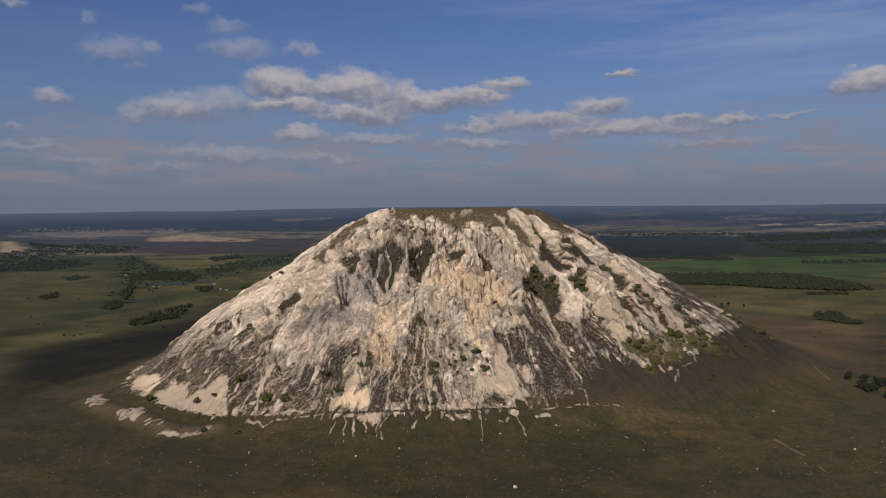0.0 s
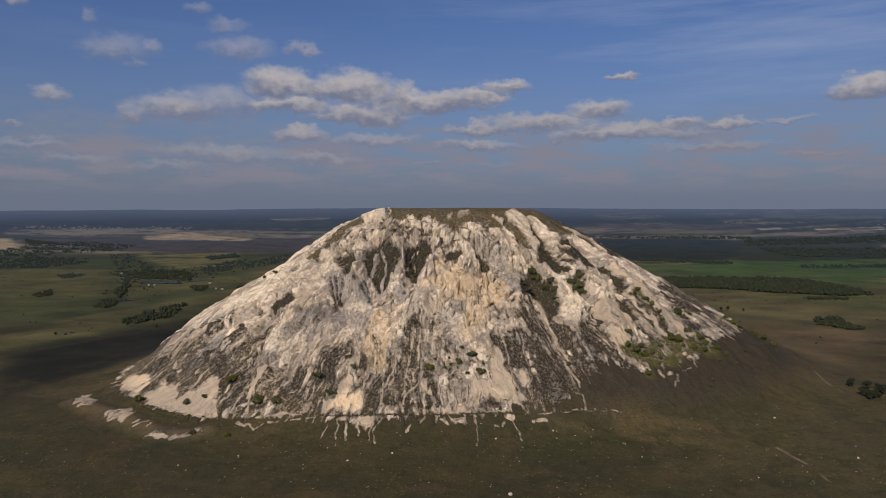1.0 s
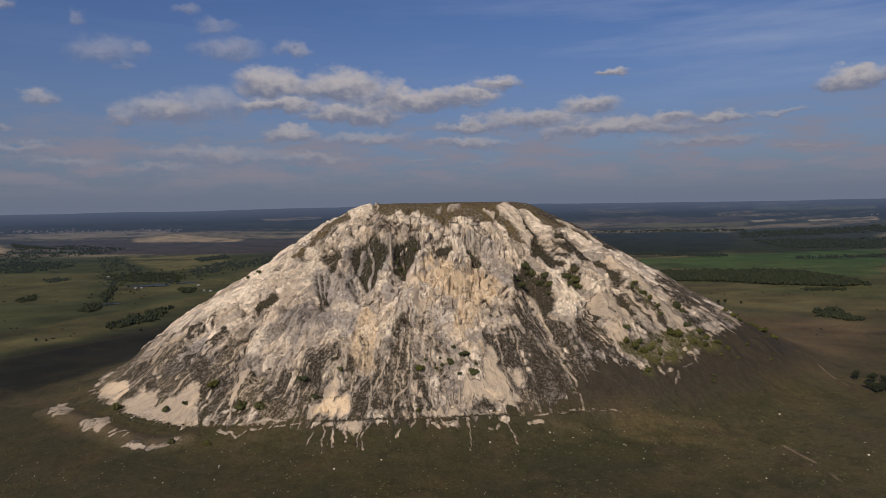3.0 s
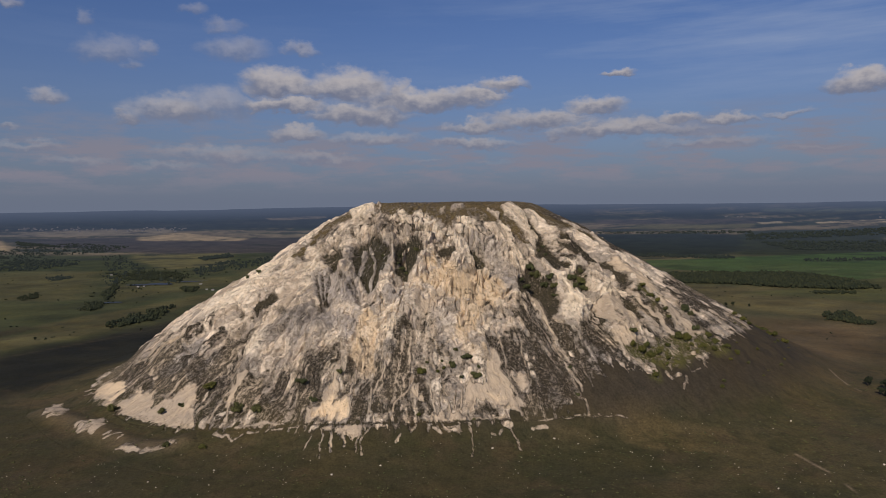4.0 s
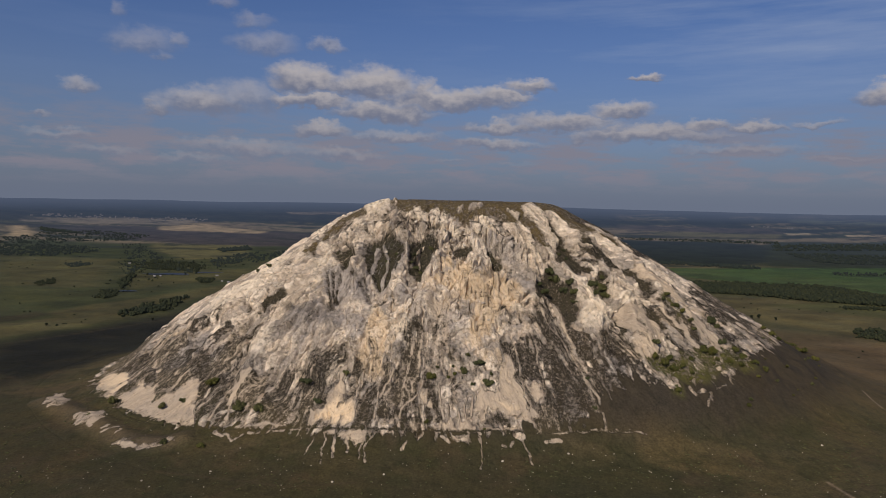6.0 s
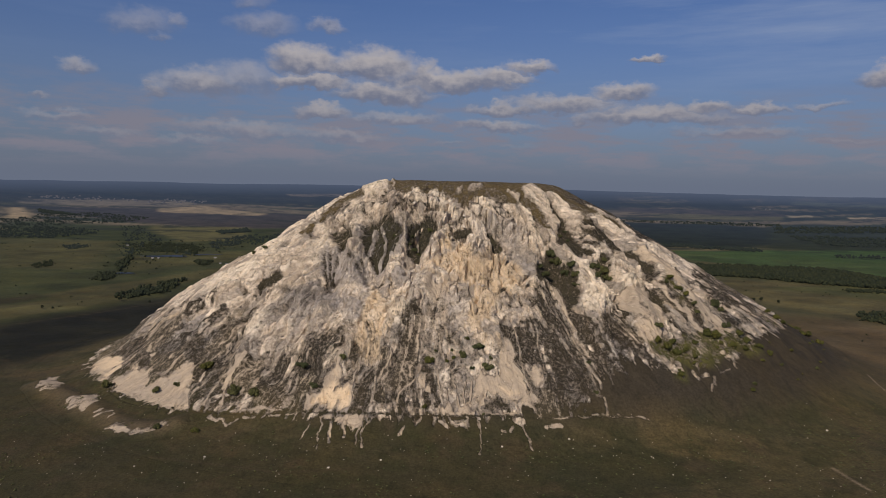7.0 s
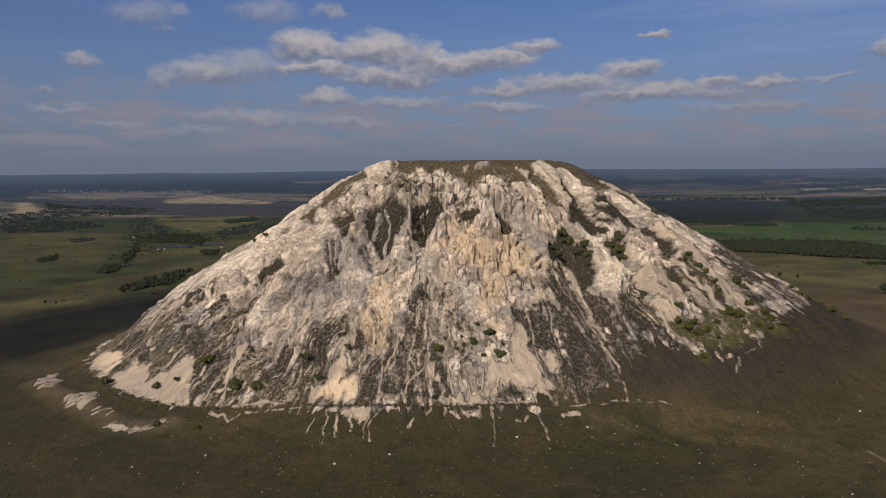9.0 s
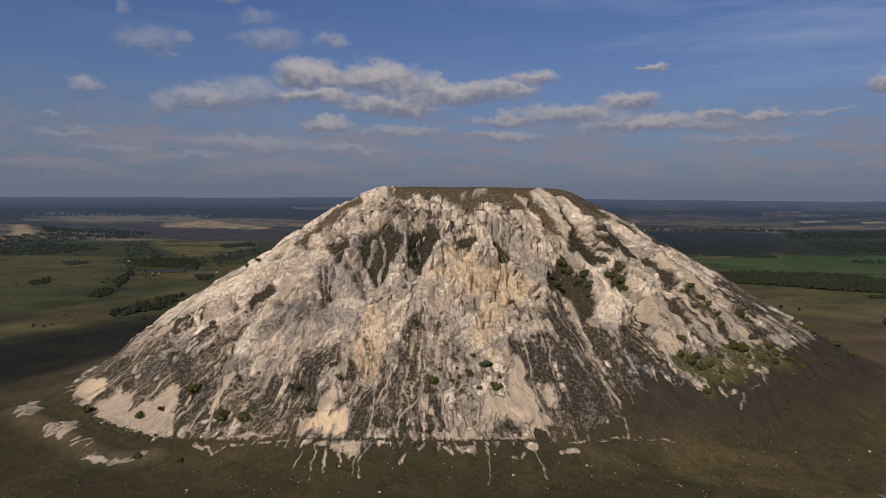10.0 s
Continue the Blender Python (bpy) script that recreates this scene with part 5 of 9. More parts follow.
streak("heath", 3.5, (276, 749), (283, 742))
area("heath", 0.9, (-295, 698), (-291, 717), (-273, 722), (-256, 727), (-225, 722), (-218, 723), (-224, 702), (-239, 697), (-253, 692), (-271, 693), (-268, 672), (-276, 679))
area("heath", 0.7, (-304, 748), (-272, 738), (-262, 741), (-259, 734), (-273, 724), (-290, 719), (-305, 727))
area("heath", 0.6, (-168, 662), (-150, 663), (-128, 651), (-107, 642), (-95, 629), (-104, 625), (-124, 633), (-153, 653))
area("heath", 0.85, (-167, 619), (-168, 637), (-149, 640), (-130, 636), (-108, 624), (-110, 613), (-129, 614))
area("heath", 0.5, (-96, 660), (-91, 669), (-86, 659), (-89, 643), (-95, 648))
area("heath", 0.6, (-79, 642), (-72, 658), (-67, 654), (-70, 639), (-74, 633))
area("heath", 0.8, (259, 790), (276, 781), (297, 775), (286, 760), (264, 765), (251, 770))
streak("heath", 3.4, (215, 749), (225, 737), (237, 726))
streak("heath", 4.4, (209, 724), (214, 709), (223, 697))

area("hollow", 1, (137, 739), (154, 758), (161, 748), (164, 739), (155, 721), (158, 742), (152, 749))
area("hollow", 1, (-129, 795), (-118, 790), (-118, 783), (-118, 775), (-121, 777))
area("hollow", 1, (-115, 789), (-107, 786), (-102, 771), (-109, 769), (-112, 759), (-118, 780))
area("hollow", 1, (-87, 754), (-88, 777), (-82, 780), (-75, 781), (-65, 784), (-54, 767), (-47, 758), (-46, 751), (-49, 741), (-51, 733), (-57, 728), (-65, 720), (-69, 720), (-73, 727), (-78, 736), (-81, 737), (-82, 745))
area("hollow", 1, (-40, 753), (-30, 766), (-24, 770), (-15, 765), (-10, 753), (-13, 750), (-16, 739), (-22, 738), (-26, 729), (-27, 727), (-33, 725), (-37, 728), (-39, 735), (-39, 747))
streak("hollow", 5.0, (44, 758), (49, 750), (54, 746))

area("grey", 1, (-131, 762), (-126, 768), (-115, 767), (-94, 740), (-84, 735), (-75, 722), (-71, 709), (-72, 695), (-82, 699), (-100, 719), (-108, 720), (-115, 714), (-120, 722), (-126, 742))
area("grey", 1, (-91, 778), (-46, 765), (-42, 730), (-55, 719), (-65, 710), (-75, 721), (-82, 731))
area("grey", 0.8, (-150, 712), (-126, 717), (-101, 704), (-71, 691), (-66, 683), (-74, 670), (-84, 668), (-96, 680), (-109, 688), (-126, 682), (-134, 671), (-143, 681))
area("grey", 0.6, (-49, 712), (-29, 720), (-17, 702), (-26, 688), (-42, 699))
area("grey", 1, (-254, 741), (-240, 740), (-228, 713), (-240, 705), (-264, 709), (-273, 706), (-281, 717), (-269, 728))
area("grey", 0.7, (-219, 709), (-204, 697), (-215, 687), (-225, 679), (-235, 680), (-227, 694))
area("grey", 0.7, (130, 679), (141, 682), (164, 677), (167, 657), (156, 645), (140, 656))
area("grey", 0.7, (47, 780), (73, 767), (70, 738), (52, 753), (36, 768))
area("grey", 0.6, (33, 696), (43, 702), (45, 682), (37, 663), (32, 671))
area("grey", 0.6, (-2, 689), (18, 688), (23, 662), (4, 661))
area("grey", 0.6, (57, 741), (74, 714), (78, 708), (84, 716), (71, 737))

area("turf", 1, (-152, 792), (-139, 808), (-122, 840), (-92, 837), (-87, 823), (-114, 823), (-135, 809), (-146, 786))
area("turf", 1, (-60, 825), (-58, 810), (-46, 805), (-37, 811), (-27, 802), (-13, 805), (-2, 794), (6, 789), (16, 783), (19, 779), (23, 789), (35, 791), (50, 795), (61, 791), (73, 794), (84, 792), (88, 786), (99, 775), (108, 778), (93, 796), (86, 804), (77, 810), (78, 827), (56, 849), (1, 818))
area("turf", 1, (97, 834), (121, 832), (143, 825), (163, 826), (185, 827), (193, 802), (199, 799), (190, 800), (175, 813), (160, 818), (149, 813), (142, 798), (137, 800), (124, 818), (109, 818))

area("crag", 1, (8, 796), (10, 803), (14, 806), (14, 795))
area("crag", 1, (20, 805), (24, 811), (35, 810), (34, 805), (27, 802), (21, 799))
streak("crag", 2.3, (62, 804), (72, 798))
area("crag", 1, (78, 817), (86, 822), (100, 815), (105, 813), (108, 797), (118, 791), (119, 788), (108, 778), (98, 788), (90, 800), (82, 806))
area("crag", 1, (100, 816), (109, 820), (118, 818), (127, 815), (134, 801), (140, 792), (135, 789), (128, 790), (126, 805), (120, 812), (111, 815))
streak("crag", 2.5, (148, 827), (165, 827), (179, 829), (190, 826), (202, 822))
area("crag", 1, (149, 813), (159, 821), (175, 813), (194, 800), (196, 791), (191, 790), (181, 796), (170, 812), (152, 802))
streak("crag", 3.3, (-71, 757), (-76, 748), (-77, 737))
streak("crag", 2.7, (-67, 761), (-63, 750), (-59, 734), (-65, 721))
streak("crag", 2.2, (-26, 762), (-30, 753), (-32, 749), (-30, 741))
area("crag", 1, (121, 698), (127, 708), (131, 724), (128, 736), (135, 740), (152, 751), (161, 739), (166, 717), (150, 696), (137, 687), (126, 691))
streak("crag", 6.6, (164, 741), (168, 739), (173, 735))
streak("crag", 4.7, (-119, 802), (-91, 786), (-81, 789))
streak("crag", 4.5, (-53, 768), (-35, 769), (-24, 771))
area("crag", 0.35, (-96, 835), (-83, 833), (-59, 826), (-59, 812), (-82, 814), (-90, 817))

area("gully_and_shade", 1, (96, 809), (103, 810), (116, 812), (124, 802), (127, 790), (134, 782), (136, 762), (134, 755), (126, 758), (117, 769), (117, 788), (105, 787), (97, 798))
streak("gully_and_shade", 4.7, (140, 794), (164, 798), (178, 793), (192, 789), (197, 783))
streak("gully_and_shade", 5.6, (157, 760), (159, 757))
streak("gully_and_shade", 2.8, (137, 761), (147, 762))
area("gully_and_shade", 1, (84, 719), (98, 747), (107, 754), (111, 746), (114, 735), (121, 736), (123, 725), (121, 718), (125, 710), (121, 698), (117, 695), (114, 703), (109, 720), (95, 715), (86, 714))
streak("gully_and_shade", 5.1, (-182, 737), (-174, 740), (-167, 744))
streak("gully_and_shade", 1.8, (-97, 616), (-96, 613))
streak("gully_and_shade", 1.8, (-93, 617), (-93, 614))
streak("gully_and_shade", 1.4, (-103, 617), (-102, 614))
streak("gully_and_shade", 4.4, (196, 737), (207, 729), (210, 723))
streak("gully_and_shade", 3.5, (191, 790), (199, 780), (205, 767))
streak("gully_and_shade", 3.8, (9, 747), (21, 749))
area("gully_and_shade", 1, (137, 791), (146, 788), (165, 793), (181, 793), (195, 785), (199, 780), (192, 786), (172, 782), (152, 780), (142, 785))
streak("gully_and_shade", 3.7, (152, 715), (165, 716), (168, 703))
streak("gully_and_shade", 3.5, (195, 787), (201, 774), (206, 764))
streak("gully_and_shade", 5.2, (121, 791), (130, 782), (133, 757))

area("heath", 0.8, (138, 786), (147, 785), (152, 768), (143, 764), (136, 762))
streak("heath", 5.9, (-231, 753), (-252, 747), (-264, 742), (-271, 737), (-289, 737))
streak("heath", 8.5, (-284, 734), (-304, 736), (-312, 732))
streak("heath", 7.3, (-218, 723), (-233, 710), (-240, 700), (-252, 696))
streak("heath", 9.0, (-249, 695), (-268, 696), (-272, 683))
area("heath", 1, (-202, 691), (-189, 681), (-176, 661), (-168, 662), (-165, 654), (-175, 647), (-185, 646), (-196, 636), (-204, 628), (-217, 647), (-218, 662), (-221, 675), (-214, 684))
streak("heath", 3.9, (-271, 688), (-267, 670))
area("heath", 0.8, (-311, 732), (-290, 726), (-280, 706), (-293, 706), (-295, 698))
area("heath", 0.72, (-204, 626), (-211, 651), (-197, 654), (-176, 661), (-165, 652), (-154, 654), (-137, 646), (-125, 635), (-104, 627), (-108, 612), (-129, 613), (-161, 617))
streak("heath", 2.3, (-87, 618), (-84, 627))
streak("heath", 2.3, (-79, 617), (-77, 623))
area("heath", 0.9, (-73, 608), (-71, 622), (-67, 632), (-60, 637), (-46, 638), (-39, 648), (-33, 644), (-26, 652), (-20, 645), (-21, 626), (-28, 615), (-38, 605), (-43, 608), (-54, 607))
area("heath", 0.8, (-39, 605), (-31, 615), (-25, 622), (-21, 637), (-14, 641), (-9, 633), (-0, 621), (5, 608), (0, 605), (-13, 602))
area("heath", 0.45, (-47, 651), (-34, 658), (-6, 655), (18, 653), (32, 649), (50, 639), (36, 629), (24, 623), (5, 621), (-21, 635), (-41, 638))
area("heath", 0.95, (47, 676), (54, 665), (76, 676), (93, 672), (104, 671), (121, 670), (128, 657), (135, 613), (87, 606), (79, 619), (88, 634), (72, 640), (63, 635), (57, 647), (48, 658))
area("heath", 0.8, (84, 708), (98, 709), (105, 697), (110, 679), (92, 674), (83, 693))
area("heath", 1, (121, 695), (126, 691), (137, 687), (153, 698), (163, 694), (175, 687), (180, 674), (187, 660), (201, 645), (210, 643), (158, 616), (135, 613), (131, 639), (128, 657), (124, 670))
streak("heath", 5.6, (206, 758), (213, 739), (224, 727), (233, 709), (236, 694))
streak("heath", 3.9, (220, 740), (234, 730), (246, 720))
area("heath", 1, (260, 811), (295, 828), (313, 814), (336, 799), (320, 774), (296, 773), (275, 765), (272, 787), (254, 784))
streak("heath", 4.8, (267, 763), (274, 755))
streak("heath", 4.5, (236, 735), (243, 732))
streak("heath", 3.5, (276, 749), (283, 742))
area("heath", 0.9, (-295, 698), (-291, 717), (-273, 722), (-256, 727), (-225, 722), (-218, 723), (-224, 702), (-239, 697), (-253, 692), (-271, 693), (-268, 671), (-276, 679))
area("heath", 0.7, (-304, 748), (-272, 738), (-262, 741), (-259, 734), (-273, 724), (-290, 719), (-305, 727))
area("heath", 0.6, (-168, 662), (-150, 663), (-128, 651), (-107, 642), (-95, 629), (-104, 625), (-124, 633), (-153, 653))
area("heath", 0.85, (-167, 619), (-168, 637), (-149, 640), (-130, 636), (-108, 624), (-110, 613), (-129, 614))
area("heath", 0.5, (-96, 660), (-91, 669), (-86, 659), (-89, 643), (-95, 648))
area("heath", 0.6, (-79, 642), (-72, 658), (-67, 654), (-70, 639), (-74, 633))
area("heath", 0.8, (259, 790), (276, 781), (297, 775), (286, 760), (264, 765), (251, 770))
streak("heath", 3.4, (215, 749), (225, 737), (237, 726))
streak("heath", 4.4, (209, 724), (214, 709), (223, 697))

area("hollow", 1, (137, 739), (154, 758), (161, 748), (164, 739), (155, 721), (158, 742), (152, 749))
area("hollow", 1, (-129, 795), (-118, 790), (-118, 783), (-118, 775), (-121, 777))
area("hollow", 1, (-115, 789), (-106, 785), (-102, 771), (-109, 769), (-112, 759), (-118, 780))
area("hollow", 1, (-87, 754), (-88, 777), (-82, 780), (-75, 781), (-65, 784), (-54, 767), (-47, 758), (-46, 751), (-49, 741), (-51, 733), (-57, 728), (-65, 720), (-69, 720), (-73, 727), (-78, 736), (-81, 737), (-82, 745))
area("hollow", 1, (-40, 753), (-30, 766), (-24, 770), (-15, 765), (-10, 753), (-13, 750), (-16, 739), (-22, 738), (-26, 729), (-27, 727), (-33, 725), (-37, 728), (-39, 735), (-39, 747))
streak("hollow", 5.0, (44, 758), (49, 750), (54, 746))

area("grey", 1, (-131, 762), (-126, 768), (-115, 768), (-94, 740), (-84, 735), (-75, 722), (-71, 709), (-72, 695), (-82, 699), (-100, 719), (-108, 720), (-115, 714), (-120, 722), (-126, 742))
area("grey", 1, (-91, 778), (-46, 765), (-42, 730), (-55, 719), (-65, 710), (-75, 721), (-82, 731))
area("grey", 0.8, (-150, 712), (-126, 717), (-101, 704), (-71, 691), (-66, 683), (-74, 670), (-84, 668), (-96, 680), (-109, 688), (-126, 682), (-134, 671), (-143, 681))
area("grey", 0.6, (-49, 712), (-29, 720), (-17, 702), (-26, 688), (-42, 699))
area("grey", 1, (-254, 741), (-240, 740), (-228, 713), (-240, 705), (-264, 709), (-273, 706), (-281, 717), (-269, 728))
area("grey", 0.7, (-219, 709), (-204, 697), (-215, 687), (-225, 679), (-235, 680), (-227, 694))
area("grey", 0.7, (130, 679), (141, 682), (164, 677), (167, 657), (156, 645), (140, 656))
area("grey", 0.7, (47, 780), (73, 767), (70, 738), (52, 753), (36, 768))
area("grey", 0.6, (33, 696), (43, 702), (45, 682), (37, 663), (32, 671))
area("grey", 0.6, (-2, 689), (18, 688), (23, 662), (4, 661))
area("grey", 0.6, (57, 741), (74, 714), (78, 708), (84, 716), (71, 737))

area("turf", 1, (-152, 792), (-139, 808), (-122, 840), (-92, 835), (-87, 823), (-114, 823), (-135, 809), (-146, 786))
area("turf", 1, (-60, 825), (-58, 810), (-46, 805), (-37, 811), (-27, 802), (-14, 804), (-2, 794), (6, 789), (16, 784), (19, 773), (23, 789), (35, 791), (50, 795), (61, 789), (73, 794), (84, 792), (88, 786), (99, 775), (108, 778), (93, 796), (86, 804), (77, 810), (78, 827), (56, 849), (1, 818))
area("turf", 1, (97, 834), (121, 832), (143, 825), (163, 826), (185, 827), (193, 802), (199, 799), (190, 800), (175, 813), (160, 818), (149, 813), (142, 798), (137, 800), (124, 818), (109, 818))

area("crag", 1, (8, 796), (10, 803), (14, 805), (14, 795))
area("crag", 1, (20, 805), (24, 811), (35, 810), (34, 804), (27, 802), (21, 799))
streak("crag", 2.3, (62, 804), (72, 798))
area("crag", 1, (78, 817), (86, 822), (100, 815), (105, 813), (108, 797), (118, 791), (119, 788), (108, 778), (98, 788), (90, 800), (82, 806))
area("crag", 1, (100, 816), (109, 820), (118, 818), (127, 815), (134, 801), (140, 792), (135, 789), (128, 790), (126, 805), (120, 812), (111, 815))
streak("crag", 2.5, (148, 827), (165, 827), (179, 829), (190, 826), (202, 822))
area("crag", 1, (149, 813), (159, 821), (175, 813), (194, 800), (196, 791), (191, 790), (181, 796), (170, 812), (152, 802))
streak("crag", 3.3, (-71, 757), (-76, 748), (-77, 737))
streak("crag", 2.7, (-67, 761), (-63, 750), (-59, 734), (-65, 721))
streak("crag", 2.2, (-27, 762), (-30, 753), (-32, 749), (-30, 740))
area("crag", 1, (121, 698), (127, 708), (131, 724), (128, 736), (135, 740), (152, 751), (161, 739), (166, 717), (150, 696), (137, 687), (126, 691))
streak("crag", 6.6, (164, 741), (168, 739), (172, 735))
streak("crag", 4.7, (-119, 802), (-91, 786), (-81, 789))
streak("crag", 4.5, (-53, 768), (-35, 769), (-24, 771))
area("crag", 0.35, (-96, 835), (-83, 833), (-59, 826), (-61, 817), (-82, 815), (-90, 817))

area("gully_and_shade", 1, (96, 809), (103, 810), (116, 812), (124, 802), (127, 790), (134, 782), (136, 762), (134, 755), (126, 758), (117, 769), (117, 788), (105, 787), (97, 798))
streak("gully_and_shade", 4.7, (140, 794), (164, 798), (178, 793), (192, 789), (197, 783))
streak("gully_and_shade", 5.6, (157, 760), (159, 757))
streak("gully_and_shade", 2.8, (137, 761), (147, 762))
area("gully_and_shade", 1, (84, 721), (98, 747), (107, 754), (111, 746), (114, 735), (121, 736), (123, 725), (121, 718), (125, 710), (121, 698), (117, 695), (114, 703), (109, 720), (95, 714), (86, 714))
streak("gully_and_shade", 5.1, (-182, 737), (-174, 740), (-167, 744))
streak("gully_and_shade", 1.8, (-97, 616), (-96, 614))
streak("gully_and_shade", 1.8, (-93, 617), (-93, 614))
streak("gully_and_shade", 1.4, (-103, 616), (-102, 614))
streak("gully_and_shade", 4.4, (196, 737), (207, 729), (210, 723))
streak("gully_and_shade", 3.5, (191, 790), (199, 780), (205, 767))
streak("gully_and_shade", 3.8, (9, 747), (21, 749))
area("gully_and_shade", 1, (137, 791), (146, 788), (165, 793), (181, 793), (195, 785), (199, 780), (192, 786), (172, 782), (152, 780), (142, 785))
streak("gully_and_shade", 3.7, (152, 715), (165, 716), (169, 704))
streak("gully_and_shade", 3.5, (195, 787), (201, 774), (206, 764))
streak("gully_and_shade", 5.2, (121, 791), (130, 782), (133, 757))

area("heath", 0.8, (138, 786), (147, 785), (152, 768), (143, 764), (136, 762))
streak("heath", 5.9, (-231, 753), (-252, 747), (-264, 742), (-271, 737), (-289, 737))
streak("heath", 8.5, (-284, 734), (-304, 736), (-312, 732))
streak("heath", 7.3, (-218, 723), (-233, 710), (-240, 700), (-252, 696))
streak("heath", 9.0, (-249, 695), (-268, 696), (-272, 683))
area("heath", 1, (-202, 691), (-188, 680), (-176, 661), (-168, 662), (-165, 654), (-175, 647), (-185, 646), (-196, 636), (-204, 628), (-217, 647), (-218, 662), (-221, 675), (-214, 684))
streak("heath", 3.9, (-271, 688), (-267, 670))
area("heath", 0.8, (-311, 732), (-290, 726), (-280, 706), (-293, 706), (-295, 698))
area("heath", 0.72, (-204, 626), (-211, 651), (-197, 654), (-176, 661), (-165, 652), (-154, 654), (-137, 646), (-125, 635), (-104, 627), (-108, 612), (-129, 613), (-161, 617))
streak("heath", 2.3, (-87, 618), (-84, 627))
streak("heath", 2.3, (-79, 617), (-77, 623))
area("heath", 0.9, (-72, 608), (-71, 621), (-67, 632), (-60, 637), (-46, 638), (-39, 648), (-33, 644), (-26, 652), (-20, 645), (-21, 626), (-28, 615), (-38, 605), (-43, 608), (-54, 607))
area("heath", 0.8, (-39, 605), (-31, 615), (-25, 622), (-21, 637), (-14, 641), (-9, 633), (0, 621), (5, 608), (0, 605), (-13, 602))
area("heath", 0.45, (-46, 651), (-33, 657), (-6, 655), (18, 653), (32, 649), (50, 639), (36, 629), (24, 624), (5, 621), (-21, 635), (-41, 638))
area("heath", 0.95, (47, 677), (54, 665), (76, 676), (93, 673), (106, 674), (121, 670), (128, 657), (135, 613), (87, 606), (80, 619), (88, 634), (72, 640), (63, 635), (57, 648), (49, 658))
area("heath", 0.8, (84, 708), (98, 709), (105, 697), (109, 679), (92, 674), (83, 693))
area("heath", 1, (121, 695), (126, 691), (137, 687), (153, 698), (163, 694), (173, 685), (180, 674), (187, 660), (201, 645), (210, 643), (158, 616), (135, 613), (131, 639), (128, 657), (124, 670))
streak("heath", 5.6, (206, 758), (213, 739), (224, 727), (233, 709), (236, 694))
streak("heath", 3.9, (220, 740), (234, 730), (246, 720))
area("heath", 1, (260, 811), (295, 828), (313, 814), (336, 799), (320, 774), (296, 773), (275, 765), (272, 787), (254, 784))
streak("heath", 4.8, (267, 763), (274, 755))
streak("heath", 4.5, (236, 735), (243, 732))
streak("heath", 3.5, (276, 749), (283, 742))
area("heath", 0.9, (-295, 698), (-291, 717), (-273, 722), (-256, 727), (-225, 722), (-218, 723), (-224, 702), (-239, 697), (-253, 692), (-271, 693), (-268, 672), (-276, 679))
area("heath", 0.7, (-304, 748), (-272, 738), (-262, 741), (-259, 734), (-273, 724), (-290, 719), (-305, 727))
area("heath", 0.6, (-168, 662), (-151, 663), (-128, 651), (-107, 642), (-95, 629), (-104, 625), (-124, 633), (-153, 653))
area("heath", 0.85, (-167, 619), (-168, 637), (-149, 640), (-130, 636), (-108, 624), (-110, 613), (-129, 614))
area("heath", 0.5, (-96, 660), (-91, 669), (-85, 659), (-89, 643), (-96, 650))
area("heath", 0.6, (-80, 643), (-73, 660), (-66, 652), (-70, 639), (-75, 633))
area("heath", 0.8, (259, 790), (276, 781), (297, 775), (286, 760), (264, 765), (251, 770))
streak("heath", 3.4, (215, 749), (225, 737), (237, 726))
streak("heath", 4.4, (209, 724), (214, 709), (223, 697))

area("hollow", 1, (137, 739), (154, 758), (161, 748), (164, 739), (155, 721), (158, 742), (152, 749))
area("hollow", 1, (-129, 795), (-118, 790), (-118, 783), (-118, 775), (-121, 777))
area("hollow", 1, (-115, 789), (-108, 787), (-102, 771), (-109, 769), (-112, 759), (-118, 780))
area("hollow", 1, (-87, 754), (-88, 777), (-82, 780), (-75, 781), (-65, 784), (-54, 767), (-47, 759), (-45, 751), (-49, 741), (-51, 733), (-57, 728), (-65, 720), (-69, 720), (-73, 727), (-78, 736), (-81, 737), (-82, 745))
area("hollow", 1, (-40, 752), (-30, 766), (-24, 770), (-15, 765), (-10, 753), (-13, 750), (-16, 739), (-22, 735), (-26, 728), (-27, 727), (-32, 725), (-37, 728), (-39, 735), (-39, 746))
streak("hollow", 5.0, (44, 758), (49, 750), (54, 746))

area("grey", 1, (-131, 762), (-126, 768), (-115, 767), (-94, 740), (-84, 735), (-76, 722), (-71, 709), (-71, 694), (-82, 699), (-99, 718), (-108, 720), (-115, 714), (-120, 722), (-126, 742))
area("grey", 1, (-91, 778), (-46, 765), (-42, 730), (-55, 719), (-66, 711), (-75, 721), (-82, 731))
area("grey", 0.8, (-150, 712), (-126, 717), (-102, 704), (-71, 691), (-64, 680), (-75, 672), (-83, 668), (-96, 681), (-109, 687), (-126, 682), (-134, 671), (-143, 681))
area("grey", 0.6, (-49, 712), (-29, 720), (-17, 702), (-25, 687), (-42, 699))
area("grey", 1, (-254, 741), (-240, 740), (-228, 713), (-240, 705), (-264, 709), (-273, 706), (-281, 717), (-269, 728))
area("grey", 0.7, (-219, 709), (-204, 697), (-215, 687), (-225, 679), (-235, 680), (-227, 694))
area("grey", 0.7, (130, 679), (141, 682), (164, 677), (167, 657), (156, 645), (140, 656))
area("grey", 0.7, (47, 778), (73, 767), (70, 738), (52, 752), (35, 766))
area("grey", 0.6, (33, 695), (44, 704), (45, 682), (37, 663), (32, 672))
area("grey", 0.6, (-2, 689), (18, 690), (23, 661), (4, 661))
area("grey", 0.6, (57, 741), (73, 713), (78, 709), (84, 715), (71, 737))

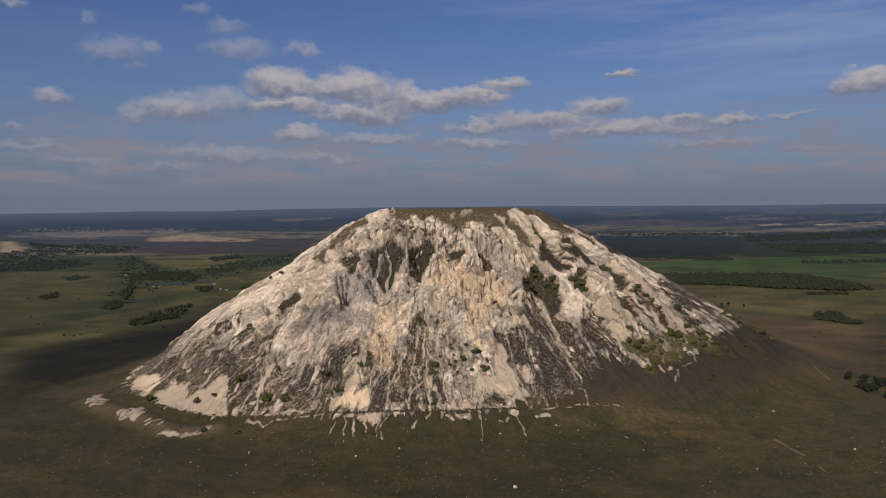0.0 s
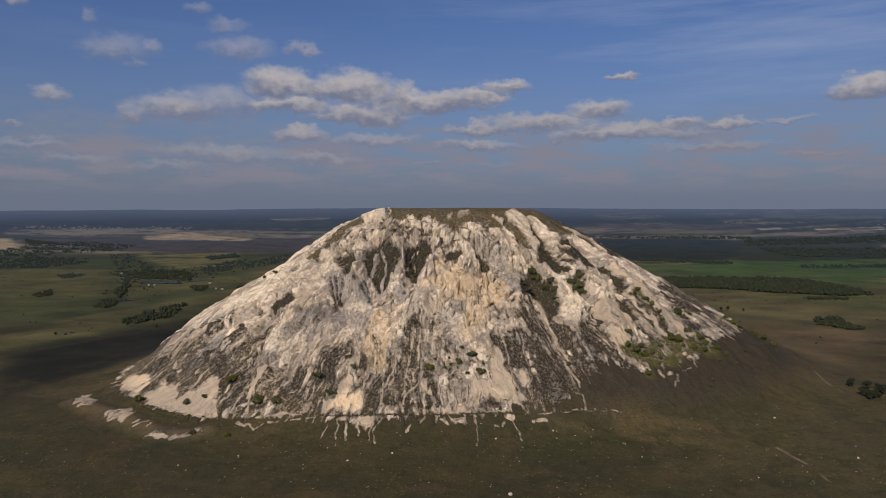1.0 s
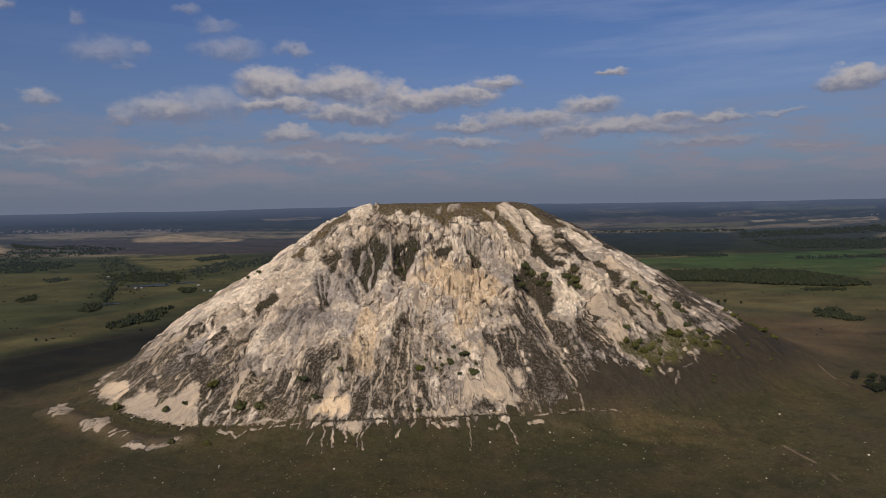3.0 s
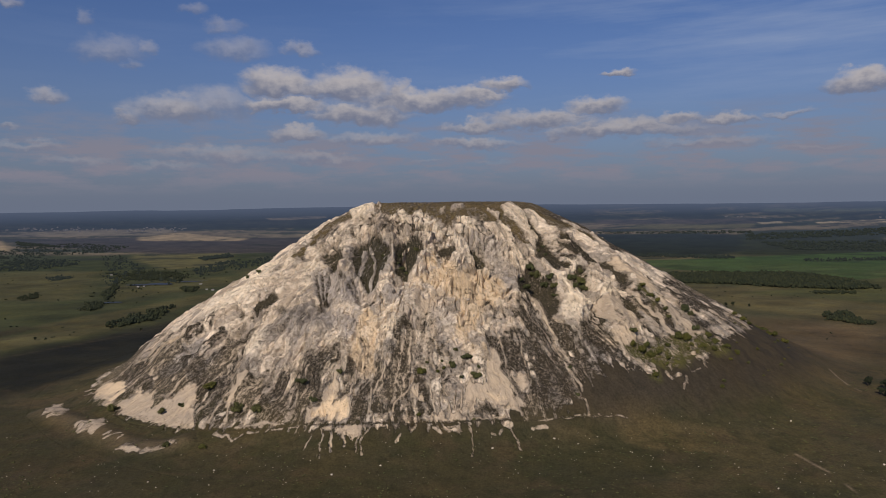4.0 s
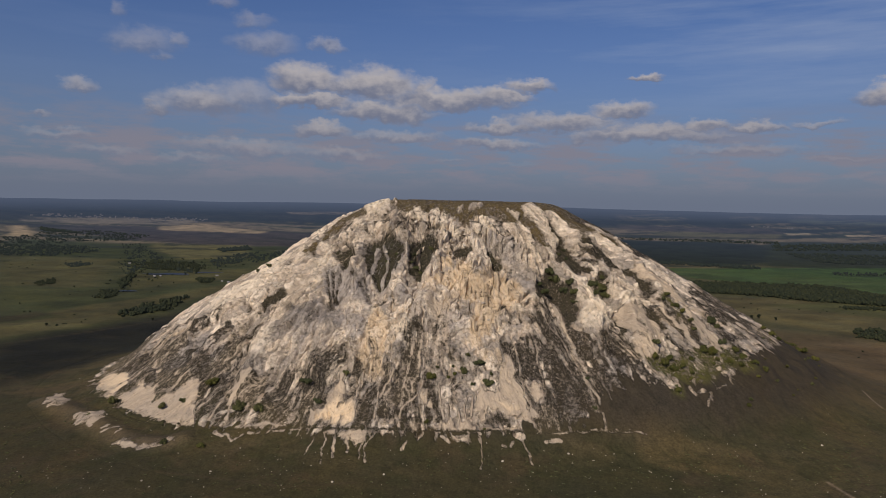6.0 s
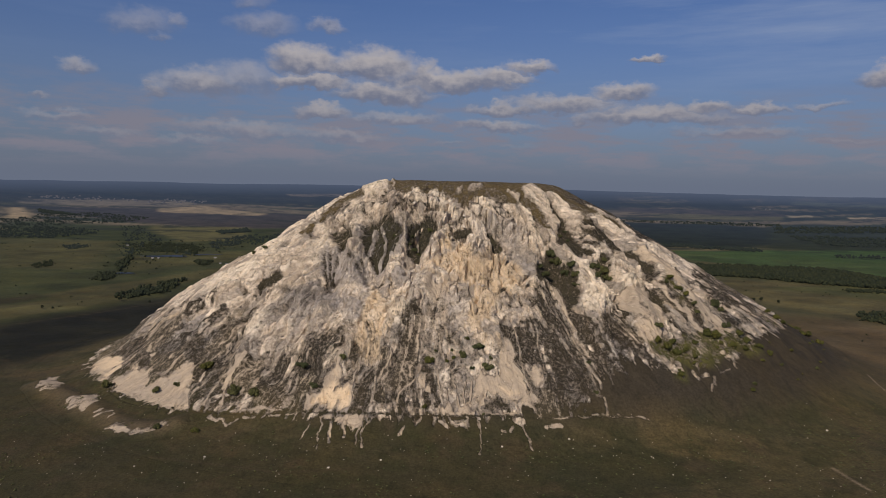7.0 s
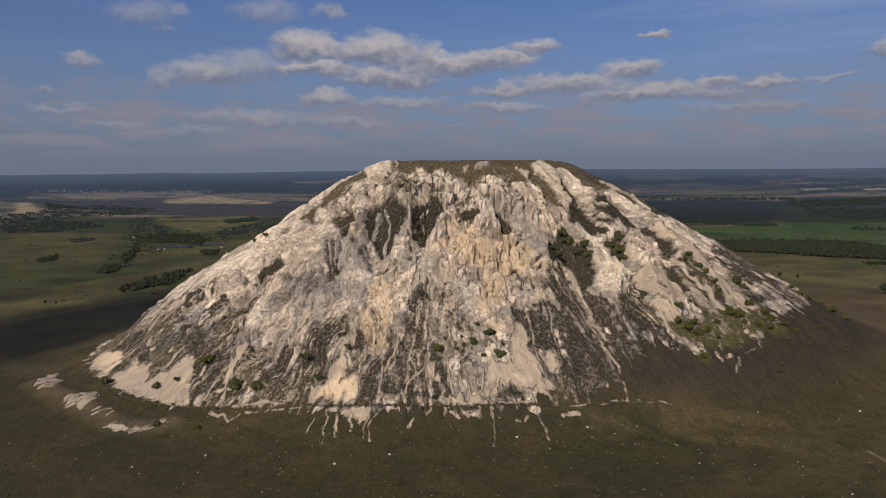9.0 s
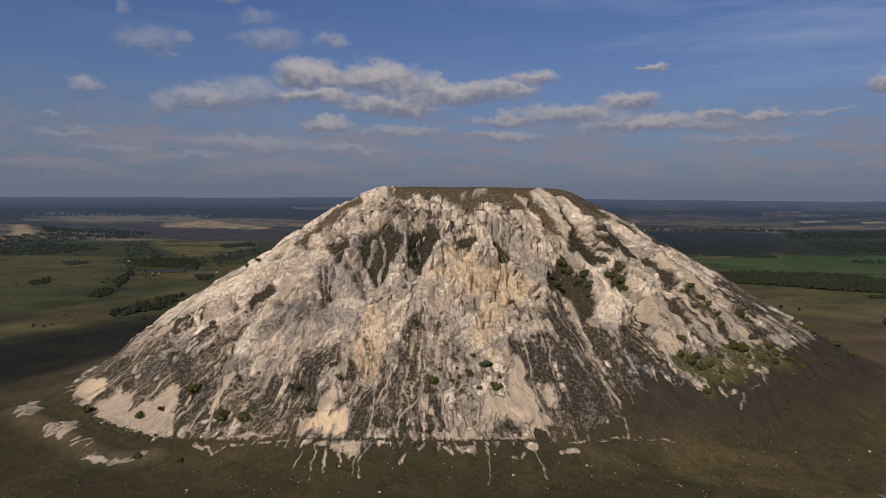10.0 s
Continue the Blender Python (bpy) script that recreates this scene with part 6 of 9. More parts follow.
area("turf", 1, (-152, 792), (-139, 808), (-122, 840), (-92, 837), (-87, 823), (-114, 823), (-135, 809), (-146, 786))
area("turf", 1, (-60, 825), (-58, 810), (-46, 805), (-37, 811), (-27, 802), (-13, 804), (-2, 794), (6, 789), (16, 784), (19, 773), (23, 789), (35, 791), (50, 794), (61, 791), (73, 794), (84, 792), (88, 786), (99, 775), (108, 778), (93, 796), (86, 803), (77, 810), (78, 827), (56, 849), (1, 818))
area("turf", 1, (97, 834), (121, 832), (143, 825), (163, 826), (185, 827), (194, 802), (198, 797), (190, 800), (175, 813), (160, 818), (149, 813), (142, 798), (136, 798), (124, 818), (109, 818))

area("crag", 1, (8, 796), (10, 803), (14, 805), (14, 795))
area("crag", 1, (20, 805), (24, 811), (35, 810), (34, 804), (27, 802), (21, 799))
streak("crag", 2.3, (62, 804), (72, 798))
area("crag", 1, (78, 817), (86, 822), (99, 815), (105, 813), (108, 797), (118, 791), (119, 788), (108, 778), (98, 788), (90, 799), (82, 806))
area("crag", 1, (99, 816), (109, 820), (118, 818), (127, 815), (134, 801), (140, 792), (135, 789), (128, 790), (126, 804), (120, 812), (110, 815))
streak("crag", 2.5, (148, 827), (165, 826), (179, 829), (190, 826), (202, 822))
area("crag", 1, (149, 813), (159, 822), (175, 813), (194, 800), (196, 791), (191, 790), (181, 796), (170, 812), (152, 802))
streak("crag", 3.3, (-71, 757), (-76, 748), (-76, 737))
streak("crag", 2.7, (-67, 761), (-63, 750), (-59, 734), (-65, 721))
streak("crag", 2.2, (-27, 762), (-30, 753), (-32, 749), (-30, 740))
area("crag", 1, (121, 698), (127, 708), (131, 724), (128, 736), (135, 740), (152, 751), (161, 739), (166, 717), (150, 696), (137, 687), (126, 691))
streak("crag", 6.6, (164, 741), (168, 739), (172, 735))
streak("crag", 4.7, (-119, 802), (-91, 786), (-81, 789))
streak("crag", 4.5, (-53, 768), (-35, 769), (-24, 771))
area("crag", 0.35, (-96, 835), (-83, 833), (-59, 826), (-59, 812), (-82, 814), (-90, 817))

area("gully_and_shade", 1, (96, 809), (103, 810), (116, 812), (124, 802), (127, 790), (134, 782), (136, 762), (134, 755), (126, 758), (117, 769), (117, 788), (105, 787), (97, 798))
streak("gully_and_shade", 4.7, (140, 794), (164, 798), (179, 795), (192, 789), (197, 783))
streak("gully_and_shade", 5.6, (157, 760), (159, 757))
streak("gully_and_shade", 2.8, (137, 761), (147, 762))
area("gully_and_shade", 1, (84, 720), (98, 747), (107, 755), (111, 746), (114, 735), (121, 737), (123, 726), (121, 718), (125, 710), (121, 698), (117, 695), (114, 703), (109, 720), (95, 714), (86, 714))
streak("gully_and_shade", 5.1, (-182, 738), (-173, 740), (-167, 744))
streak("gully_and_shade", 1.8, (-97, 616), (-96, 614))
streak("gully_and_shade", 1.8, (-93, 617), (-93, 614))
streak("gully_and_shade", 1.4, (-103, 616), (-102, 614))
streak("gully_and_shade", 4.4, (196, 737), (207, 729), (210, 723))
streak("gully_and_shade", 3.5, (191, 790), (199, 780), (205, 767))
streak("gully_and_shade", 3.8, (9, 747), (21, 750))
area("gully_and_shade", 1, (137, 791), (146, 788), (165, 794), (181, 793), (195, 785), (199, 780), (192, 786), (172, 782), (152, 780), (142, 785))
streak("gully_and_shade", 3.7, (154, 718), (165, 716), (168, 703))
streak("gully_and_shade", 3.5, (195, 787), (201, 774), (206, 764))
streak("gully_and_shade", 5.2, (121, 791), (130, 782), (133, 758))

area("heath", 0.8, (138, 786), (147, 785), (152, 768), (143, 764), (136, 762))
streak("heath", 5.9, (-231, 753), (-252, 747), (-264, 742), (-271, 737), (-289, 737))
streak("heath", 8.5, (-284, 734), (-304, 736), (-312, 732))
streak("heath", 7.3, (-219, 724), (-233, 710), (-240, 700), (-252, 696))
streak("heath", 9.0, (-249, 695), (-268, 696), (-272, 683))
area("heath", 1, (-202, 691), (-189, 681), (-176, 661), (-168, 662), (-165, 654), (-175, 647), (-185, 646), (-196, 636), (-204, 628), (-217, 647), (-218, 662), (-221, 675), (-214, 684))
streak("heath", 3.9, (-271, 688), (-267, 670))
area("heath", 0.8, (-311, 732), (-290, 726), (-280, 706), (-293, 706), (-295, 698))
area("heath", 0.72, (-204, 626), (-211, 650), (-197, 654), (-176, 661), (-165, 652), (-154, 654), (-137, 646), (-125, 635), (-104, 627), (-108, 612), (-129, 613), (-161, 617))
streak("heath", 2.3, (-87, 618), (-84, 627))
streak("heath", 2.3, (-79, 617), (-77, 623))
area("heath", 0.9, (-72, 608), (-71, 621), (-67, 632), (-60, 637), (-46, 638), (-39, 648), (-33, 644), (-26, 652), (-20, 645), (-21, 626), (-28, 615), (-38, 605), (-43, 608), (-54, 607))
area("heath", 0.8, (-39, 605), (-31, 615), (-25, 622), (-21, 637), (-14, 641), (-9, 633), (0, 621), (5, 608), (1, 605), (-13, 602))
area("heath", 0.3, (-46, 651), (-33, 657), (-6, 655), (18, 653), (32, 649), (50, 639), (36, 629), (24, 624), (5, 621), (-21, 635), (-41, 638))
area("heath", 0.95, (47, 677), (54, 665), (76, 676), (93, 673), (106, 674), (121, 670), (128, 657), (135, 613), (87, 606), (80, 619), (88, 634), (72, 640), (63, 635), (57, 648), (48, 658))
area("heath", 0.8, (84, 708), (98, 709), (105, 697), (109, 679), (92, 674), (83, 693))
area("heath", 1, (121, 695), (126, 691), (137, 687), (153, 698), (163, 694), (173, 685), (180, 674), (187, 660), (201, 645), (210, 643), (158, 616), (135, 613), (131, 639), (128, 657), (124, 670))
streak("heath", 5.6, (206, 758), (213, 739), (224, 727), (233, 709), (236, 694))
streak("heath", 3.9, (220, 740), (234, 730), (246, 720))
area("heath", 1, (260, 811), (295, 828), (313, 815), (336, 799), (320, 774), (296, 773), (275, 765), (272, 787), (254, 784))
streak("heath", 4.8, (267, 762), (274, 755))
streak("heath", 4.5, (236, 735), (243, 732))
streak("heath", 3.5, (276, 749), (283, 742))
area("heath", 0.9, (-295, 698), (-291, 717), (-273, 722), (-258, 729), (-225, 722), (-219, 724), (-224, 702), (-239, 697), (-253, 692), (-271, 693), (-268, 672), (-277, 679))
area("heath", 0.7, (-304, 748), (-272, 738), (-262, 741), (-259, 734), (-273, 724), (-290, 719), (-305, 727))
area("heath", 0.35, (-168, 662), (-151, 663), (-128, 651), (-107, 642), (-95, 629), (-104, 625), (-124, 633), (-153, 653))
area("heath", 0.85, (-167, 620), (-168, 637), (-149, 640), (-130, 636), (-108, 624), (-111, 613), (-129, 614))
area("heath", 0.8, (259, 790), (276, 781), (297, 775), (286, 760), (264, 765), (251, 770))
streak("heath", 3.4, (215, 749), (225, 737), (237, 726))
streak("heath", 4.4, (209, 724), (214, 709), (223, 697))

area("hollow", 1, (145, 754), (154, 758), (161, 748), (164, 739), (160, 729), (158, 742), (152, 749))
area("hollow", 1, (-129, 795), (-118, 790), (-118, 783), (-118, 775), (-121, 777))
area("hollow", 1, (-115, 789), (-107, 786), (-102, 771), (-109, 769), (-109, 753), (-118, 780))
area("hollow", 1, (-87, 754), (-88, 777), (-82, 780), (-75, 781), (-65, 784), (-54, 767), (-47, 759), (-46, 752), (-49, 741), (-51, 733), (-57, 728), (-65, 720), (-69, 720), (-73, 727), (-77, 736), (-81, 737), (-82, 745))
area("hollow", 1, (-40, 752), (-30, 766), (-24, 769), (-15, 765), (-10, 753), (-13, 750), (-16, 739), (-22, 738), (-26, 731), (-27, 727), (-32, 725), (-37, 727), (-39, 735), (-39, 746))
streak("hollow", 5.0, (44, 758), (49, 750), (54, 746))

area("grey", 1, (-131, 762), (-126, 768), (-115, 768), (-94, 740), (-84, 735), (-75, 722), (-71, 709), (-71, 694), (-82, 699), (-100, 719), (-108, 720), (-115, 714), (-120, 723), (-126, 742))
area("grey", 1, (-91, 778), (-46, 765), (-42, 730), (-55, 719), (-66, 711), (-75, 721), (-82, 731))
area("grey", 0.8, (-150, 712), (-125, 717), (-101, 704), (-71, 691), (-66, 683), (-75, 672), (-83, 668), (-96, 681), (-109, 687), (-126, 682), (-134, 671), (-143, 681))
area("grey", 0.6, (-49, 712), (-29, 720), (-17, 702), (-25, 687), (-42, 699))
area("grey", 1, (-254, 740), (-240, 740), (-228, 713), (-240, 704), (-264, 709), (-273, 706), (-281, 717), (-269, 728))
area("grey", 0.7, (-219, 709), (-204, 697), (-215, 687), (-225, 679), (-235, 680), (-228, 695))
area("grey", 0.7, (130, 679), (141, 682), (164, 677), (167, 657), (156, 645), (140, 655))
area("grey", 0.7, (47, 778), (73, 767), (70, 738), (52, 752), (36, 766))
area("grey", 0.6, (33, 695), (44, 704), (45, 682), (37, 663), (32, 672))
area("grey", 0.6, (-2, 689), (18, 690), (23, 661), (4, 661))
area("grey", 0.6, (57, 741), (73, 713), (79, 709), (84, 715), (71, 737))

area("turf", 1, (-152, 792), (-139, 808), (-122, 840), (-92, 835), (-87, 823), (-114, 823), (-135, 809), (-146, 786))
area("turf", 1, (-60, 825), (-58, 810), (-46, 805), (-37, 811), (-27, 802), (-13, 805), (-2, 794), (6, 789), (16, 784), (19, 773), (23, 789), (35, 791), (50, 795), (61, 791), (73, 794), (84, 792), (88, 786), (99, 775), (108, 778), (93, 796), (86, 803), (77, 810), (79, 830), (56, 848), (1, 825))
area("turf", 1, (97, 835), (121, 832), (143, 825), (163, 825), (185, 827), (194, 802), (199, 799), (190, 800), (175, 813), (160, 818), (149, 813), (142, 798), (136, 798), (124, 818), (109, 818))

area("crag", 1, (8, 796), (10, 803), (14, 806), (14, 795))
area("crag", 1, (20, 805), (24, 812), (35, 810), (34, 804), (27, 802), (21, 799))
streak("crag", 2.3, (62, 804), (72, 798))
area("crag", 1, (78, 817), (86, 822), (99, 815), (105, 813), (108, 797), (118, 791), (119, 788), (108, 778), (98, 788), (90, 799), (82, 806))
area("crag", 1, (99, 816), (109, 820), (118, 818), (127, 815), (134, 801), (140, 792), (135, 789), (128, 790), (126, 804), (120, 812), (110, 815))
streak("crag", 2.5, (148, 827), (165, 826), (179, 829), (190, 826), (202, 822))
area("crag", 1, (149, 813), (159, 822), (175, 813), (194, 800), (196, 791), (191, 790), (181, 796), (170, 812), (152, 802))
streak("crag", 3.3, (-71, 757), (-76, 748), (-76, 737))
streak("crag", 2.7, (-67, 761), (-63, 750), (-59, 734), (-65, 721))
streak("crag", 2.2, (-27, 762), (-30, 753), (-32, 749), (-30, 740))
area("crag", 1, (121, 698), (127, 708), (131, 724), (128, 736), (135, 740), (152, 751), (161, 739), (166, 717), (150, 696), (137, 687), (126, 691))
streak("crag", 6.6, (164, 741), (168, 739), (172, 735))
streak("crag", 4.7, (-119, 803), (-91, 786), (-81, 789))
streak("crag", 4.5, (-53, 768), (-35, 769), (-24, 771))
area("crag", 0.35, (-96, 835), (-83, 833), (-59, 826), (-61, 816), (-82, 814), (-90, 817))

area("gully_and_shade", 1, (96, 809), (103, 810), (116, 812), (124, 802), (127, 790), (134, 782), (136, 762), (134, 755), (126, 758), (117, 769), (117, 788), (105, 787), (97, 798))
streak("gully_and_shade", 4.7, (140, 794), (164, 798), (180, 796), (192, 789), (197, 783))
streak("gully_and_shade", 5.6, (157, 760), (159, 757))
streak("gully_and_shade", 2.8, (137, 761), (147, 762))
area("gully_and_shade", 1, (84, 720), (98, 747), (107, 754), (111, 746), (114, 735), (121, 736), (123, 726), (121, 718), (125, 710), (121, 698), (117, 695), (114, 703), (109, 720), (95, 714), (86, 714))
streak("gully_and_shade", 2.8, (-178, 726), (-173, 740), (-166, 744))
streak("gully_and_shade", 1.8, (-97, 616), (-96, 614))
streak("gully_and_shade", 1.8, (-93, 617), (-93, 614))
streak("gully_and_shade", 1.4, (-103, 616), (-102, 614))
streak("gully_and_shade", 4.4, (196, 737), (207, 729), (210, 723))
streak("gully_and_shade", 3.5, (191, 790), (199, 780), (205, 767))
streak("gully_and_shade", 3.8, (9, 747), (21, 750))
area("gully_and_shade", 1, (137, 791), (146, 788), (165, 794), (182, 795), (195, 785), (199, 780), (192, 786), (172, 782), (152, 780), (142, 785))
streak("gully_and_shade", 3.7, (155, 719), (165, 716), (169, 703))
streak("gully_and_shade", 3.5, (195, 787), (201, 774), (206, 764))
streak("gully_and_shade", 5.2, (121, 791), (130, 782), (133, 758))

area("heath", 0.8, (138, 786), (147, 785), (152, 768), (143, 764), (136, 762))
streak("heath", 5.9, (-231, 753), (-252, 747), (-264, 742), (-271, 737), (-289, 737))
streak("heath", 8.5, (-284, 734), (-304, 736), (-312, 732))
streak("heath", 7.3, (-219, 724), (-233, 710), (-240, 700), (-252, 696))
streak("heath", 9.0, (-249, 695), (-268, 696), (-272, 683))
area("heath", 1, (-202, 691), (-188, 680), (-176, 661), (-168, 662), (-165, 654), (-175, 647), (-185, 646), (-196, 636), (-204, 628), (-217, 647), (-218, 662), (-221, 675), (-214, 684))
streak("heath", 3.9, (-271, 688), (-267, 670))
area("heath", 0.8, (-311, 732), (-290, 726), (-280, 706), (-293, 706), (-295, 698))
area("heath", 0.72, (-204, 626), (-211, 650), (-197, 654), (-176, 661), (-165, 652), (-154, 654), (-137, 646), (-125, 635), (-104, 627), (-108, 612), (-129, 613), (-161, 617))
streak("heath", 2.3, (-87, 618), (-84, 627))
streak("heath", 2.3, (-79, 617), (-77, 623))
area("heath", 0.9, (-72, 608), (-71, 621), (-67, 632), (-60, 637), (-46, 638), (-39, 648), (-33, 644), (-26, 652), (-20, 645), (-21, 626), (-28, 615), (-38, 605), (-43, 608), (-54, 607))
area("heath", 0.8, (-39, 605), (-31, 615), (-25, 622), (-21, 637), (-14, 641), (-9, 633), (0, 621), (5, 608), (1, 605), (-13, 602))
area("heath", 0.3, (-46, 651), (-33, 657), (-6, 655), (18, 653), (32, 649), (50, 639), (36, 629), (24, 624), (5, 621), (-21, 635), (-41, 638))
area("heath", 0.95, (47, 677), (54, 665), (76, 676), (93, 673), (106, 674), (121, 670), (128, 657), (135, 613), (87, 606), (80, 619), (88, 634), (72, 640), (63, 635), (57, 648), (48, 658))
area("heath", 0.8, (84, 708), (98, 709), (105, 697), (109, 679), (92, 674), (83, 693))
area("heath", 1, (121, 695), (126, 691), (137, 687), (153, 698), (163, 694), (173, 685), (180, 674), (187, 660), (201, 645), (210, 643), (158, 616), (135, 613), (131, 639), (128, 657), (124, 670))
streak("heath", 5.6, (206, 758), (213, 739), (224, 727), (233, 709), (236, 694))
streak("heath", 3.9, (220, 740), (234, 730), (246, 720))
area("heath", 1, (260, 811), (295, 828), (313, 815), (336, 799), (320, 774), (296, 773), (275, 765), (272, 787), (254, 784))
streak("heath", 4.8, (267, 762), (274, 755))
streak("heath", 4.5, (236, 735), (243, 732))
streak("heath", 3.5, (276, 749), (283, 742))
area("heath", 0.9, (-295, 698), (-291, 717), (-273, 722), (-258, 729), (-225, 722), (-219, 724), (-224, 702), (-239, 697), (-253, 692), (-271, 693), (-268, 672), (-277, 679))
area("heath", 0.7, (-304, 748), (-272, 738), (-262, 741), (-259, 734), (-273, 724), (-290, 719), (-305, 727))
area("heath", 0.35, (-168, 662), (-151, 663), (-128, 651), (-107, 642), (-95, 629), (-104, 625), (-124, 633), (-153, 653))
area("heath", 0.85, (-167, 620), (-168, 637), (-149, 640), (-130, 636), (-108, 624), (-111, 613), (-129, 614))
area("heath", 0.8, (259, 790), (276, 781), (297, 775), (286, 760), (264, 765), (251, 770))
streak("heath", 3.4, (215, 749), (225, 737), (237, 726))
streak("heath", 4.4, (209, 724), (214, 709), (223, 697))

area("hollow", 1, (145, 754), (154, 758), (161, 748), (164, 739), (161, 730), (158, 742), (152, 749))
area("hollow", 1, (-129, 795), (-118, 790), (-118, 783), (-118, 775), (-121, 777))
area("hollow", 1, (-115, 789), (-108, 787), (-102, 771), (-109, 769), (-109, 753), (-118, 780))
area("hollow", 1, (-87, 754), (-88, 777), (-82, 780), (-75, 781), (-65, 784), (-54, 767), (-47, 759), (-46, 752), (-49, 741), (-51, 733), (-57, 728), (-65, 720), (-69, 720), (-73, 727), (-77, 736), (-81, 737), (-82, 745))
area("hollow", 1, (-40, 752), (-30, 766), (-24, 769), (-15, 765), (-10, 753), (-13, 750), (-16, 739), (-22, 738), (-26, 731), (-27, 727), (-32, 725), (-37, 727), (-39, 735), (-39, 746))
streak("hollow", 5.0, (44, 758), (49, 750), (54, 746))

area("grey", 1, (-131, 762), (-126, 768), (-115, 767), (-94, 740), (-84, 735), (-75, 722), (-71, 709), (-71, 694), (-82, 699), (-100, 719), (-108, 720), (-115, 714), (-120, 723), (-126, 742))
area("grey", 1, (-91, 778), (-46, 765), (-42, 730), (-55, 719), (-66, 711), (-75, 721), (-82, 731))
area("grey", 0.8, (-150, 712), (-125, 717), (-101, 704), (-71, 691), (-66, 683), (-75, 672), (-83, 668), (-96, 681), (-109, 687), (-126, 682), (-134, 671), (-143, 681))
area("grey", 0.6, (-49, 712), (-29, 720), (-17, 702), (-25, 687), (-42, 699))
area("grey", 1, (-254, 740), (-240, 740), (-228, 713), (-240, 704), (-264, 709), (-273, 706), (-281, 717), (-269, 728))
area("grey", 0.7, (-219, 709), (-204, 697), (-215, 687), (-225, 679), (-235, 680), (-228, 695))
area("grey", 0.7, (130, 679), (141, 682), (164, 677), (167, 657), (156, 645), (140, 655))
area("grey", 0.7, (47, 778), (73, 767), (70, 738), (52, 752), (36, 766))
area("grey", 0.6, (33, 695), (44, 704), (45, 682), (37, 663), (32, 672))
area("grey", 0.6, (-2, 689), (18, 690), (23, 661), (4, 661))
area("grey", 0.6, (57, 741), (73, 713), (79, 709), (84, 715), (71, 737))
# more grey over the dell, darkening its shaded wall by colour
area("grey", 1, (-130, 762), (-114, 762), (-84, 732), (-73, 709), (-83, 701), (-107, 722), (-116, 714))

area("turf", 1, (-152, 792), (-139, 808), (-122, 840), (-92, 837), (-87, 823), (-114, 823), (-135, 809), (-146, 786))
area("turf", 1, (-61, 830), (-58, 810), (-46, 805), (-37, 811), (-27, 802), (-14, 804), (-2, 794), (6, 789), (16, 784), (19, 773), (23, 789), (35, 791), (50, 795), (61, 791), (73, 794), (84, 792), (88, 786), (99, 775), (108, 778), (93, 796), (86, 803), (77, 810), (79, 830), (56, 848), (1, 825))
area("turf", 1, (97, 835), (121, 832), (143, 825), (163, 825), (185, 827), (194, 802), (199, 799), (190, 800), (175, 813), (160, 818), (149, 813), (142, 798), (136, 798), (124, 818), (109, 818))

area("crag", 1, (8, 796), (10, 803), (14, 806), (14, 795))
area("crag", 1, (20, 805), (24, 811), (35, 810), (34, 804), (27, 802), (21, 799))
streak("crag", 2.3, (62, 804), (72, 798))
area("crag", 1, (78, 818), (86, 822), (100, 815), (105, 813), (108, 797), (118, 791), (119, 788), (108, 778), (98, 788), (90, 799), (82, 806))
area("crag", 1, (99, 816), (109, 820), (118, 818), (127, 815), (134, 801), (140, 792), (135, 789), (128, 790), (126, 804), (120, 812), (110, 815))
streak("crag", 2.5, (148, 827), (165, 826), (179, 829), (190, 826), (202, 822))
area("crag", 1, (149, 813), (159, 822), (175, 813), (194, 800), (196, 791), (191, 790), (182, 797), (170, 812), (152, 802))
streak("crag", 3.3, (-71, 757), (-76, 748), (-76, 737))
streak("crag", 2.7, (-67, 761), (-63, 750), (-59, 734), (-65, 721))
streak("crag", 2.2, (-27, 762), (-30, 753), (-32, 749), (-30, 740))
area("crag", 1, (121, 698), (127, 708), (131, 724), (128, 736), (135, 740), (152, 751), (161, 739), (166, 717), (150, 696), (137, 687), (126, 691))
streak("crag", 6.6, (164, 741), (168, 739), (172, 735))
streak("crag", 4.7, (-119, 802), (-91, 786), (-81, 789))
streak("crag", 4.5, (-53, 768), (-35, 769), (-24, 771))
area("crag", 0.35, (-96, 835), (-83, 833), (-60, 830), (-59, 812), (-82, 814), (-90, 817))

area("gully_and_shade", 1, (96, 809), (103, 810), (116, 812), (124, 802), (127, 790), (134, 782), (136, 762), (134, 755), (126, 758), (117, 769), (117, 788), (105, 787), (97, 798))
streak("gully_and_shade", 4.7, (140, 794), (164, 798), (180, 797), (192, 789), (197, 783))
streak("gully_and_shade", 5.6, (157, 760), (159, 757))
streak("gully_and_shade", 2.8, (137, 761), (147, 762))
area("gully_and_shade", 1, (84, 720), (98, 747), (107, 754), (111, 746), (114, 735), (121, 736), (123, 726), (121, 718), (125, 710), (121, 698), (117, 695), (114, 703), (109, 720), (95, 714), (86, 714))
streak("gully_and_shade", 2.8, (-183, 734), (-173, 740), (-166, 744))
streak("gully_and_shade", 1.8, (-97, 616), (-96, 614))
streak("gully_and_shade", 1.8, (-93, 617), (-93, 614))
streak("gully_and_shade", 1.4, (-103, 616), (-102, 614))
streak("gully_and_shade", 4.4, (196, 737), (207, 729), (210, 723))
streak("gully_and_shade", 3.5, (191, 790), (199, 780), (205, 767))
streak("gully_and_shade", 3.8, (9, 747), (21, 750))
area("gully_and_shade", 1, (137, 791), (146, 788), (165, 794), (182, 795), (195, 785), (199, 780), (192, 786), (172, 782), (152, 780), (142, 785))
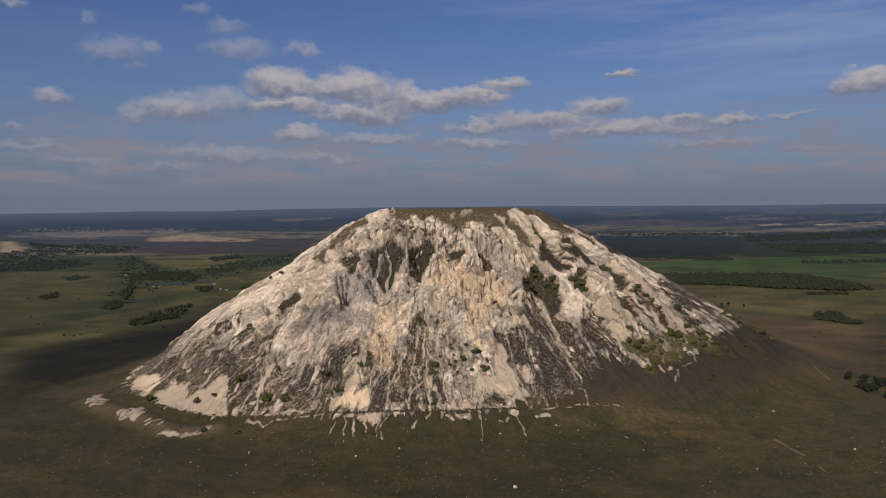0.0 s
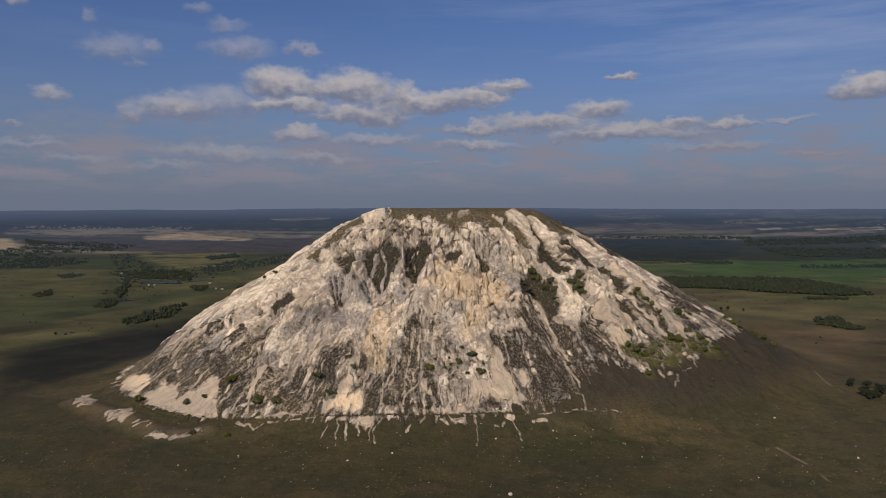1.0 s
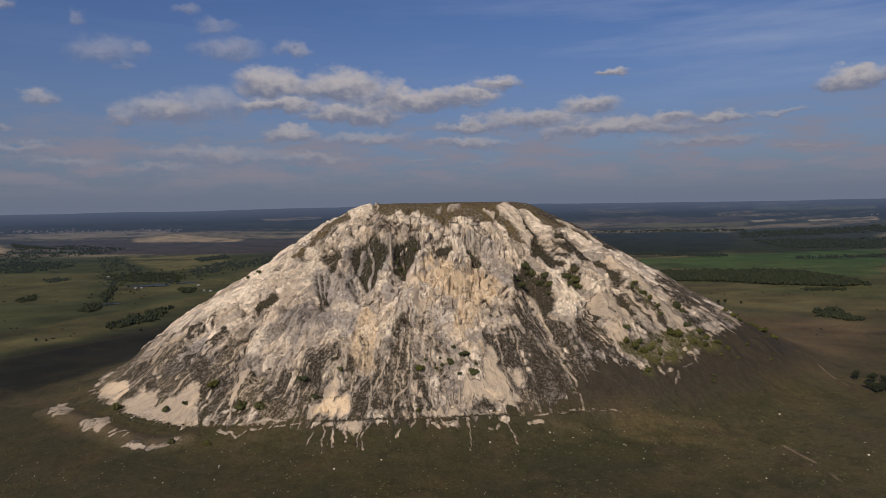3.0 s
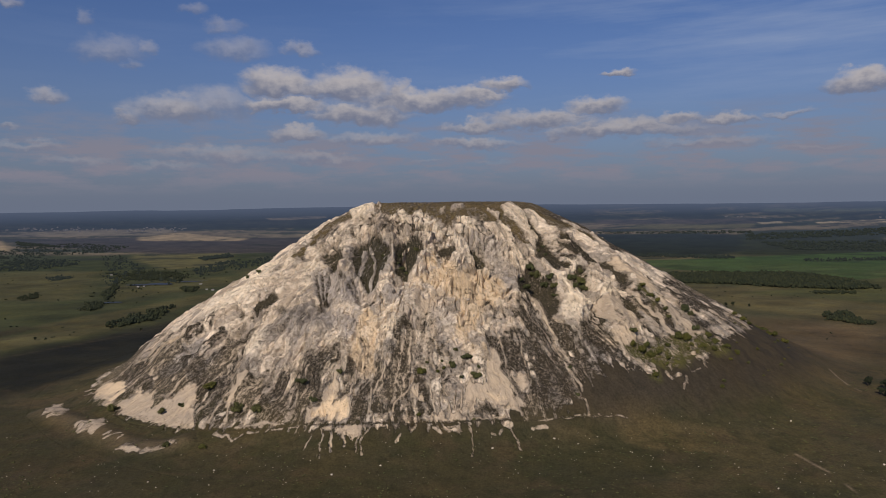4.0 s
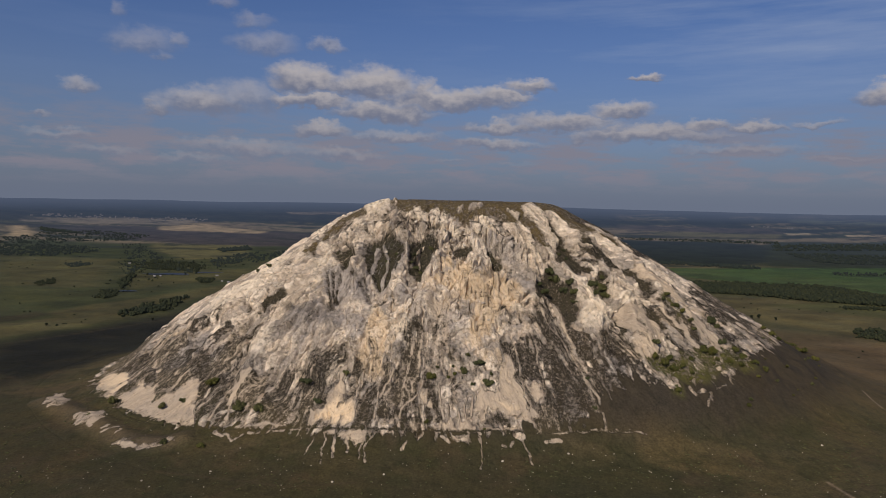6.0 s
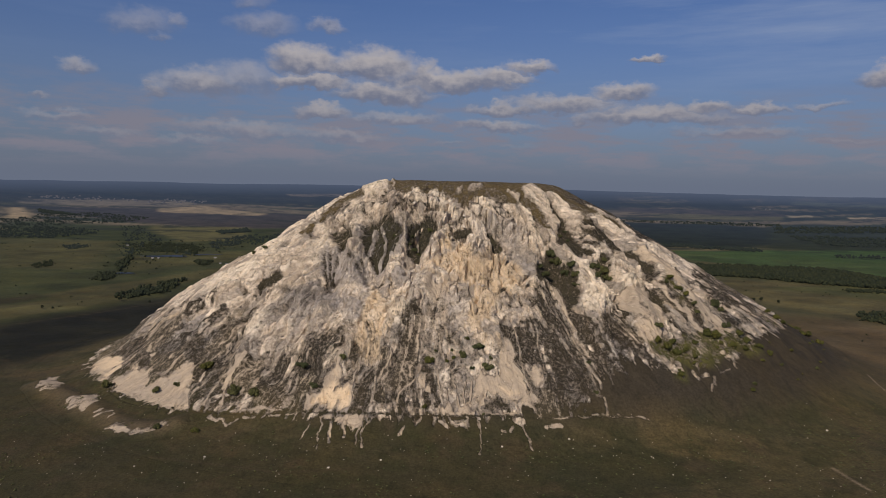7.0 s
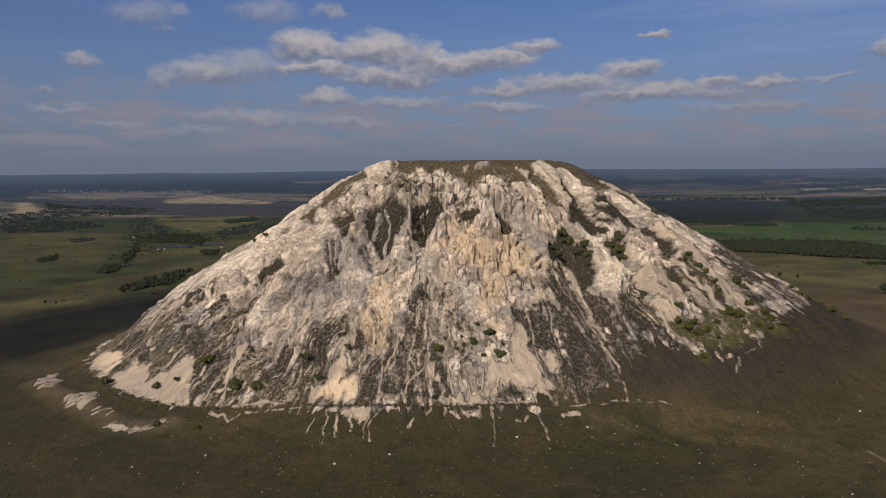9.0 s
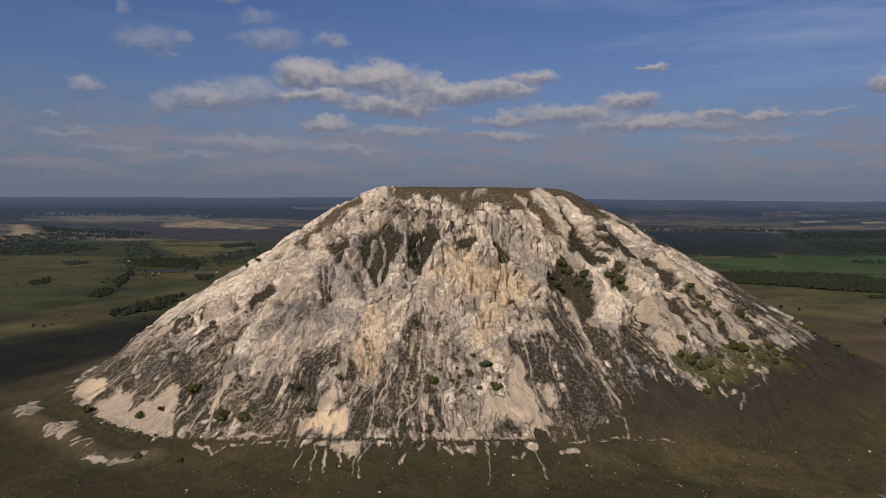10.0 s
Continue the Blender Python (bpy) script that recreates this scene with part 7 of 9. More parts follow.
streak("gully_and_shade", 3.7, (155, 719), (165, 716), (169, 704))
streak("gully_and_shade", 3.5, (195, 787), (201, 774), (206, 764))
streak("gully_and_shade", 5.2, (121, 791), (130, 782), (133, 758))

area("heath", 0.8, (138, 786), (147, 785), (152, 768), (143, 764), (136, 762))
streak("heath", 5.9, (-231, 753), (-252, 747), (-264, 742), (-271, 737), (-289, 737))
streak("heath", 8.5, (-284, 734), (-304, 736), (-312, 732))
streak("heath", 7.3, (-219, 724), (-233, 710), (-240, 700), (-252, 696))
streak("heath", 9.0, (-249, 695), (-268, 696), (-272, 683))
area("heath", 1, (-202, 691), (-189, 681), (-176, 661), (-168, 662), (-165, 654), (-175, 647), (-185, 646), (-196, 636), (-204, 628), (-217, 647), (-218, 662), (-221, 675), (-214, 684))
streak("heath", 3.9, (-271, 688), (-267, 670))
area("heath", 0.8, (-311, 732), (-290, 726), (-280, 706), (-293, 706), (-295, 698))
area("heath", 0.72, (-204, 626), (-211, 650), (-197, 654), (-176, 661), (-165, 652), (-154, 654), (-137, 646), (-125, 635), (-104, 627), (-108, 612), (-129, 613), (-161, 617))
streak("heath", 2.3, (-87, 618), (-84, 627))
streak("heath", 2.3, (-79, 617), (-77, 623))
area("heath", 0.9, (-72, 608), (-71, 621), (-67, 632), (-60, 637), (-46, 638), (-39, 648), (-33, 644), (-26, 652), (-20, 645), (-21, 626), (-28, 615), (-38, 605), (-43, 608), (-54, 607))
area("heath", 0.8, (-39, 605), (-31, 615), (-25, 622), (-21, 637), (-14, 641), (-9, 633), (0, 621), (5, 608), (1, 605), (-13, 602))
area("heath", 0.3, (-46, 651), (-33, 657), (-6, 655), (18, 653), (32, 649), (50, 639), (36, 629), (24, 624), (5, 621), (-21, 635), (-41, 638))
area("heath", 0.95, (47, 677), (54, 665), (76, 676), (93, 673), (106, 674), (121, 670), (128, 657), (135, 613), (87, 606), (80, 619), (88, 634), (72, 640), (63, 635), (57, 648), (48, 658))
area("heath", 0.8, (84, 708), (98, 709), (105, 697), (109, 679), (92, 674), (83, 693))
area("heath", 1, (121, 695), (126, 691), (137, 687), (153, 698), (163, 694), (175, 687), (180, 674), (187, 660), (201, 645), (210, 643), (158, 616), (135, 613), (131, 639), (128, 657), (124, 670))
streak("heath", 5.6, (206, 758), (213, 739), (224, 727), (233, 709), (236, 694))
streak("heath", 3.9, (220, 740), (234, 730), (246, 720))
area("heath", 1, (260, 811), (295, 828), (313, 815), (336, 799), (320, 774), (296, 773), (275, 765), (272, 787), (254, 784))
streak("heath", 4.8, (267, 762), (274, 755))
streak("heath", 4.5, (236, 735), (243, 732))
streak("heath", 3.5, (276, 749), (283, 742))
area("heath", 0.9, (-295, 698), (-291, 717), (-273, 722), (-258, 729), (-225, 722), (-219, 724), (-224, 702), (-239, 697), (-253, 692), (-271, 693), (-268, 672), (-277, 679))
area("heath", 0.7, (-304, 748), (-272, 738), (-262, 741), (-259, 734), (-273, 724), (-290, 719), (-305, 727))
area("heath", 0.35, (-168, 662), (-151, 663), (-128, 651), (-107, 642), (-95, 629), (-104, 625), (-124, 633), (-153, 653))
area("heath", 0.85, (-167, 620), (-168, 637), (-149, 640), (-130, 636), (-108, 624), (-111, 613), (-129, 614))
area("heath", 0.8, (259, 790), (276, 781), (297, 775), (286, 760), (264, 765), (251, 770))
streak("heath", 3.4, (215, 749), (225, 737), (237, 726))
streak("heath", 4.4, (209, 724), (214, 709), (223, 697))

area("hollow", 1, (145, 754), (154, 758), (161, 748), (164, 739), (161, 730), (158, 742), (152, 749))
area("hollow", 1, (-129, 795), (-118, 790), (-118, 783), (-118, 775), (-121, 777))
area("hollow", 1, (-115, 789), (-107, 786), (-102, 771), (-109, 769), (-109, 753), (-118, 780))
area("hollow", 1, (-87, 754), (-88, 777), (-82, 780), (-75, 781), (-64, 784), (-54, 767), (-47, 759), (-46, 752), (-49, 741), (-51, 733), (-57, 728), (-65, 720), (-69, 720), (-73, 727), (-77, 736), (-81, 737), (-82, 745))
area("hollow", 1, (-40, 752), (-30, 766), (-24, 769), (-15, 765), (-10, 753), (-13, 750), (-16, 739), (-22, 738), (-26, 731), (-27, 727), (-32, 725), (-37, 727), (-39, 735), (-39, 746))
streak("hollow", 5.0, (44, 758), (49, 750), (54, 746))

area("grey", 1, (-131, 762), (-126, 768), (-115, 769), (-94, 740), (-84, 735), (-75, 722), (-71, 709), (-71, 694), (-82, 699), (-100, 719), (-108, 720), (-114, 714), (-120, 723), (-126, 742))
area("grey", 1, (-91, 778), (-46, 765), (-42, 730), (-55, 719), (-66, 711), (-75, 721), (-82, 731))
area("grey", 0.8, (-150, 712), (-125, 717), (-101, 704), (-71, 691), (-66, 683), (-75, 672), (-83, 668), (-96, 681), (-109, 687), (-126, 682), (-134, 671), (-143, 681))
area("grey", 0.6, (-49, 712), (-29, 720), (-17, 702), (-25, 687), (-42, 699))
area("grey", 1, (-254, 740), (-240, 740), (-228, 713), (-240, 704), (-264, 709), (-273, 706), (-281, 717), (-269, 728))
area("grey", 0.7, (-219, 709), (-204, 697), (-215, 687), (-225, 679), (-235, 680), (-228, 695))
area("grey", 0.7, (130, 679), (141, 682), (164, 677), (167, 657), (156, 645), (140, 655))
area("grey", 0.7, (47, 778), (73, 767), (70, 738), (52, 752), (36, 766))
area("grey", 0.6, (33, 695), (44, 704), (45, 682), (37, 663), (32, 672))
area("grey", 0.6, (-2, 688), (18, 690), (23, 661), (4, 661))
area("grey", 0.6, (57, 741), (73, 713), (79, 709), (84, 715), (71, 737))
area("grey", 1, (-130, 762), (-114, 762), (-84, 732), (-73, 709), (-83, 701), (-107, 722), (-116, 714))

# clefts: notches in the slope, with their shadow also painted dark
streak("cleft", 1.6, (-129, 764), (-120, 731), (-115, 713))
streak("cleft", 1.7, (-123, 763), (-113, 717))
streak("cleft", 1.6, (-112, 747), (-111, 717))
streak("cleft", 2.1, (-96, 740), (-82, 718), (-71, 700))
streak("cleft", 1.6, (-84, 731), (-77, 715))
streak("cleft", 1.7, (-113, 771), (-113, 734))
streak("cleft", 3.7, (-114, 708), (-112, 709))
streak("cleft", 2.0, (-69, 693), (-64, 695), (-55, 709))
streak("cleft", 2.2, (-183, 724), (-180, 737))
streak("cleft", 4.5, (-200, 737), (-197, 735))
streak("cleft", 2.1, (154, 710), (166, 702), (177, 686))
streak("cleft", 2.2, (2, 758), (5, 743))
streak("cleft", 2.0, (49, 694), (56, 700), (61, 693), (68, 695), (70, 688))
streak("cleft", 1.5, (61, 693), (59, 687), (66, 686))
streak("cleft", 1.5, (78, 696), (83, 692), (78, 688))
streak("cleft", 1.7, (-120, 802), (-97, 773))
streak("cleft", 3.4, (-24, 770), (-13, 765), (-3, 775))
streak("cleft", 2.7, (-12, 760), (-4, 754))
streak("cleft", 4.7, (-71, 803), (-68, 799))
streak("cleft", 3.1, (-68, 848), (-61, 812))
streak("cleft", 3.0, (-85, 814), (-78, 810))
streak("cleft", 2.9, (-21, 808), (-25, 794))
streak("cleft", 2.9, (-53, 801), (-45, 791))
streak("cleft", 2.3, (-64, 784), (-55, 767))
streak("cleft", 2.3, (-93, 799), (-83, 789))
streak("cleft", 1.6, (-186, 708), (-181, 685))
streak("cleft", 2.1, (-186, 704), (-183, 686), (-181, 677))
streak("cleft", 2.1, (-191, 688), (-187, 681))

area("ochre", 0.6, (-363, 747), (-365, 778), (-328, 749), (-315, 731), (-314, 712), (-329, 712), (-348, 727))
area("ochre", 0.6, (-335, 769), (-315, 779), (-277, 766), (-266, 748), (-295, 750), (-317, 746))
area("ochre", 0.5, (196, 791), (205, 792), (229, 794), (240, 775), (250, 755), (232, 739), (215, 761), (204, 769))
area("ochre", 1, (13, 742), (23, 733), (27, 722), (23, 717), (13, 723), (9, 728))
area("ochre", 0.9, (-10, 731), (2, 748), (7, 741), (5, 731), (-8, 727))
area("ochre", 0.8, (-28, 711), (-17, 719), (8, 732), (28, 727), (47, 746), (66, 730), (79, 709), (53, 692), (42, 671), (27, 655), (18, 664), (26, 693), (3, 712))
area("ochre", 0.6, (27, 655), (37, 663), (51, 664), (52, 639), (36, 643))
area("ochre", 0.75, (-68, 699), (-52, 687), (-46, 662), (-51, 639), (-65, 638), (-77, 655), (-75, 677))
area("ochre", 0.8, (-107, 613), (-97, 624), (-86, 628), (-74, 623), (-74, 608), (-87, 607))
area("ochre", 0.5, (36, 624), (65, 626), (73, 615), (57, 615))
area("ochre", 1, (12, 744), (24, 732), (29, 718), (24, 715), (14, 717), (8, 729))

area("scree", 1, (-316, 699), (-292, 711), (-273, 695), (-267, 674), (-251, 676), (-244, 677), (-233, 680), (-222, 673), (-218, 653), (-211, 630), (-223, 631), (-234, 635), (-261, 652), (-287, 668))
area("scree", 1, (-353, 732), (-365, 773), (-325, 743), (-314, 727), (-316, 709), (-319, 700))
streak("scree", 5.0, (-172, 663), (-177, 656), (-180, 648), (-186, 644))
streak("scree", 2.5, (-183, 643), (-182, 626))
streak("scree", 2.5, (-195, 647), (-199, 631))
streak("scree", 2.4, (-164, 617), (-148, 618), (-133, 614))
streak("scree", 1.9, (-178, 613), (-169, 601))
area("scree", 1, (-108, 612), (-108, 619), (-97, 624), (-94, 629), (-87, 636), (-83, 638), (-79, 634), (-81, 624), (-77, 628), (-72, 620), (-73, 612), (-75, 606), (-87, 607))
streak("scree", 3.8, (-84, 649), (-87, 643), (-88, 636))
streak("scree", 1.9, (-67, 644), (-71, 632), (-73, 625))
area("scree", 1, (-94, 604), (-73, 604), (-58, 603), (-55, 599), (-63, 591), (-64, 587), (-71, 592), (-75, 590), (-79, 597), (-88, 601))
area("scree", 1, (-48, 603), (-47, 607), (-37, 608), (-33, 605), (-37, 603))
area("scree", 1, (-20, 628), (-9, 623), (-4, 614), (-10, 613), (-18, 618), (-21, 622))
area("scree", 1, (-15, 602), (-9, 604), (-2, 604), (-0, 610), (5, 608), (11, 604), (16, 608), (26, 608), (29, 605), (32, 605), (33, 603), (22, 602), (5, 602))
area("scree", 1, (26, 624), (31, 629), (40, 629), (48, 638), (52, 656), (58, 656), (62, 642), (66, 633), (70, 626), (72, 621), (74, 619), (78, 623), (78, 615), (74, 611), (66, 613), (61, 610), (55, 614), (40, 616), (35, 609), (33, 605), (29, 609), (27, 616))
area("scree", 1, (72, 636), (81, 638), (87, 633), (80, 627), (74, 626))
streak("scree", 4.7, (98, 714), (107, 709), (112, 697))
area("scree", 0.5, (133, 675), (140, 678), (159, 675), (165, 660), (158, 654), (145, 660))
area("scree", 0.9, (160, 720), (187, 741), (196, 736), (210, 724), (205, 694), (182, 679), (177, 687), (172, 698), (166, 717))
area("scree", 1, (196, 791), (205, 792), (229, 794), (240, 775), (250, 755), (259, 739), (265, 737), (279, 729), (263, 715), (258, 724), (253, 728), (239, 734), (230, 740), (226, 751), (217, 764), (206, 768), (199, 781), (194, 789))
streak("scree", 3.4, (207, 754), (217, 736), (232, 728), (241, 717))
streak("scree", 3.9, (233, 723), (242, 714))

streak("trickle", 1.9, (-169, 603), (-163, 609))
streak("trickle", 1.9, (-159, 611), (-149, 609))
streak("trickle", 2.3, (-136, 608), (-129, 608))
streak("trickle", 2.3, (-123, 608), (-114, 608))
streak("trickle", 1.7, (-73, 592), (-72, 581))
streak("trickle", 1.7, (-60, 594), (-62, 585), (-62, 575))
streak("trickle", 1.7, (-52, 598), (-57, 592), (-58, 584), (-56, 570))
streak("trickle", 1.3, (-55, 599), (-47, 599), (-37, 599))
streak("trickle", 2.2, (-85, 602), (-84, 590), (-81, 578))
streak("trickle", 1.3, (-93, 603), (-91, 596), (-93, 587))
streak("trickle", 1.3, (-101, 602), (-103, 591), (-105, 582))
streak("trickle", 0.9, (-92, 587), (-90, 569))
streak("trickle", 1.8, (-54, 641), (-54, 624), (-54, 613), (-54, 605))
streak("trickle", 1.8, (-41, 642), (-47, 633), (-52, 624))
streak("trickle", 1.4, (-18, 633), (-20, 624), (-31, 616), (-33, 608))
streak("trickle", 1.8, (-3, 629), (-0, 618))
streak("trickle", 1.8, (11, 622), (13, 615), (16, 607))
streak("trickle", 1.3, (6, 616), (7, 611), (9, 605))
streak("trickle", 1.8, (25, 624), (24, 610))
streak("trickle", 1.3, (20, 623), (19, 613), (21, 607))
streak("trickle", 2.2, (61, 614), (62, 604))
streak("trickle", 2.2, (73, 614), (77, 605))
streak("trickle", 1.3, (64, 601), (67, 592), (71, 574))
streak("trickle", 1.3, (33, 603), (48, 603), (61, 604))
streak("trickle", 0.9, (31, 598), (33, 587), (31, 566))
streak("trickle", 1.4, (81, 672), (83, 652), (86, 636))
streak("trickle", 1.4, (63, 666), (66, 640))
streak("trickle", 0.9, (91, 642), (94, 630))
streak("trickle", 1.8, (68, 636), (72, 623))
streak("trickle", 3.0, (111, 701), (116, 686), (120, 677), (120, 670))
streak("trickle", 2.5, (87, 704), (97, 688), (109, 679), (118, 669))
streak("trickle", 2.9, (120, 671), (122, 655), (126, 643), (132, 637), (133, 629))
streak("trickle", 1.4, (134, 624), (134, 619), (135, 613))
streak("trickle", 1.4, (125, 644), (127, 632))
streak("trickle", 4.1, (194, 670), (195, 667))
streak("trickle", 4.1, (198, 658), (207, 662))
streak("trickle", 3.6, (218, 664), (219, 658))
streak("trickle", 3.1, (224, 661), (229, 664))
streak("trickle", 2.6, (235, 663), (235, 658))
streak("trickle", 1.5, (233, 658), (228, 651))
streak("trickle", 3.8, (254, 694), (259, 692))
streak("trickle", 1.6, (226, 706), (232, 699), (238, 692))
streak("trickle", 1.6, (226, 697), (230, 684))
streak("trickle", 1.7, (260, 719), (259, 703))
streak("trickle", 2.0, (182, 681), (186, 674), (191, 669))
streak("trickle", 2.1, (222, 677), (224, 669))
streak("trickle", 1.6, (240, 677), (242, 670), (255, 678))
streak("trickle", 1.6, (260, 691), (262, 681))
streak("trickle", 3.4, (-188, 616), (-180, 610))
streak("trickle", 2.6, (1, 596), (6, 592))
streak("trickle", 1.7, (30, 595), (32, 591))
streak("trickle", 3.0, (11, 595), (22, 595))
streak("trickle", 4.0, (83, 597), (95, 599))
streak("trickle", 2.2, (49, 591), (52, 590))
streak("trickle", 2.2, (58, 594), (55, 590))
streak("trickle", 2.2, (-27, 593), (-30, 584))
streak("trickle", 1.4, (91, 605), (113, 608), (134, 612), (158, 615), (168, 613))
streak("trickle", 5.3, (334, 808), (343, 808))
streak("trickle", 4.4, (302, 779), (309, 777))

area("pale", 1, (123, 701), (129, 714), (137, 727), (147, 716), (155, 706), (137, 692))
area("pale", 1, (164, 740), (167, 739), (176, 740), (187, 742), (192, 736), (173, 728))
area("pale", 1, (-37, 809), (-27, 801), (-27, 785), (-39, 790), (-49, 802))
area("pale", 1, (-19, 801), (-8, 802), (1, 792), (10, 775), (16, 765), (2, 763), (-12, 776))
area("pale", 0.9, (-95, 837), (-67, 838), (-65, 822), (-82, 814), (-94, 819))
area("pale", 0.9, (27, 790), (41, 791), (49, 783), (41, 776), (29, 774))
area("pale", 0.9, (-108, 822), (-90, 804), (-93, 801), (-105, 811))
area("pale", 0.8, (196, 791), (202, 792), (213, 771), (208, 766), (201, 781))
area("pale", 0.8, (-275, 844), (-238, 805), (-218, 801), (-201, 825), (-183, 829), (-176, 775), (-195, 758), (-218, 754), (-244, 759))
area("pale", 0.8, (-185, 704), (-166, 704), (-158, 688), (-163, 673), (-169, 669), (-183, 686))
area("pale", 0.7, (-145, 773), (-130, 796), (-126, 771), (-129, 743), (-139, 740))
area("pale", 0.9, (-50, 679), (-30, 680), (-22, 668), (-33, 655), (-46, 662))
area("pale", 0.9, (-7, 694), (3, 696), (6, 679), (-4, 676))
area("pale", 0.8, (61, 707), (71, 708), (68, 698), (60, 700))
area("pale", 0.8, (-108, 652), (-91, 658), (-86, 644), (-102, 641))
area("pale", 0.7, (8, 673), (18, 673), (17, 665), (9, 663))

area("moss", 1, (212, 756), (220, 765), (223, 755), (230, 743), (226, 738), (218, 751))
area("moss", 1, (185, 682), (201, 691), (216, 692), (218, 680), (210, 669), (201, 672))
area("moss", 1, (236, 702), (247, 717), (267, 723), (268, 711), (248, 700))
area("moss", 0.8, (221, 691), (232, 684), (231, 673), (218, 667), (211, 673))
area("moss", 1, (201, 659), (211, 662), (208, 654), (199, 652))
area("moss", 0.7, (276, 724), (297, 727), (301, 712), (278, 701))
area("moss", 0.85, (182, 682), (221, 699), (281, 734), (282, 716), (238, 675), (214, 669), (193, 665))

area("bankscree", 1, (-387, 705), (-399, 740), (-373, 718), (-358, 688), (-374, 693))
area("bankscree", 1, (-335, 660), (-327, 671), (-314, 681), (-303, 659), (-305, 639), (-326, 650))
streak("bankscree", 2.7, (-288, 626), (-278, 635))
streak("bankscree", 2.1, (-274, 620), (-272, 629))
streak("bankscree", 2.1, (-290, 633), (-287, 638))
area("bankscree", 1, (-269, 608), (-260, 609), (-250, 603), (-236, 602), (-227, 607), (-214, 608), (-213, 601), (-227, 597), (-237, 594), (-258, 599))

streak("path", 1.9, (-308, 682), (-282, 658), (-250, 639), (-212, 627), (-185, 620), (-161, 615), (-128, 610), (-110, 609), (-82, 605), (-56, 603), (-21, 601), (5, 600), (48, 602), (91, 605), (131, 611), (157, 615))

area("moor", 1, (83, 627), (91, 643), (120, 665), (126, 655), (130, 633), (132, 613), (91, 606), (81, 612))
area("moor", 1, (135, 613), (132, 637), (129, 655), (150, 659), (187, 658), (205, 644), (158, 616))
area("moor", 0.8, (-153, 621), (-149, 636), (-123, 628), (-110, 622), (-111, 613), (-129, 614))
area("moor", 0.8, (-70, 608), (-65, 622), (-58, 625), (-56, 607))
area("moor", 0.9, (-48, 610), (-46, 631), (-32, 638), (-25, 622), (-32, 607))
area("moor", 1, (36, 605), (40, 614), (55, 612), (60, 606), (48, 604))
area("moor", 0.8, (-202, 630), (-206, 657), (-197, 672), (-181, 664), (-185, 646))
area("moor", 1, (84, 708), (91, 708), (106, 694), (117, 674), (104, 668), (93, 673), (83, 690))
area("moor", 1, (110, 718), (116, 699), (121, 696), (127, 671), (122, 670), (115, 689), (109, 702))

streak("dell", 24.7, (-118, 794), (-110, 743), (-108, 717))
streak("dell", 20.9, (-82, 778), (-71, 727), (-67, 714))
streak("dell", 17.5, (-34, 764), (-27, 716))
streak("dell", 18.0, (97, 744), (107, 719), (115, 691), (122, 667))
streak("dell", 14.8, (119, 808), (132, 784))
streak("dell", 11.4, (165, 812), (189, 792), (200, 753))
streak("dell", 12.7, (153, 753), (166, 717))
streak("dell", 15.7, (44, 761), (58, 734))
streak("dell", 16.9, (-239, 737), (-257, 716))
streak("dell", 16.0, (-121, 769), (-113, 724))
streak("rib", 22.9, (-153, 796), (-179, 768), (-214, 756), (-245, 752))
streak("rib", 16.2, (-98, 780), (-90, 738))
streak("rib", 14.5, (-4, 757), (-17, 713), (-33, 671), (-44, 650))
streak("rib", 13.7, (-42, 769), (-42, 735))
streak("rib", 13.1, (27, 746), (32, 708))
streak("rib", 17.5, (70, 756), (84, 718))
streak("rib", 16.9, (123, 728), (130, 701), (136, 683))
streak("rib", 13.3, (139, 796), (156, 767), (167, 748))
streak("rib", 15.6, (174, 733), (186, 705))
streak("rib", 17.0, (195, 798), (214, 766), (237, 741))
streak("rib", 11.9, (-166, 693), (-173, 671), (-177, 655))
streak("rib", 11.4, (-111, 687), (-112, 652))
streak("bank", 12.7, (-397, 715), (-351, 681), (-307, 648), (-277, 624), (-249, 606), (-230, 602), (-212, 607))
streak("track", 2.6, (294, 578), (303, 548), (303, 512))
streak("track", 2.4, (441, 784), (440, 765), (439, 749), (445, 735))
streak("wheelway", 3.0, (-120, 560), (-160, 520), (-190, 480), (-200, 440))
streak("wheelway", 3.0, (-60, 545), (-110, 538), (-150, 548), (-210, 560))
streak("wheelway", 9.0, (-760, 1060), (-660, 1160), (-600, 1240), (-560, 1330))
streak("wheelway", 7.0, (-800, 1130), (-700, 1220), (-640, 1300), (-610, 1380))
streak("wheelway", 6.0, (-620, 980), (-540, 1090), (-480, 1200))


def near(kind, x, y, soft=0.35, grow=1.0):
    """How much of each place lies on the marks of a kind: 1 on them, 0 off them."""
    out = np.zeros_like(x)
    for width, pts in STREAKS.get(kind, ()):
        half = width * 0.5 * grow
        reach = half * (1 + soft) + 1
        xs, ys = [p[0] for p in pts], [p[1] for p in pts]
        box = (x > min(xs) - reach) & (x < max(xs) + reach) & (y > min(ys) - reach) & (y < max(ys) + reach)
        if not box.any():
            continue
        px, py = x[box], y[box]
        d = np.full(px.shape, 1e9)
        for (ax, ay), (bx, by) in zip(pts, pts[1:] or pts[:1]):
            ux, uy = bx - ax, by - ay
            t = np.clip(((px - ax) * ux + (py - ay) * uy) / max(ux * ux + uy * uy, 1e-6), 0, 1)
            d = np.minimum(d, np.hypot(px - ax - t * ux, py - ay - t * uy))
        out[box] = np.maximum(out[box], 1 - smooth(half * (1 - soft), half * (1 + soft), d))
    edge = 0.6 + 4.6 * soft
    for weight, pts in AREAS.get(kind, ()):
        xs, ys = [p[0] for p in pts], [p[1] for p in pts]
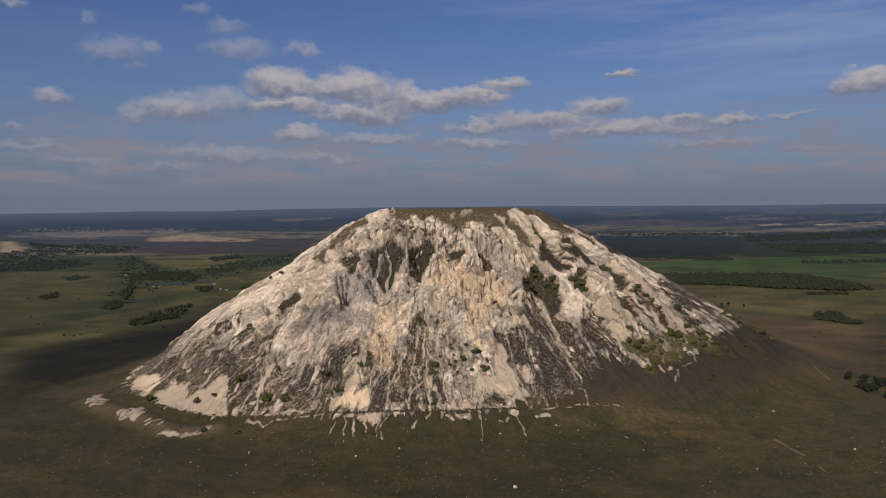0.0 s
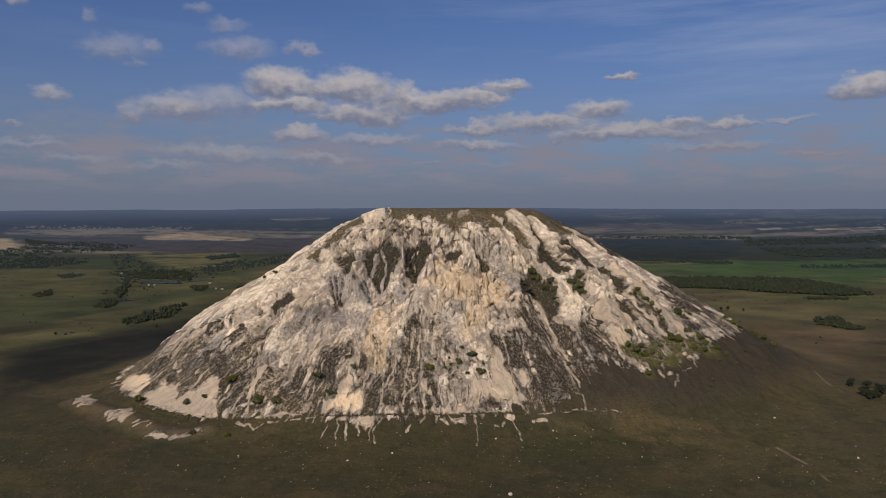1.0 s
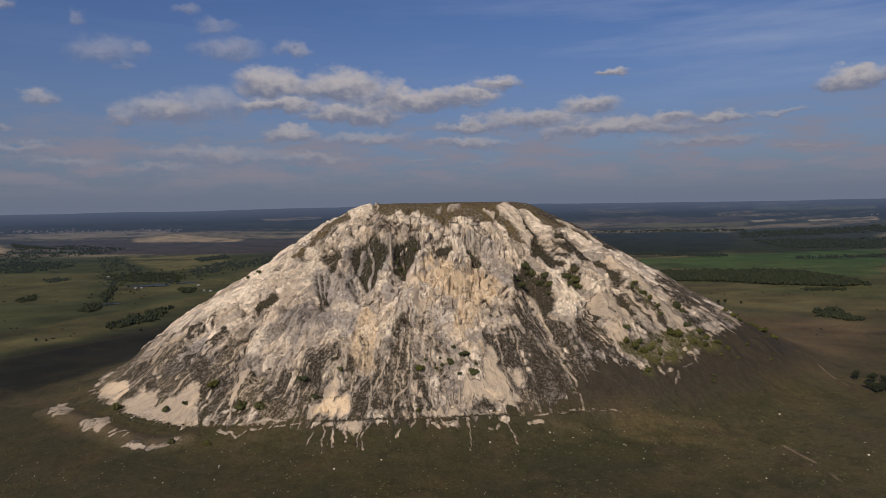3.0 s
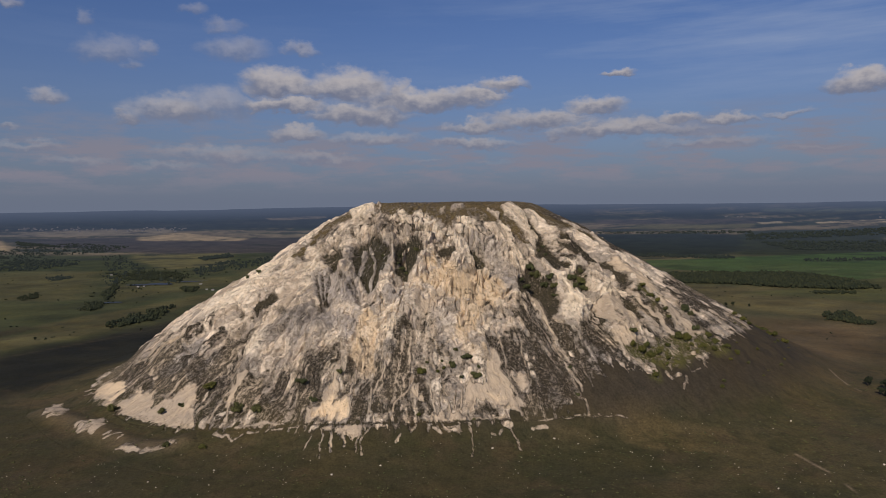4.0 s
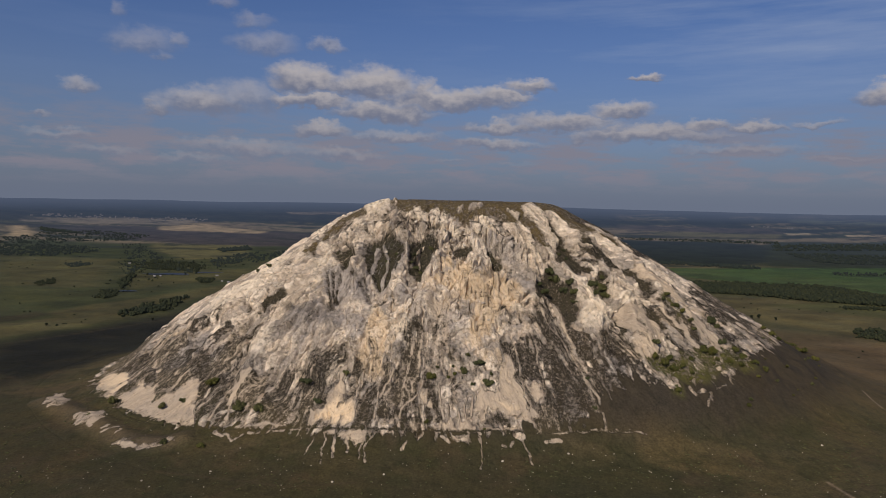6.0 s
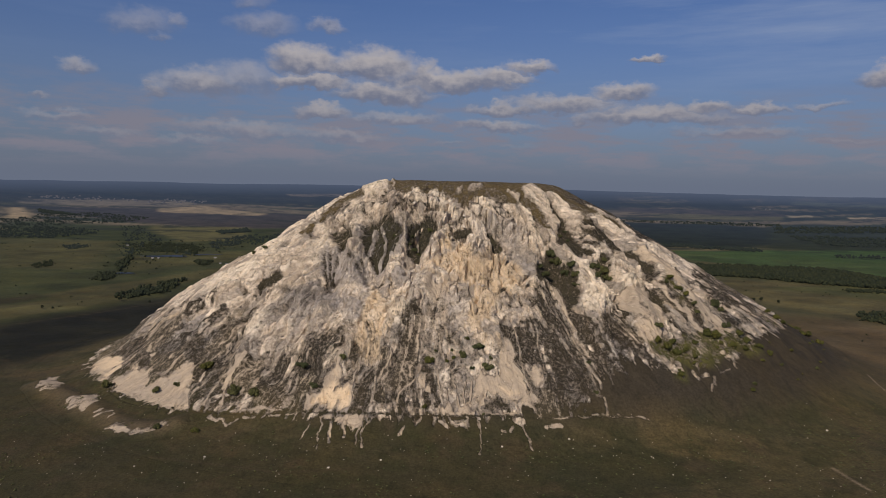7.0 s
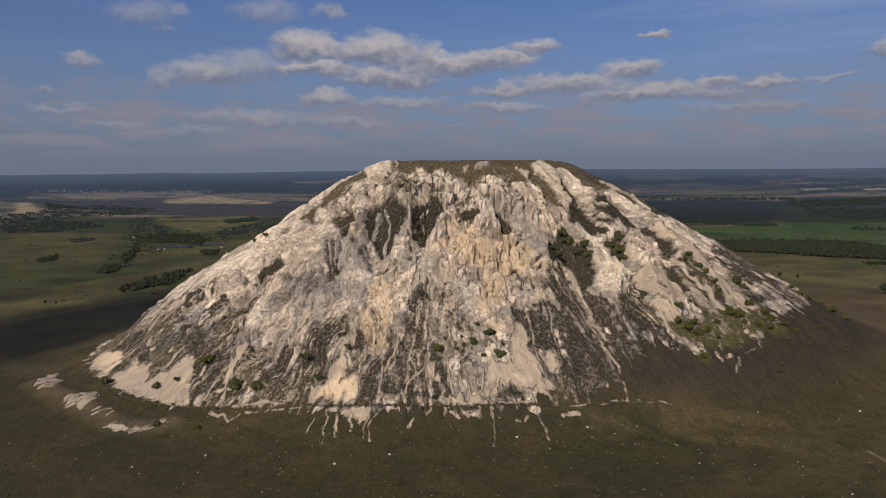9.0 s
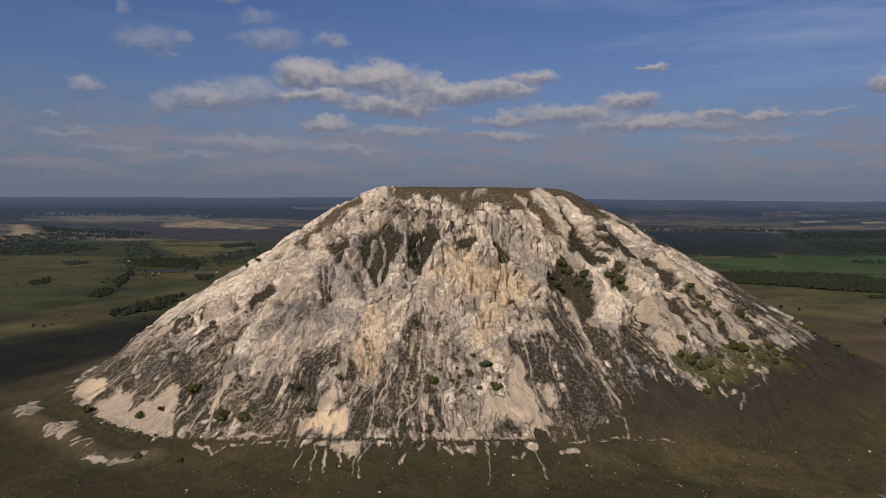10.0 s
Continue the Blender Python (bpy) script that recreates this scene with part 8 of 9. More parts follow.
        box = (x > min(xs) - edge) & (x < max(xs) + edge) & (y > min(ys) - edge) & (y < max(ys) + edge)
        if not box.any():
            continue
        px, py = x[box], y[box]
        d, inner = np.full(px.shape, 1e9), np.zeros(px.shape, bool)
        for (ax, ay), (bx, by) in zip(pts, pts[1:] + pts[:1]):
            ux, uy = bx - ax, by - ay
            t = np.clip(((px - ax) * ux + (py - ay) * uy) / max(ux * ux + uy * uy, 1e-6), 0, 1)
            d = np.minimum(d, np.hypot(px - ax - t * ux, py - ay - t * uy))
            if uy:
                inner ^= ((ay > py) != (by > py)) & (px < ux * (py - ay) / uy + ax)
        out[box] = np.maximum(out[box], weight * smooth(-edge, edge, np.where(inner, d, -d)))
    return out


# where the rock gives way to turf: towards the top and towards the foot, by the angle round the hill
TURNS = np.radians((-180, -164, -144, -134, -126, -118, -100, -88, -73, -66, -61, -54, -47, -35, -23, -10, 0, 25, 180))
ROCK_END = (1.08, 1.08, 1.075, 1.07, 1.03, 1.01, 0.99, 0.985, 0.97, 0.93, 0.87, 0.79, 0.83, 0.82, 0.77, 0.76, 0.74, 0.60, 0.60)
CAP_END = (0.10, 0.03, 0.0, -0.01, -0.02, -0.01, 0.0, 0.01, 0.01, 0.01, 0.02, 0.03, 0.03, 0.04, 0.10, 0.30, 0.55, 0.80, 0.80)
SKIRT = (0.42,) * 12 + (0.36, 0.30, 0.24, 0.20, 0.20, 0.3, 0.3)


def slope_marks(x, y):
    """All masks of the slope, and the relief that goes with them."""
    r, a, s, low = hill_plan(x, y)
    wx = x + 9.0 * (fbm(x / 9, y / 9, 1, 4) - 0.5)
    wy = y + 9.0 * (fbm(x / 9, y / 9, 6, 4) - 0.5)
    big = fbm(x / 34, y / 34, 10, 3) - 0.5
    across = a * 240.0 + 26.0 * big + 5.0 * (fbm(x / 8, y / 8, 3, 3) - 0.5)    # metres across and down the slope, bent
    down = r + 40.0 * (fbm(x / 30, y / 30, 11, 3) - 0.5)
    fx0, fy0 = x + 0.25 * (wx - x), y + 0.25 * (wy - y)
    m = {"crag": near("crag", x + 0.5 * (wx - x), y + 0.5 * (wy - y), 0.3), "turf": near("turf", wx, wy)}
    m["bankscree"] = near("bankscree", wx, wy, 0.8, 1.3)
    m["hollow"] = near("hollow", x + 0.4 * (wx - x), y + 0.4 * (wy - y), 0.35, 1.1)
    m["bank"] = near("bank", x, y, 0.95, 1.5)
    m["heath"] = near("heath", wx, wy, 0.8, 1.6)
    m["scree"] = near("scree", wx, wy, 0.9, 1.2)
    m["ochre"] = near("ochre", wx, wy, 0.95, 1.2)
    m["grey"] = near("grey", wx, wy, 0.95, 1.2)
    m["cleft"] = near("cleft", fx0, fy0, 0.7, 1.6)
    m["pale"] = near("pale", wx, wy, 0.9, 1.2)
    m["moss"] = near("moss", wx, wy, 0.95, 1.3)
    m["moor"] = near("moor", wx, wy, 0.6)
    m["dell"], m["rib"] = near("dell", wx, wy, 0.98, 1.3), near("rib", wx, wy, 0.98, 1.3)
    fx, fy = x + 0.6 * (wx - x), y + 0.6 * (wy - y)
    m["gully_and_shade"], m["path"] = near("gully_and_shade", fx, fy, 0.5, 1.15), near("path", x, y, 0.4)
    m["trickle"] = near("trickle", x + 0.45 * (wx - x), y + 0.45 * (wy - y), 0.6, 0.95)
    rills = fbm(across / 3.0, down / 26.0, 2, 4)                 # runnels down the slope
    patch = fbm(across / 26.0, down / 34.0, 7, 4)
    clots = fbm(x / 4.5, y / 4.5, 9, 4)
    fingers = fbm(across / 2.6, down / 17.0, 8, 4)
    for k, tear in (("scree", 1.5), ("heath", 0.8), ("bankscree", 1.4), ("trickle", 0.8), ("ochre", 0.8)):
        m[k] = smooth(0.2, 0.8, m[k] + (tear * (fingers - 0.5) + 0.45 * tear * (clots - 0.5)) * smooth(0.0, 0.3, m[k])) * np.minimum(1, 1.35 * m[k])
    rough = fbm(x / 45, y / 45, 4, 3)                            # where the rock is craggy, where it is smooth
    end = np.interp(a, TURNS, ROCK_END)
    skirt = smooth(end - np.interp(a, TURNS, SKIRT), end - 0.05, s + 0.55 * (patch - 0.5))
    green = skirt * (0.70 + 2.0 * (rills - 0.5) + 1.5 * (patch - 0.5) + 1.3 * (clots - 0.5))
    green = np.maximum(green, smooth(0.03, -0.03, s - 0.9 * np.interp(a, TURNS, CAP_END) + 0.30 * (patch - 0.5) + 0.16 * (clots - 0.5)))
    green = np.maximum(green, m["heath"] * (0.80 + 2.2 * (rills - 0.5) + 2.2 * (clots - 0.5)))
    # turf of the gullies; its dark also paints the overhang's shadow
    green = np.maximum(green, m["gully_and_shade"] * (1.2 + 1.2 * (clots - 0.5)))
    green = np.maximum(green, m["hollow"] * (1.12 + 2.2 * (rills - 0.5) + 1.0 * (clots - 0.5)))
    green = np.maximum(green, m["moor"] * (0.86 + 0.9 * (rills - 0.5) + 0.8 * (clots - 0.5)))
    green = np.maximum(green, m["moss"] * (0.95 + 1.4 * (clots - 0.5)))
    green = np.maximum(green, m["turf"] * (0.8 + 1.0 * (clots - 0.5)))
    green = green + 0.35 * smooth(0.60, 0.72, clots) * smooth(0.45, 0.6, patch)
    green = green * (1 - 0.9 * m["crag"]) * (1 - np.clip(m["scree"] * (1.15 + 1.4 * (rills - 0.5)), 0, 1))
    out = smooth(end - 0.012, end + 0.012, s + 0.10 * (rills - 0.5) + 0.05 * (clots - 0.5))
    green = np.maximum(np.minimum(green, 0.80 + 0.12 * np.clip(m["hollow"] + m["gully_and_shade"] + m["turf"], 0, 1)), out)
    # shadow of the clefts painted in as dark turf cover
    green = np.maximum(green, m["cleft"] * (0.6 + 1.5 * (clots - 0.5)))
    pale = np.clip(np.maximum(m["trickle"] * (1.0 + 3.0 * (clots - 0.52)), m["bankscree"] * (1.0 + 2.6 * (fbm(across / 3.5, down / 9.0, 5, 4) - 0.5))), 0, 1)
    pale = np.maximum(pale, np.clip(m["scree"] * out * (1.1 + 2.0 * (rills - 0.5)), 0, 1))
    green = np.clip(green * (1 - pale), 0, 1)
    green = np.maximum(green, 0.8 * m["path"])
    clefts = cells((x + 26.0 * big) / 12.0, y / 9.0, 8)[1]
    green = np.clip(np.maximum(green, 0.75 * smooth(0.22, 0.05, clefts) * smooth(0.34, 0.16, s) * smooth(0.4, 0.6, patch) * (1 - m["crag"])), 0, 1)
    bare = 1 - green
    scree = np.clip(np.maximum(np.maximum(m["scree"], pale), 0.9 * smooth(0.46, 0.62, patch) * smooth(0.3, 0.6, s) * smooth(0.6, 0.45, rough)), 0, 1)
    rocky = np.clip(bare - 0.7 * scree, 0, 1)
    # relief
    high = smooth(0.7, 0.25, s)
    body = smooth(0.0, 0.12, s) * smooth(1.02, 0.85, s)
    fins = ridged(across / 17.0, down / 60.0, 4, 3)
    sx, sy = x + 26.0 * (fbm(x / 21, y / 21, 9, 3) - 0.5), y + 26.0 * (fbm(x / 21, y / 21, 3, 3) - 0.5)
    folds = ridged(sx / 19.0, sy / 11.0, 10, 3)
    joint1, own1, tilt1 = facets(sx / 13.0, sy / 9.5, 5)
    joint2, own2, tilt2 = facets((sx + 2 * wx) / 17.0, (sy + 2 * wy) / 14.0, 2)
    joint3, own3, tilt3 = facets(wx / 2.5, wy / 2.2, 8)
    z = body * (9.0 * m["rib"] - 12.0 * m["dell"] + 3.0 * smooth(0.3, 0.6, s) * (1 - 0.8 * out) * (fins - 0.55) + 11.0 * big * smooth(0.05, 0.3, s))
    shoulders = 1 - 0.66 * smooth(radians(-34), radians(-18), a) * smooth(radians(60), radians(20), a) - 0.55 * smooth(radians(-148), radians(-162), a)
    rug = smooth(-0.02, 0.1, s) * (0.45 + 0.25 * high) + 0.6 * smooth(0.0, 0.12, s) * smooth(0.38, 0.62, rough)
    z = z + body * (3.6 * smooth(radians(-34), radians(-18), a) * smooth(radians(60), radians(20), a) + 1.5 * smooth(radians(-148), radians(-162), a)) * smooth(0.05, 0.2, s) * smooth(0.95, 0.7, s)
    blocks = 5.5 * (own1 - 0.5) + 10.0 * tilt1 - 7.0 * smooth(0.15, 0.02, joint1)
    stones = 2.2 * (own2 - 0.5) + 4.4 * tilt2 - 2.8 * smooth(0.16, 0.02, joint2)
    lumps = 0.9 * (own3 - 0.5) + 1.2 * tilt3 - 0.3 * smooth(0.2, 0.03, joint3)
    craggy = smooth(0.42, 0.6, fbm(x / 17, y / 17, 0, 3))              # broken ledges here, worn slabs there
    broken = (0.7 + 0.7 * high) * blocks + 10.0 * (folds - 0.58) + (0.15 + 0.7 * craggy) * stones + (0.1 + 0.4 * craggy) * lumps
    # on the flanks the rock is drawn out down the slope in slabs
    slab = a * 270.0 + 18.0 * big + 4.0 * (fbm(x / 9, y / 9, 3, 3) - 0.5)
    joint4, own4, tilt4 = facets(slab / 11.0, down / 30.0, 4)
    joint5, own5, tilt5 = facets(slab / 4.6, down / 13.0, 6)
    slabs = 4.5 * (own4 - 0.5) + 6.5 * tilt4 - 3.6 * smooth(0.16, 0.02, joint4) + 2.0 * (own5 - 0.5) + 3.2 * tilt5 - 1.5 * smooth(0.16, 0.02, joint5) + 5.0 * (ridged(slab / 9.0, down / 45.0, 1, 3) - 0.58) + 0.4 * lumps
    flank = np.maximum(smooth(radians(-66), radians(-50), a) * smooth(radians(90), radians(40), a), smooth(radians(-112), radians(-132), a))
    z = z + rocky * rug * shoulders * (broken * (1 - flank) + 1.3 * slabs * flank)
    own1, own2 = own1 * (1 - flank) + own4 * flank, own2 * (1 - flank) + own5 * flank
    phase = land_base(x, y) / 12.0 + 2.6 * (fbm(x / 48, y / 48, 6, 3) - 0.5) + 0.5 * (fbm(x / 11, y / 11, 2, 3) - 0.5)
    ledge = phase - np.floor(phase)
    z = z + rocky * rug * shoulders * smooth(0.05, 0.12, s) * (0.35 + 0.65 * high) * 6.5 * (0.5 - np.minimum(ledge / 0.78, (1 - ledge) / 0.22)) * craggy * (1 - 0.8 * flank)
    z = z + m["crag"] * (2.6 + 2.5 * (own1 - 0.3)) - 6.0 * m["hollow"] - 3.2 * m["gully_and_shade"] - 3.4 * m["cleft"] + 1.0 * m["pale"] - 0.7 * m["path"]
    z = z + (0.35 + 0.45 * green) * (rills - 0.5) * smooth(0.2, 0.5, s) * smooth(1.1, 0.95, s) + 5.5 * m["bank"]
    z = z * smooth(1.45, 1.1, s) + 1.2 * (clots - 0.5) * green * smooth(1.3, 1.1, s)
    z = z + 2.2 * (fbm(x / 34, y / 34, 2, 4) - 0.5) * smooth(0.12, -0.05, s)
    m["tone"] = np.clip(0.5 + rocky * (0.75 * (own1 - 0.5) + 0.45 * (own2 - 0.5) + 0.12 * (own3 - 0.5)), 0, 1)
    m["flow"] = smooth(0.22, 0.5, s + 0.3 * (patch - 0.5))
    return m, green, scree, z, (across, down)


TURF = np.array((0.0455, 0.0410, 0.0200))
HEATH = np.array((0.040, 0.0335, 0.0245))
CAP = np.array((0.098, 0.076, 0.040))


def blend(c, k, f):
    return c * (1 - f[..., None]) + np.asarray(k) * f[..., None]


def band(x, y, pts, soft):
    """1 inside a patch whose corners are given in plan, counter-clockwise."""
    out = np.ones_like(x)
    for (ax, ay), (bx, by) in zip(pts, pts[1:] + pts[:1]):
        n = math.hypot(bx - ax, by - ay)
        out = out * smooth(-soft, soft, ((bx - ax) * (y - ay) - (by - ay) * (x - ax)) / n)
    return out


FIELDS_AND_SHADES = []


def field_or_shade(colour, soft, *corners):
    FIELDS_AND_SHADES.append((colour, soft, list(corners)))


field_or_shade((0.058, 0.051, 0.025), 60, (150, 430), (420, 400), (600, 640), (440, 760), (260, 620))
# darker olive over the left foreground, with a wide soft edge
field_or_shade((0.038, 0.034, 0.017), 90, (-487, 712), (-323, 466), (83, 454), (54, 557))
field_or_shade((0.039, 0.047, 0.019), 60, (-1922, 2869), (-631, 929), (-440, 1399), (-752, 2890))
field_or_shade((0.070, 0.068, 0.030), 40, (-1517, 2259), (-1059, 1571), (-809, 1557), (-1127, 2252))
field_or_shade((0.050, 0.056, 0.022), 40, (-1024, 1520), (-847, 1253), (-752, 1376), (-912, 1573))
field_or_shade((0.105, 0.095, 0.040), 25, (-1312, 2873), (-939, 2263), (-739, 2402), (-901, 2975))
field_or_shade((0.080, 0.074, 0.033), 25, (-741, 1094), (-668, 984), (-604, 1085), (-539, 1290), (-622, 1234))
field_or_shade((0.075, 0.070, 0.030), 18, (-711, 1222), (-626, 1143), (-545, 1304), (-496, 1604), (-538, 1717))
field_or_shade((0.070, 0.068, 0.028), 14, (-889, 1803), (-727, 1554), (-561, 1843), (-628, 2008))
field_or_shade((0.036, 0.034, 0.016), 14, (-773, 1142), (-741, 1094), (-694, 1194), (-737, 1249))
# cloud shadow across the left plain, painted as a near-black band
field_or_shade((0.011, 0.0115, 0.007), 40, (-650, 958), (-494, 722), (-407, 877), (-349, 1283), (-427, 1396))
field_or_shade((0.052, 0.044, 0.040), 40, (-2149, 3342), (-1500, 3005), (-1210, 2923), (-568, 2956), (-689, 3598), (-1606, 3526))
field_or_shade((0.36, 0.27, 0.155), 25, (-2172, 3248), (-1944, 2903), (-1883, 2980), (-2122, 3291))
field_or_shade((0.33, 0.25, 0.15), 25, (-1578, 3545), (-1525, 3425), (-1043, 3448), (-1011, 3544), (-1422, 3757))
field_or_shade((0.20, 0.165, 0.12), 25, (-2309, 3548), (-2214, 3399), (-1507, 3650), (-1476, 3815), (-1607, 3898))
# cloud shadow on the right plain, put in as dark green colour
field_or_shade((0.015, 0.021, 0.016), 45, (663, 2548), (1091, 2533), (1391, 2838), (1443, 3354), (813, 3598))
field_or_shade((0.024, 0.030, 0.016), 30, (1114, 2477), (1597, 2391), (2185, 3278), (1546, 3444))
field_or_shade((0.042, 0.072, 0.024), 12, (649, 2340), (692, 2053), (1042, 1729), (1187, 1774), (1684, 2521))
field_or_shade((0.092, 0.080, 0.036), 30, (565, 1308), (751, 1118), (1048, 1565), (566, 1677))
field_or_shade((0.058, 0.064, 0.024), 25, (672, 1525), (886, 1322), (1161, 1753), (1008, 1697))
field_or_shade((0.092, 0.068, 0.038), 70, (357, 777), (581, 863), (736, 1095), (526, 1216))
field_or_shade((0.42, 0.33, 0.22), 10, (2012, 3555), (2287, 3433), (2356, 3536), (2022, 3600))
field_or_shade((0.11, 0.10, 0.05), 20, (1048, 3728), (1663, 3550), (1729, 3693), (1090, 3876))
field_or_shade((0.075, 0.060, 0.050), 30, (928, 3961), (1742, 3687), (1818, 3849), (976, 4166))
field_or_shade((0.30, 0.22, 0.15), 8, (828, 3598), (1010, 3539), (1030, 3607), (842, 3657))
field_or_shade((0.30, 0.25, 0.17), 8, (1758, 3654), (1880, 3650), (1912, 3714), (1764, 3733))
field_or_shade((0.12, 0.13, 0.07), 20, (1974, 4108), (2515, 3778), (2583, 3881), (2039, 4244))
field_or_shade((0.24, 0.19, 0.14), 10, (-1116, 4386), (-1075, 4294), (-731, 4422), (-745, 4509))

def plain_colour(x, y):
    """The colour of the turf, fields, painted cloud shadows and distant woods by their place on the plain."""
    c = np.broadcast_to(TURF, (*x.shape, 3))
    bx = x + 60 * (fbm(x / 160, y / 160, 2, 4) - 0.5)
    by = y + 60 * (fbm(x / 160, y / 160, 8, 4) - 0.5)
    far = np.hypot(x, y)
    c = blend(c, (0.044, 0.042, 0.020), smooth(0.42, 0.60, fbm(x / 110, y / 80, 7, 5)) * 0.9)
    c = blend(c, (0.082, 0.065, 0.033), smooth(0.50, 0.68, fbm(x / 60, y / 40, 1, 5)) * 0.7)
    c = blend(c, (0.060, 0.060, 0.029), smooth(1000, 1500, far) * 0.8)
    mosaic = cells(bx / 420.0, by / 330.0, 4)[2]
    c = blend(c, (0.11, 0.09, 0.048), smooth(0.72, 0.74, mosaic) * smooth(1500, 2300, far) * 0.8)
    c = blend(c, (0.045, 0.055, 0.028), smooth(0.30, 0.28, mosaic) * smooth(1500, 2300, far) * 0.8)
    strips = fbm(x / 900, y / 70, 6, 4)
    c = blend(c, (0.20, 0.155, 0.105), smooth(0.55, 0.60, strips) * smooth(2500, 3200, far) * 0.75)
    c = blend(c, (0.020, 0.025, 0.018), smooth(0.45, 0.40, strips) * smooth(2500, 3200, far) * 0.8)
    upland = smooth(4050, 4200, far + 200 * (fbm(x / 500, y / 500, 5, 3) - 0.5))
    c = blend(c, (0.020, 0.026, 0.022), upland * smooth(0.35, 0.5, fbm(x / 260, y / 700, 9, 4) + 0.3 * smooth(-100, -700, x)) * 0.9)
    streaky = fbm((x - 0.4 * y) / 95, (y + 0.25 * x) / 34, 3, 4)
    c = blend(c, (0.092, 0.072, 0.039), smooth(0.54, 0.68, streaky) * smooth(1500, 900, far) * 0.42)
    c = blend(c, (0.030, 0.030, 0.016), smooth(0.46, 0.34, streaky) * smooth(1900, 1200, far) * 0.6)
    uneven = np.clip(0.92 + 1.0 * (fbm(x / 90, y / 60, 11, 4) - 0.5), 0.75, 1)
    uneven = np.maximum(uneven, smooth(1900, 2500, far))
    # fields and painted cloud shadows, laid over the turf colour
    for colour, soft, corners in FIELDS_AND_SHADES:
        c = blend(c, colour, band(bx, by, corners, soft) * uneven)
    c = blend(c, (0.062, 0.046, 0.027), smooth(0.50, 0.72, fbm(x / 32 + 9, y / 26, 6, 5, 0.6)) * smooth(920, 760, y) * 0.5)
    c = blend(c, (0.032, 0.033, 0.0145), smooth(0.52, 0.68, fbm(x / 24, y / 19 + 7, 10, 5, 0.62)) * smooth(920, 760, y) * 0.6)
    mottle = fbm(x / 75, y / 48, 5, 5) - 0.5 + 0.2 * (fbm((x - 0.5 * y) / 160, (y + 0.3 * x) / 24, 8, 4) - 0.5)
    c = c * (1 + 1.15 * mottle * smooth(700, 950, y) * smooth(2700, 2200, far))[..., None]
    c = blend(c, (0.17, 0.135, 0.10), near("track", x, y, 0.5) * smooth(0.3, 0.6, fbm(x / 18, y / 18, 4, 3)))
    return blend(c, (0.050, 0.040, 0.024), near("wheelway", x, y, 0.8) * 0.6)


# ---- the hill ----
ang = np.concatenate([np.linspace(radians(168), radians(372), 1420, endpoint=False), np.linspace(radians(372), radians(528), 70, endpoint=False)])
A, U = np.meshgrid(ang, np.concatenate([np.linspace(0.0, 1.0, 26, endpoint=False), np.linspace(1.0, 2.0, 400)]))
REACH = 92.0
brink = 0.85 * oval(A, 95.2, 112.3, 50.8, 80.0)
R = np.where(U < 1, U * brink, brink + (U - 1) * (foot(A) + REACH - brink))
R[0] = 0.4
hx, hy = CX + R * np.cos(A), CY + R * np.sin(A)
marks, green, scree, relief, fall = slope_marks(hx, hy)
px_, py_, pz_ = raised(hx, hy, relief)
pz_ -= 0.8 * smooth(foot(A) + REACH - 12, foot(A) + REACH, R)
plan_s = hill_plan(hx, hy)[2]
field = blend(plain_colour(hx, hy), HEATH, smooth(1.08, 0.9, plan_s))
field = blend(field, CAP, np.clip(smooth(0.12, 0.02, plan_s) + marks["turf"], 0, 1))
field = blend(field, (0.125, 0.098, 0.070), marks["bank"] * 0.4)
field = blend(field, (0.082, 0.082, 0.025), marks["moss"])
# darker turf in hollows and gullies, and in the painted overhang shadow
field = blend(field, (0.036, 0.033, 0.021), np.clip(marks["hollow"] + 0.5 * marks["gully_and_shade"], 0, 1))
four = lambda c: np.concatenate([c, np.ones((*c.shape[:2], 1))], -1)
cover_rgb = np.stack([green, np.clip(marks["ochre"], 0, 1), np.clip(marks["grey"], 0, 1)], -1)
fall_rgb = np.stack([fall[0], fall[1], 0 * hx], -1)
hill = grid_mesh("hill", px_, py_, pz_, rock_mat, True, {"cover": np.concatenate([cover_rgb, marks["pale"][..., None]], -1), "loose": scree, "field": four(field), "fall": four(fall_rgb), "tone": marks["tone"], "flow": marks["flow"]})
tagged(hill, "white limestone hill with gullied slopes and grassy flat top", "hill", kind="structure")

# ---- the plain: one sheet out to the uplands on the horizon ----
ga = np.concatenate([np.linspace(radians(-41), radians(41), 720, endpoint=False), np.linspace(radians(41), radians(319), 80, endpoint=False)])
near_rows, far_rows = np.arange(380, 760, 2.6), np.geomspace(760, 4850, 250)
gd = np.concatenate([[0.05, 120.0, 240.0, 320.0], near_rows, far_rows])
GA, GD = np.meshgrid(ga, gd)
gx, gy = GD * np.sin(GA), 70 + GD * np.cos(GA)
gz = land_base(gx, gy)
r_, a_, s_, low_ = hill_plan(gx, gy)
inside = smooth(REACH - 8, REACH - 20, r_ - low_)
gz = gz * (1 - inside) + np.minimum(gz, ground_shape(gx, gy) - 6.0) * inside


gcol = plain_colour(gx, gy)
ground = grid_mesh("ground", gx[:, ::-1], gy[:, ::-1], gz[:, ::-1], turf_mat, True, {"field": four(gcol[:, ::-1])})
# far rows take the material that carries the painted blue haze
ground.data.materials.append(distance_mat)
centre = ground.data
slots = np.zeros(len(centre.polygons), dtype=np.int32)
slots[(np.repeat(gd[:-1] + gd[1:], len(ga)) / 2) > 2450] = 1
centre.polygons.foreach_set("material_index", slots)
tagged(ground, "dry olive autumn pasture reaching to low wooded uplands", "ground", kind="structure")


def ground_at(x, y):
    """Where things stand that have their place at plan x, y."""
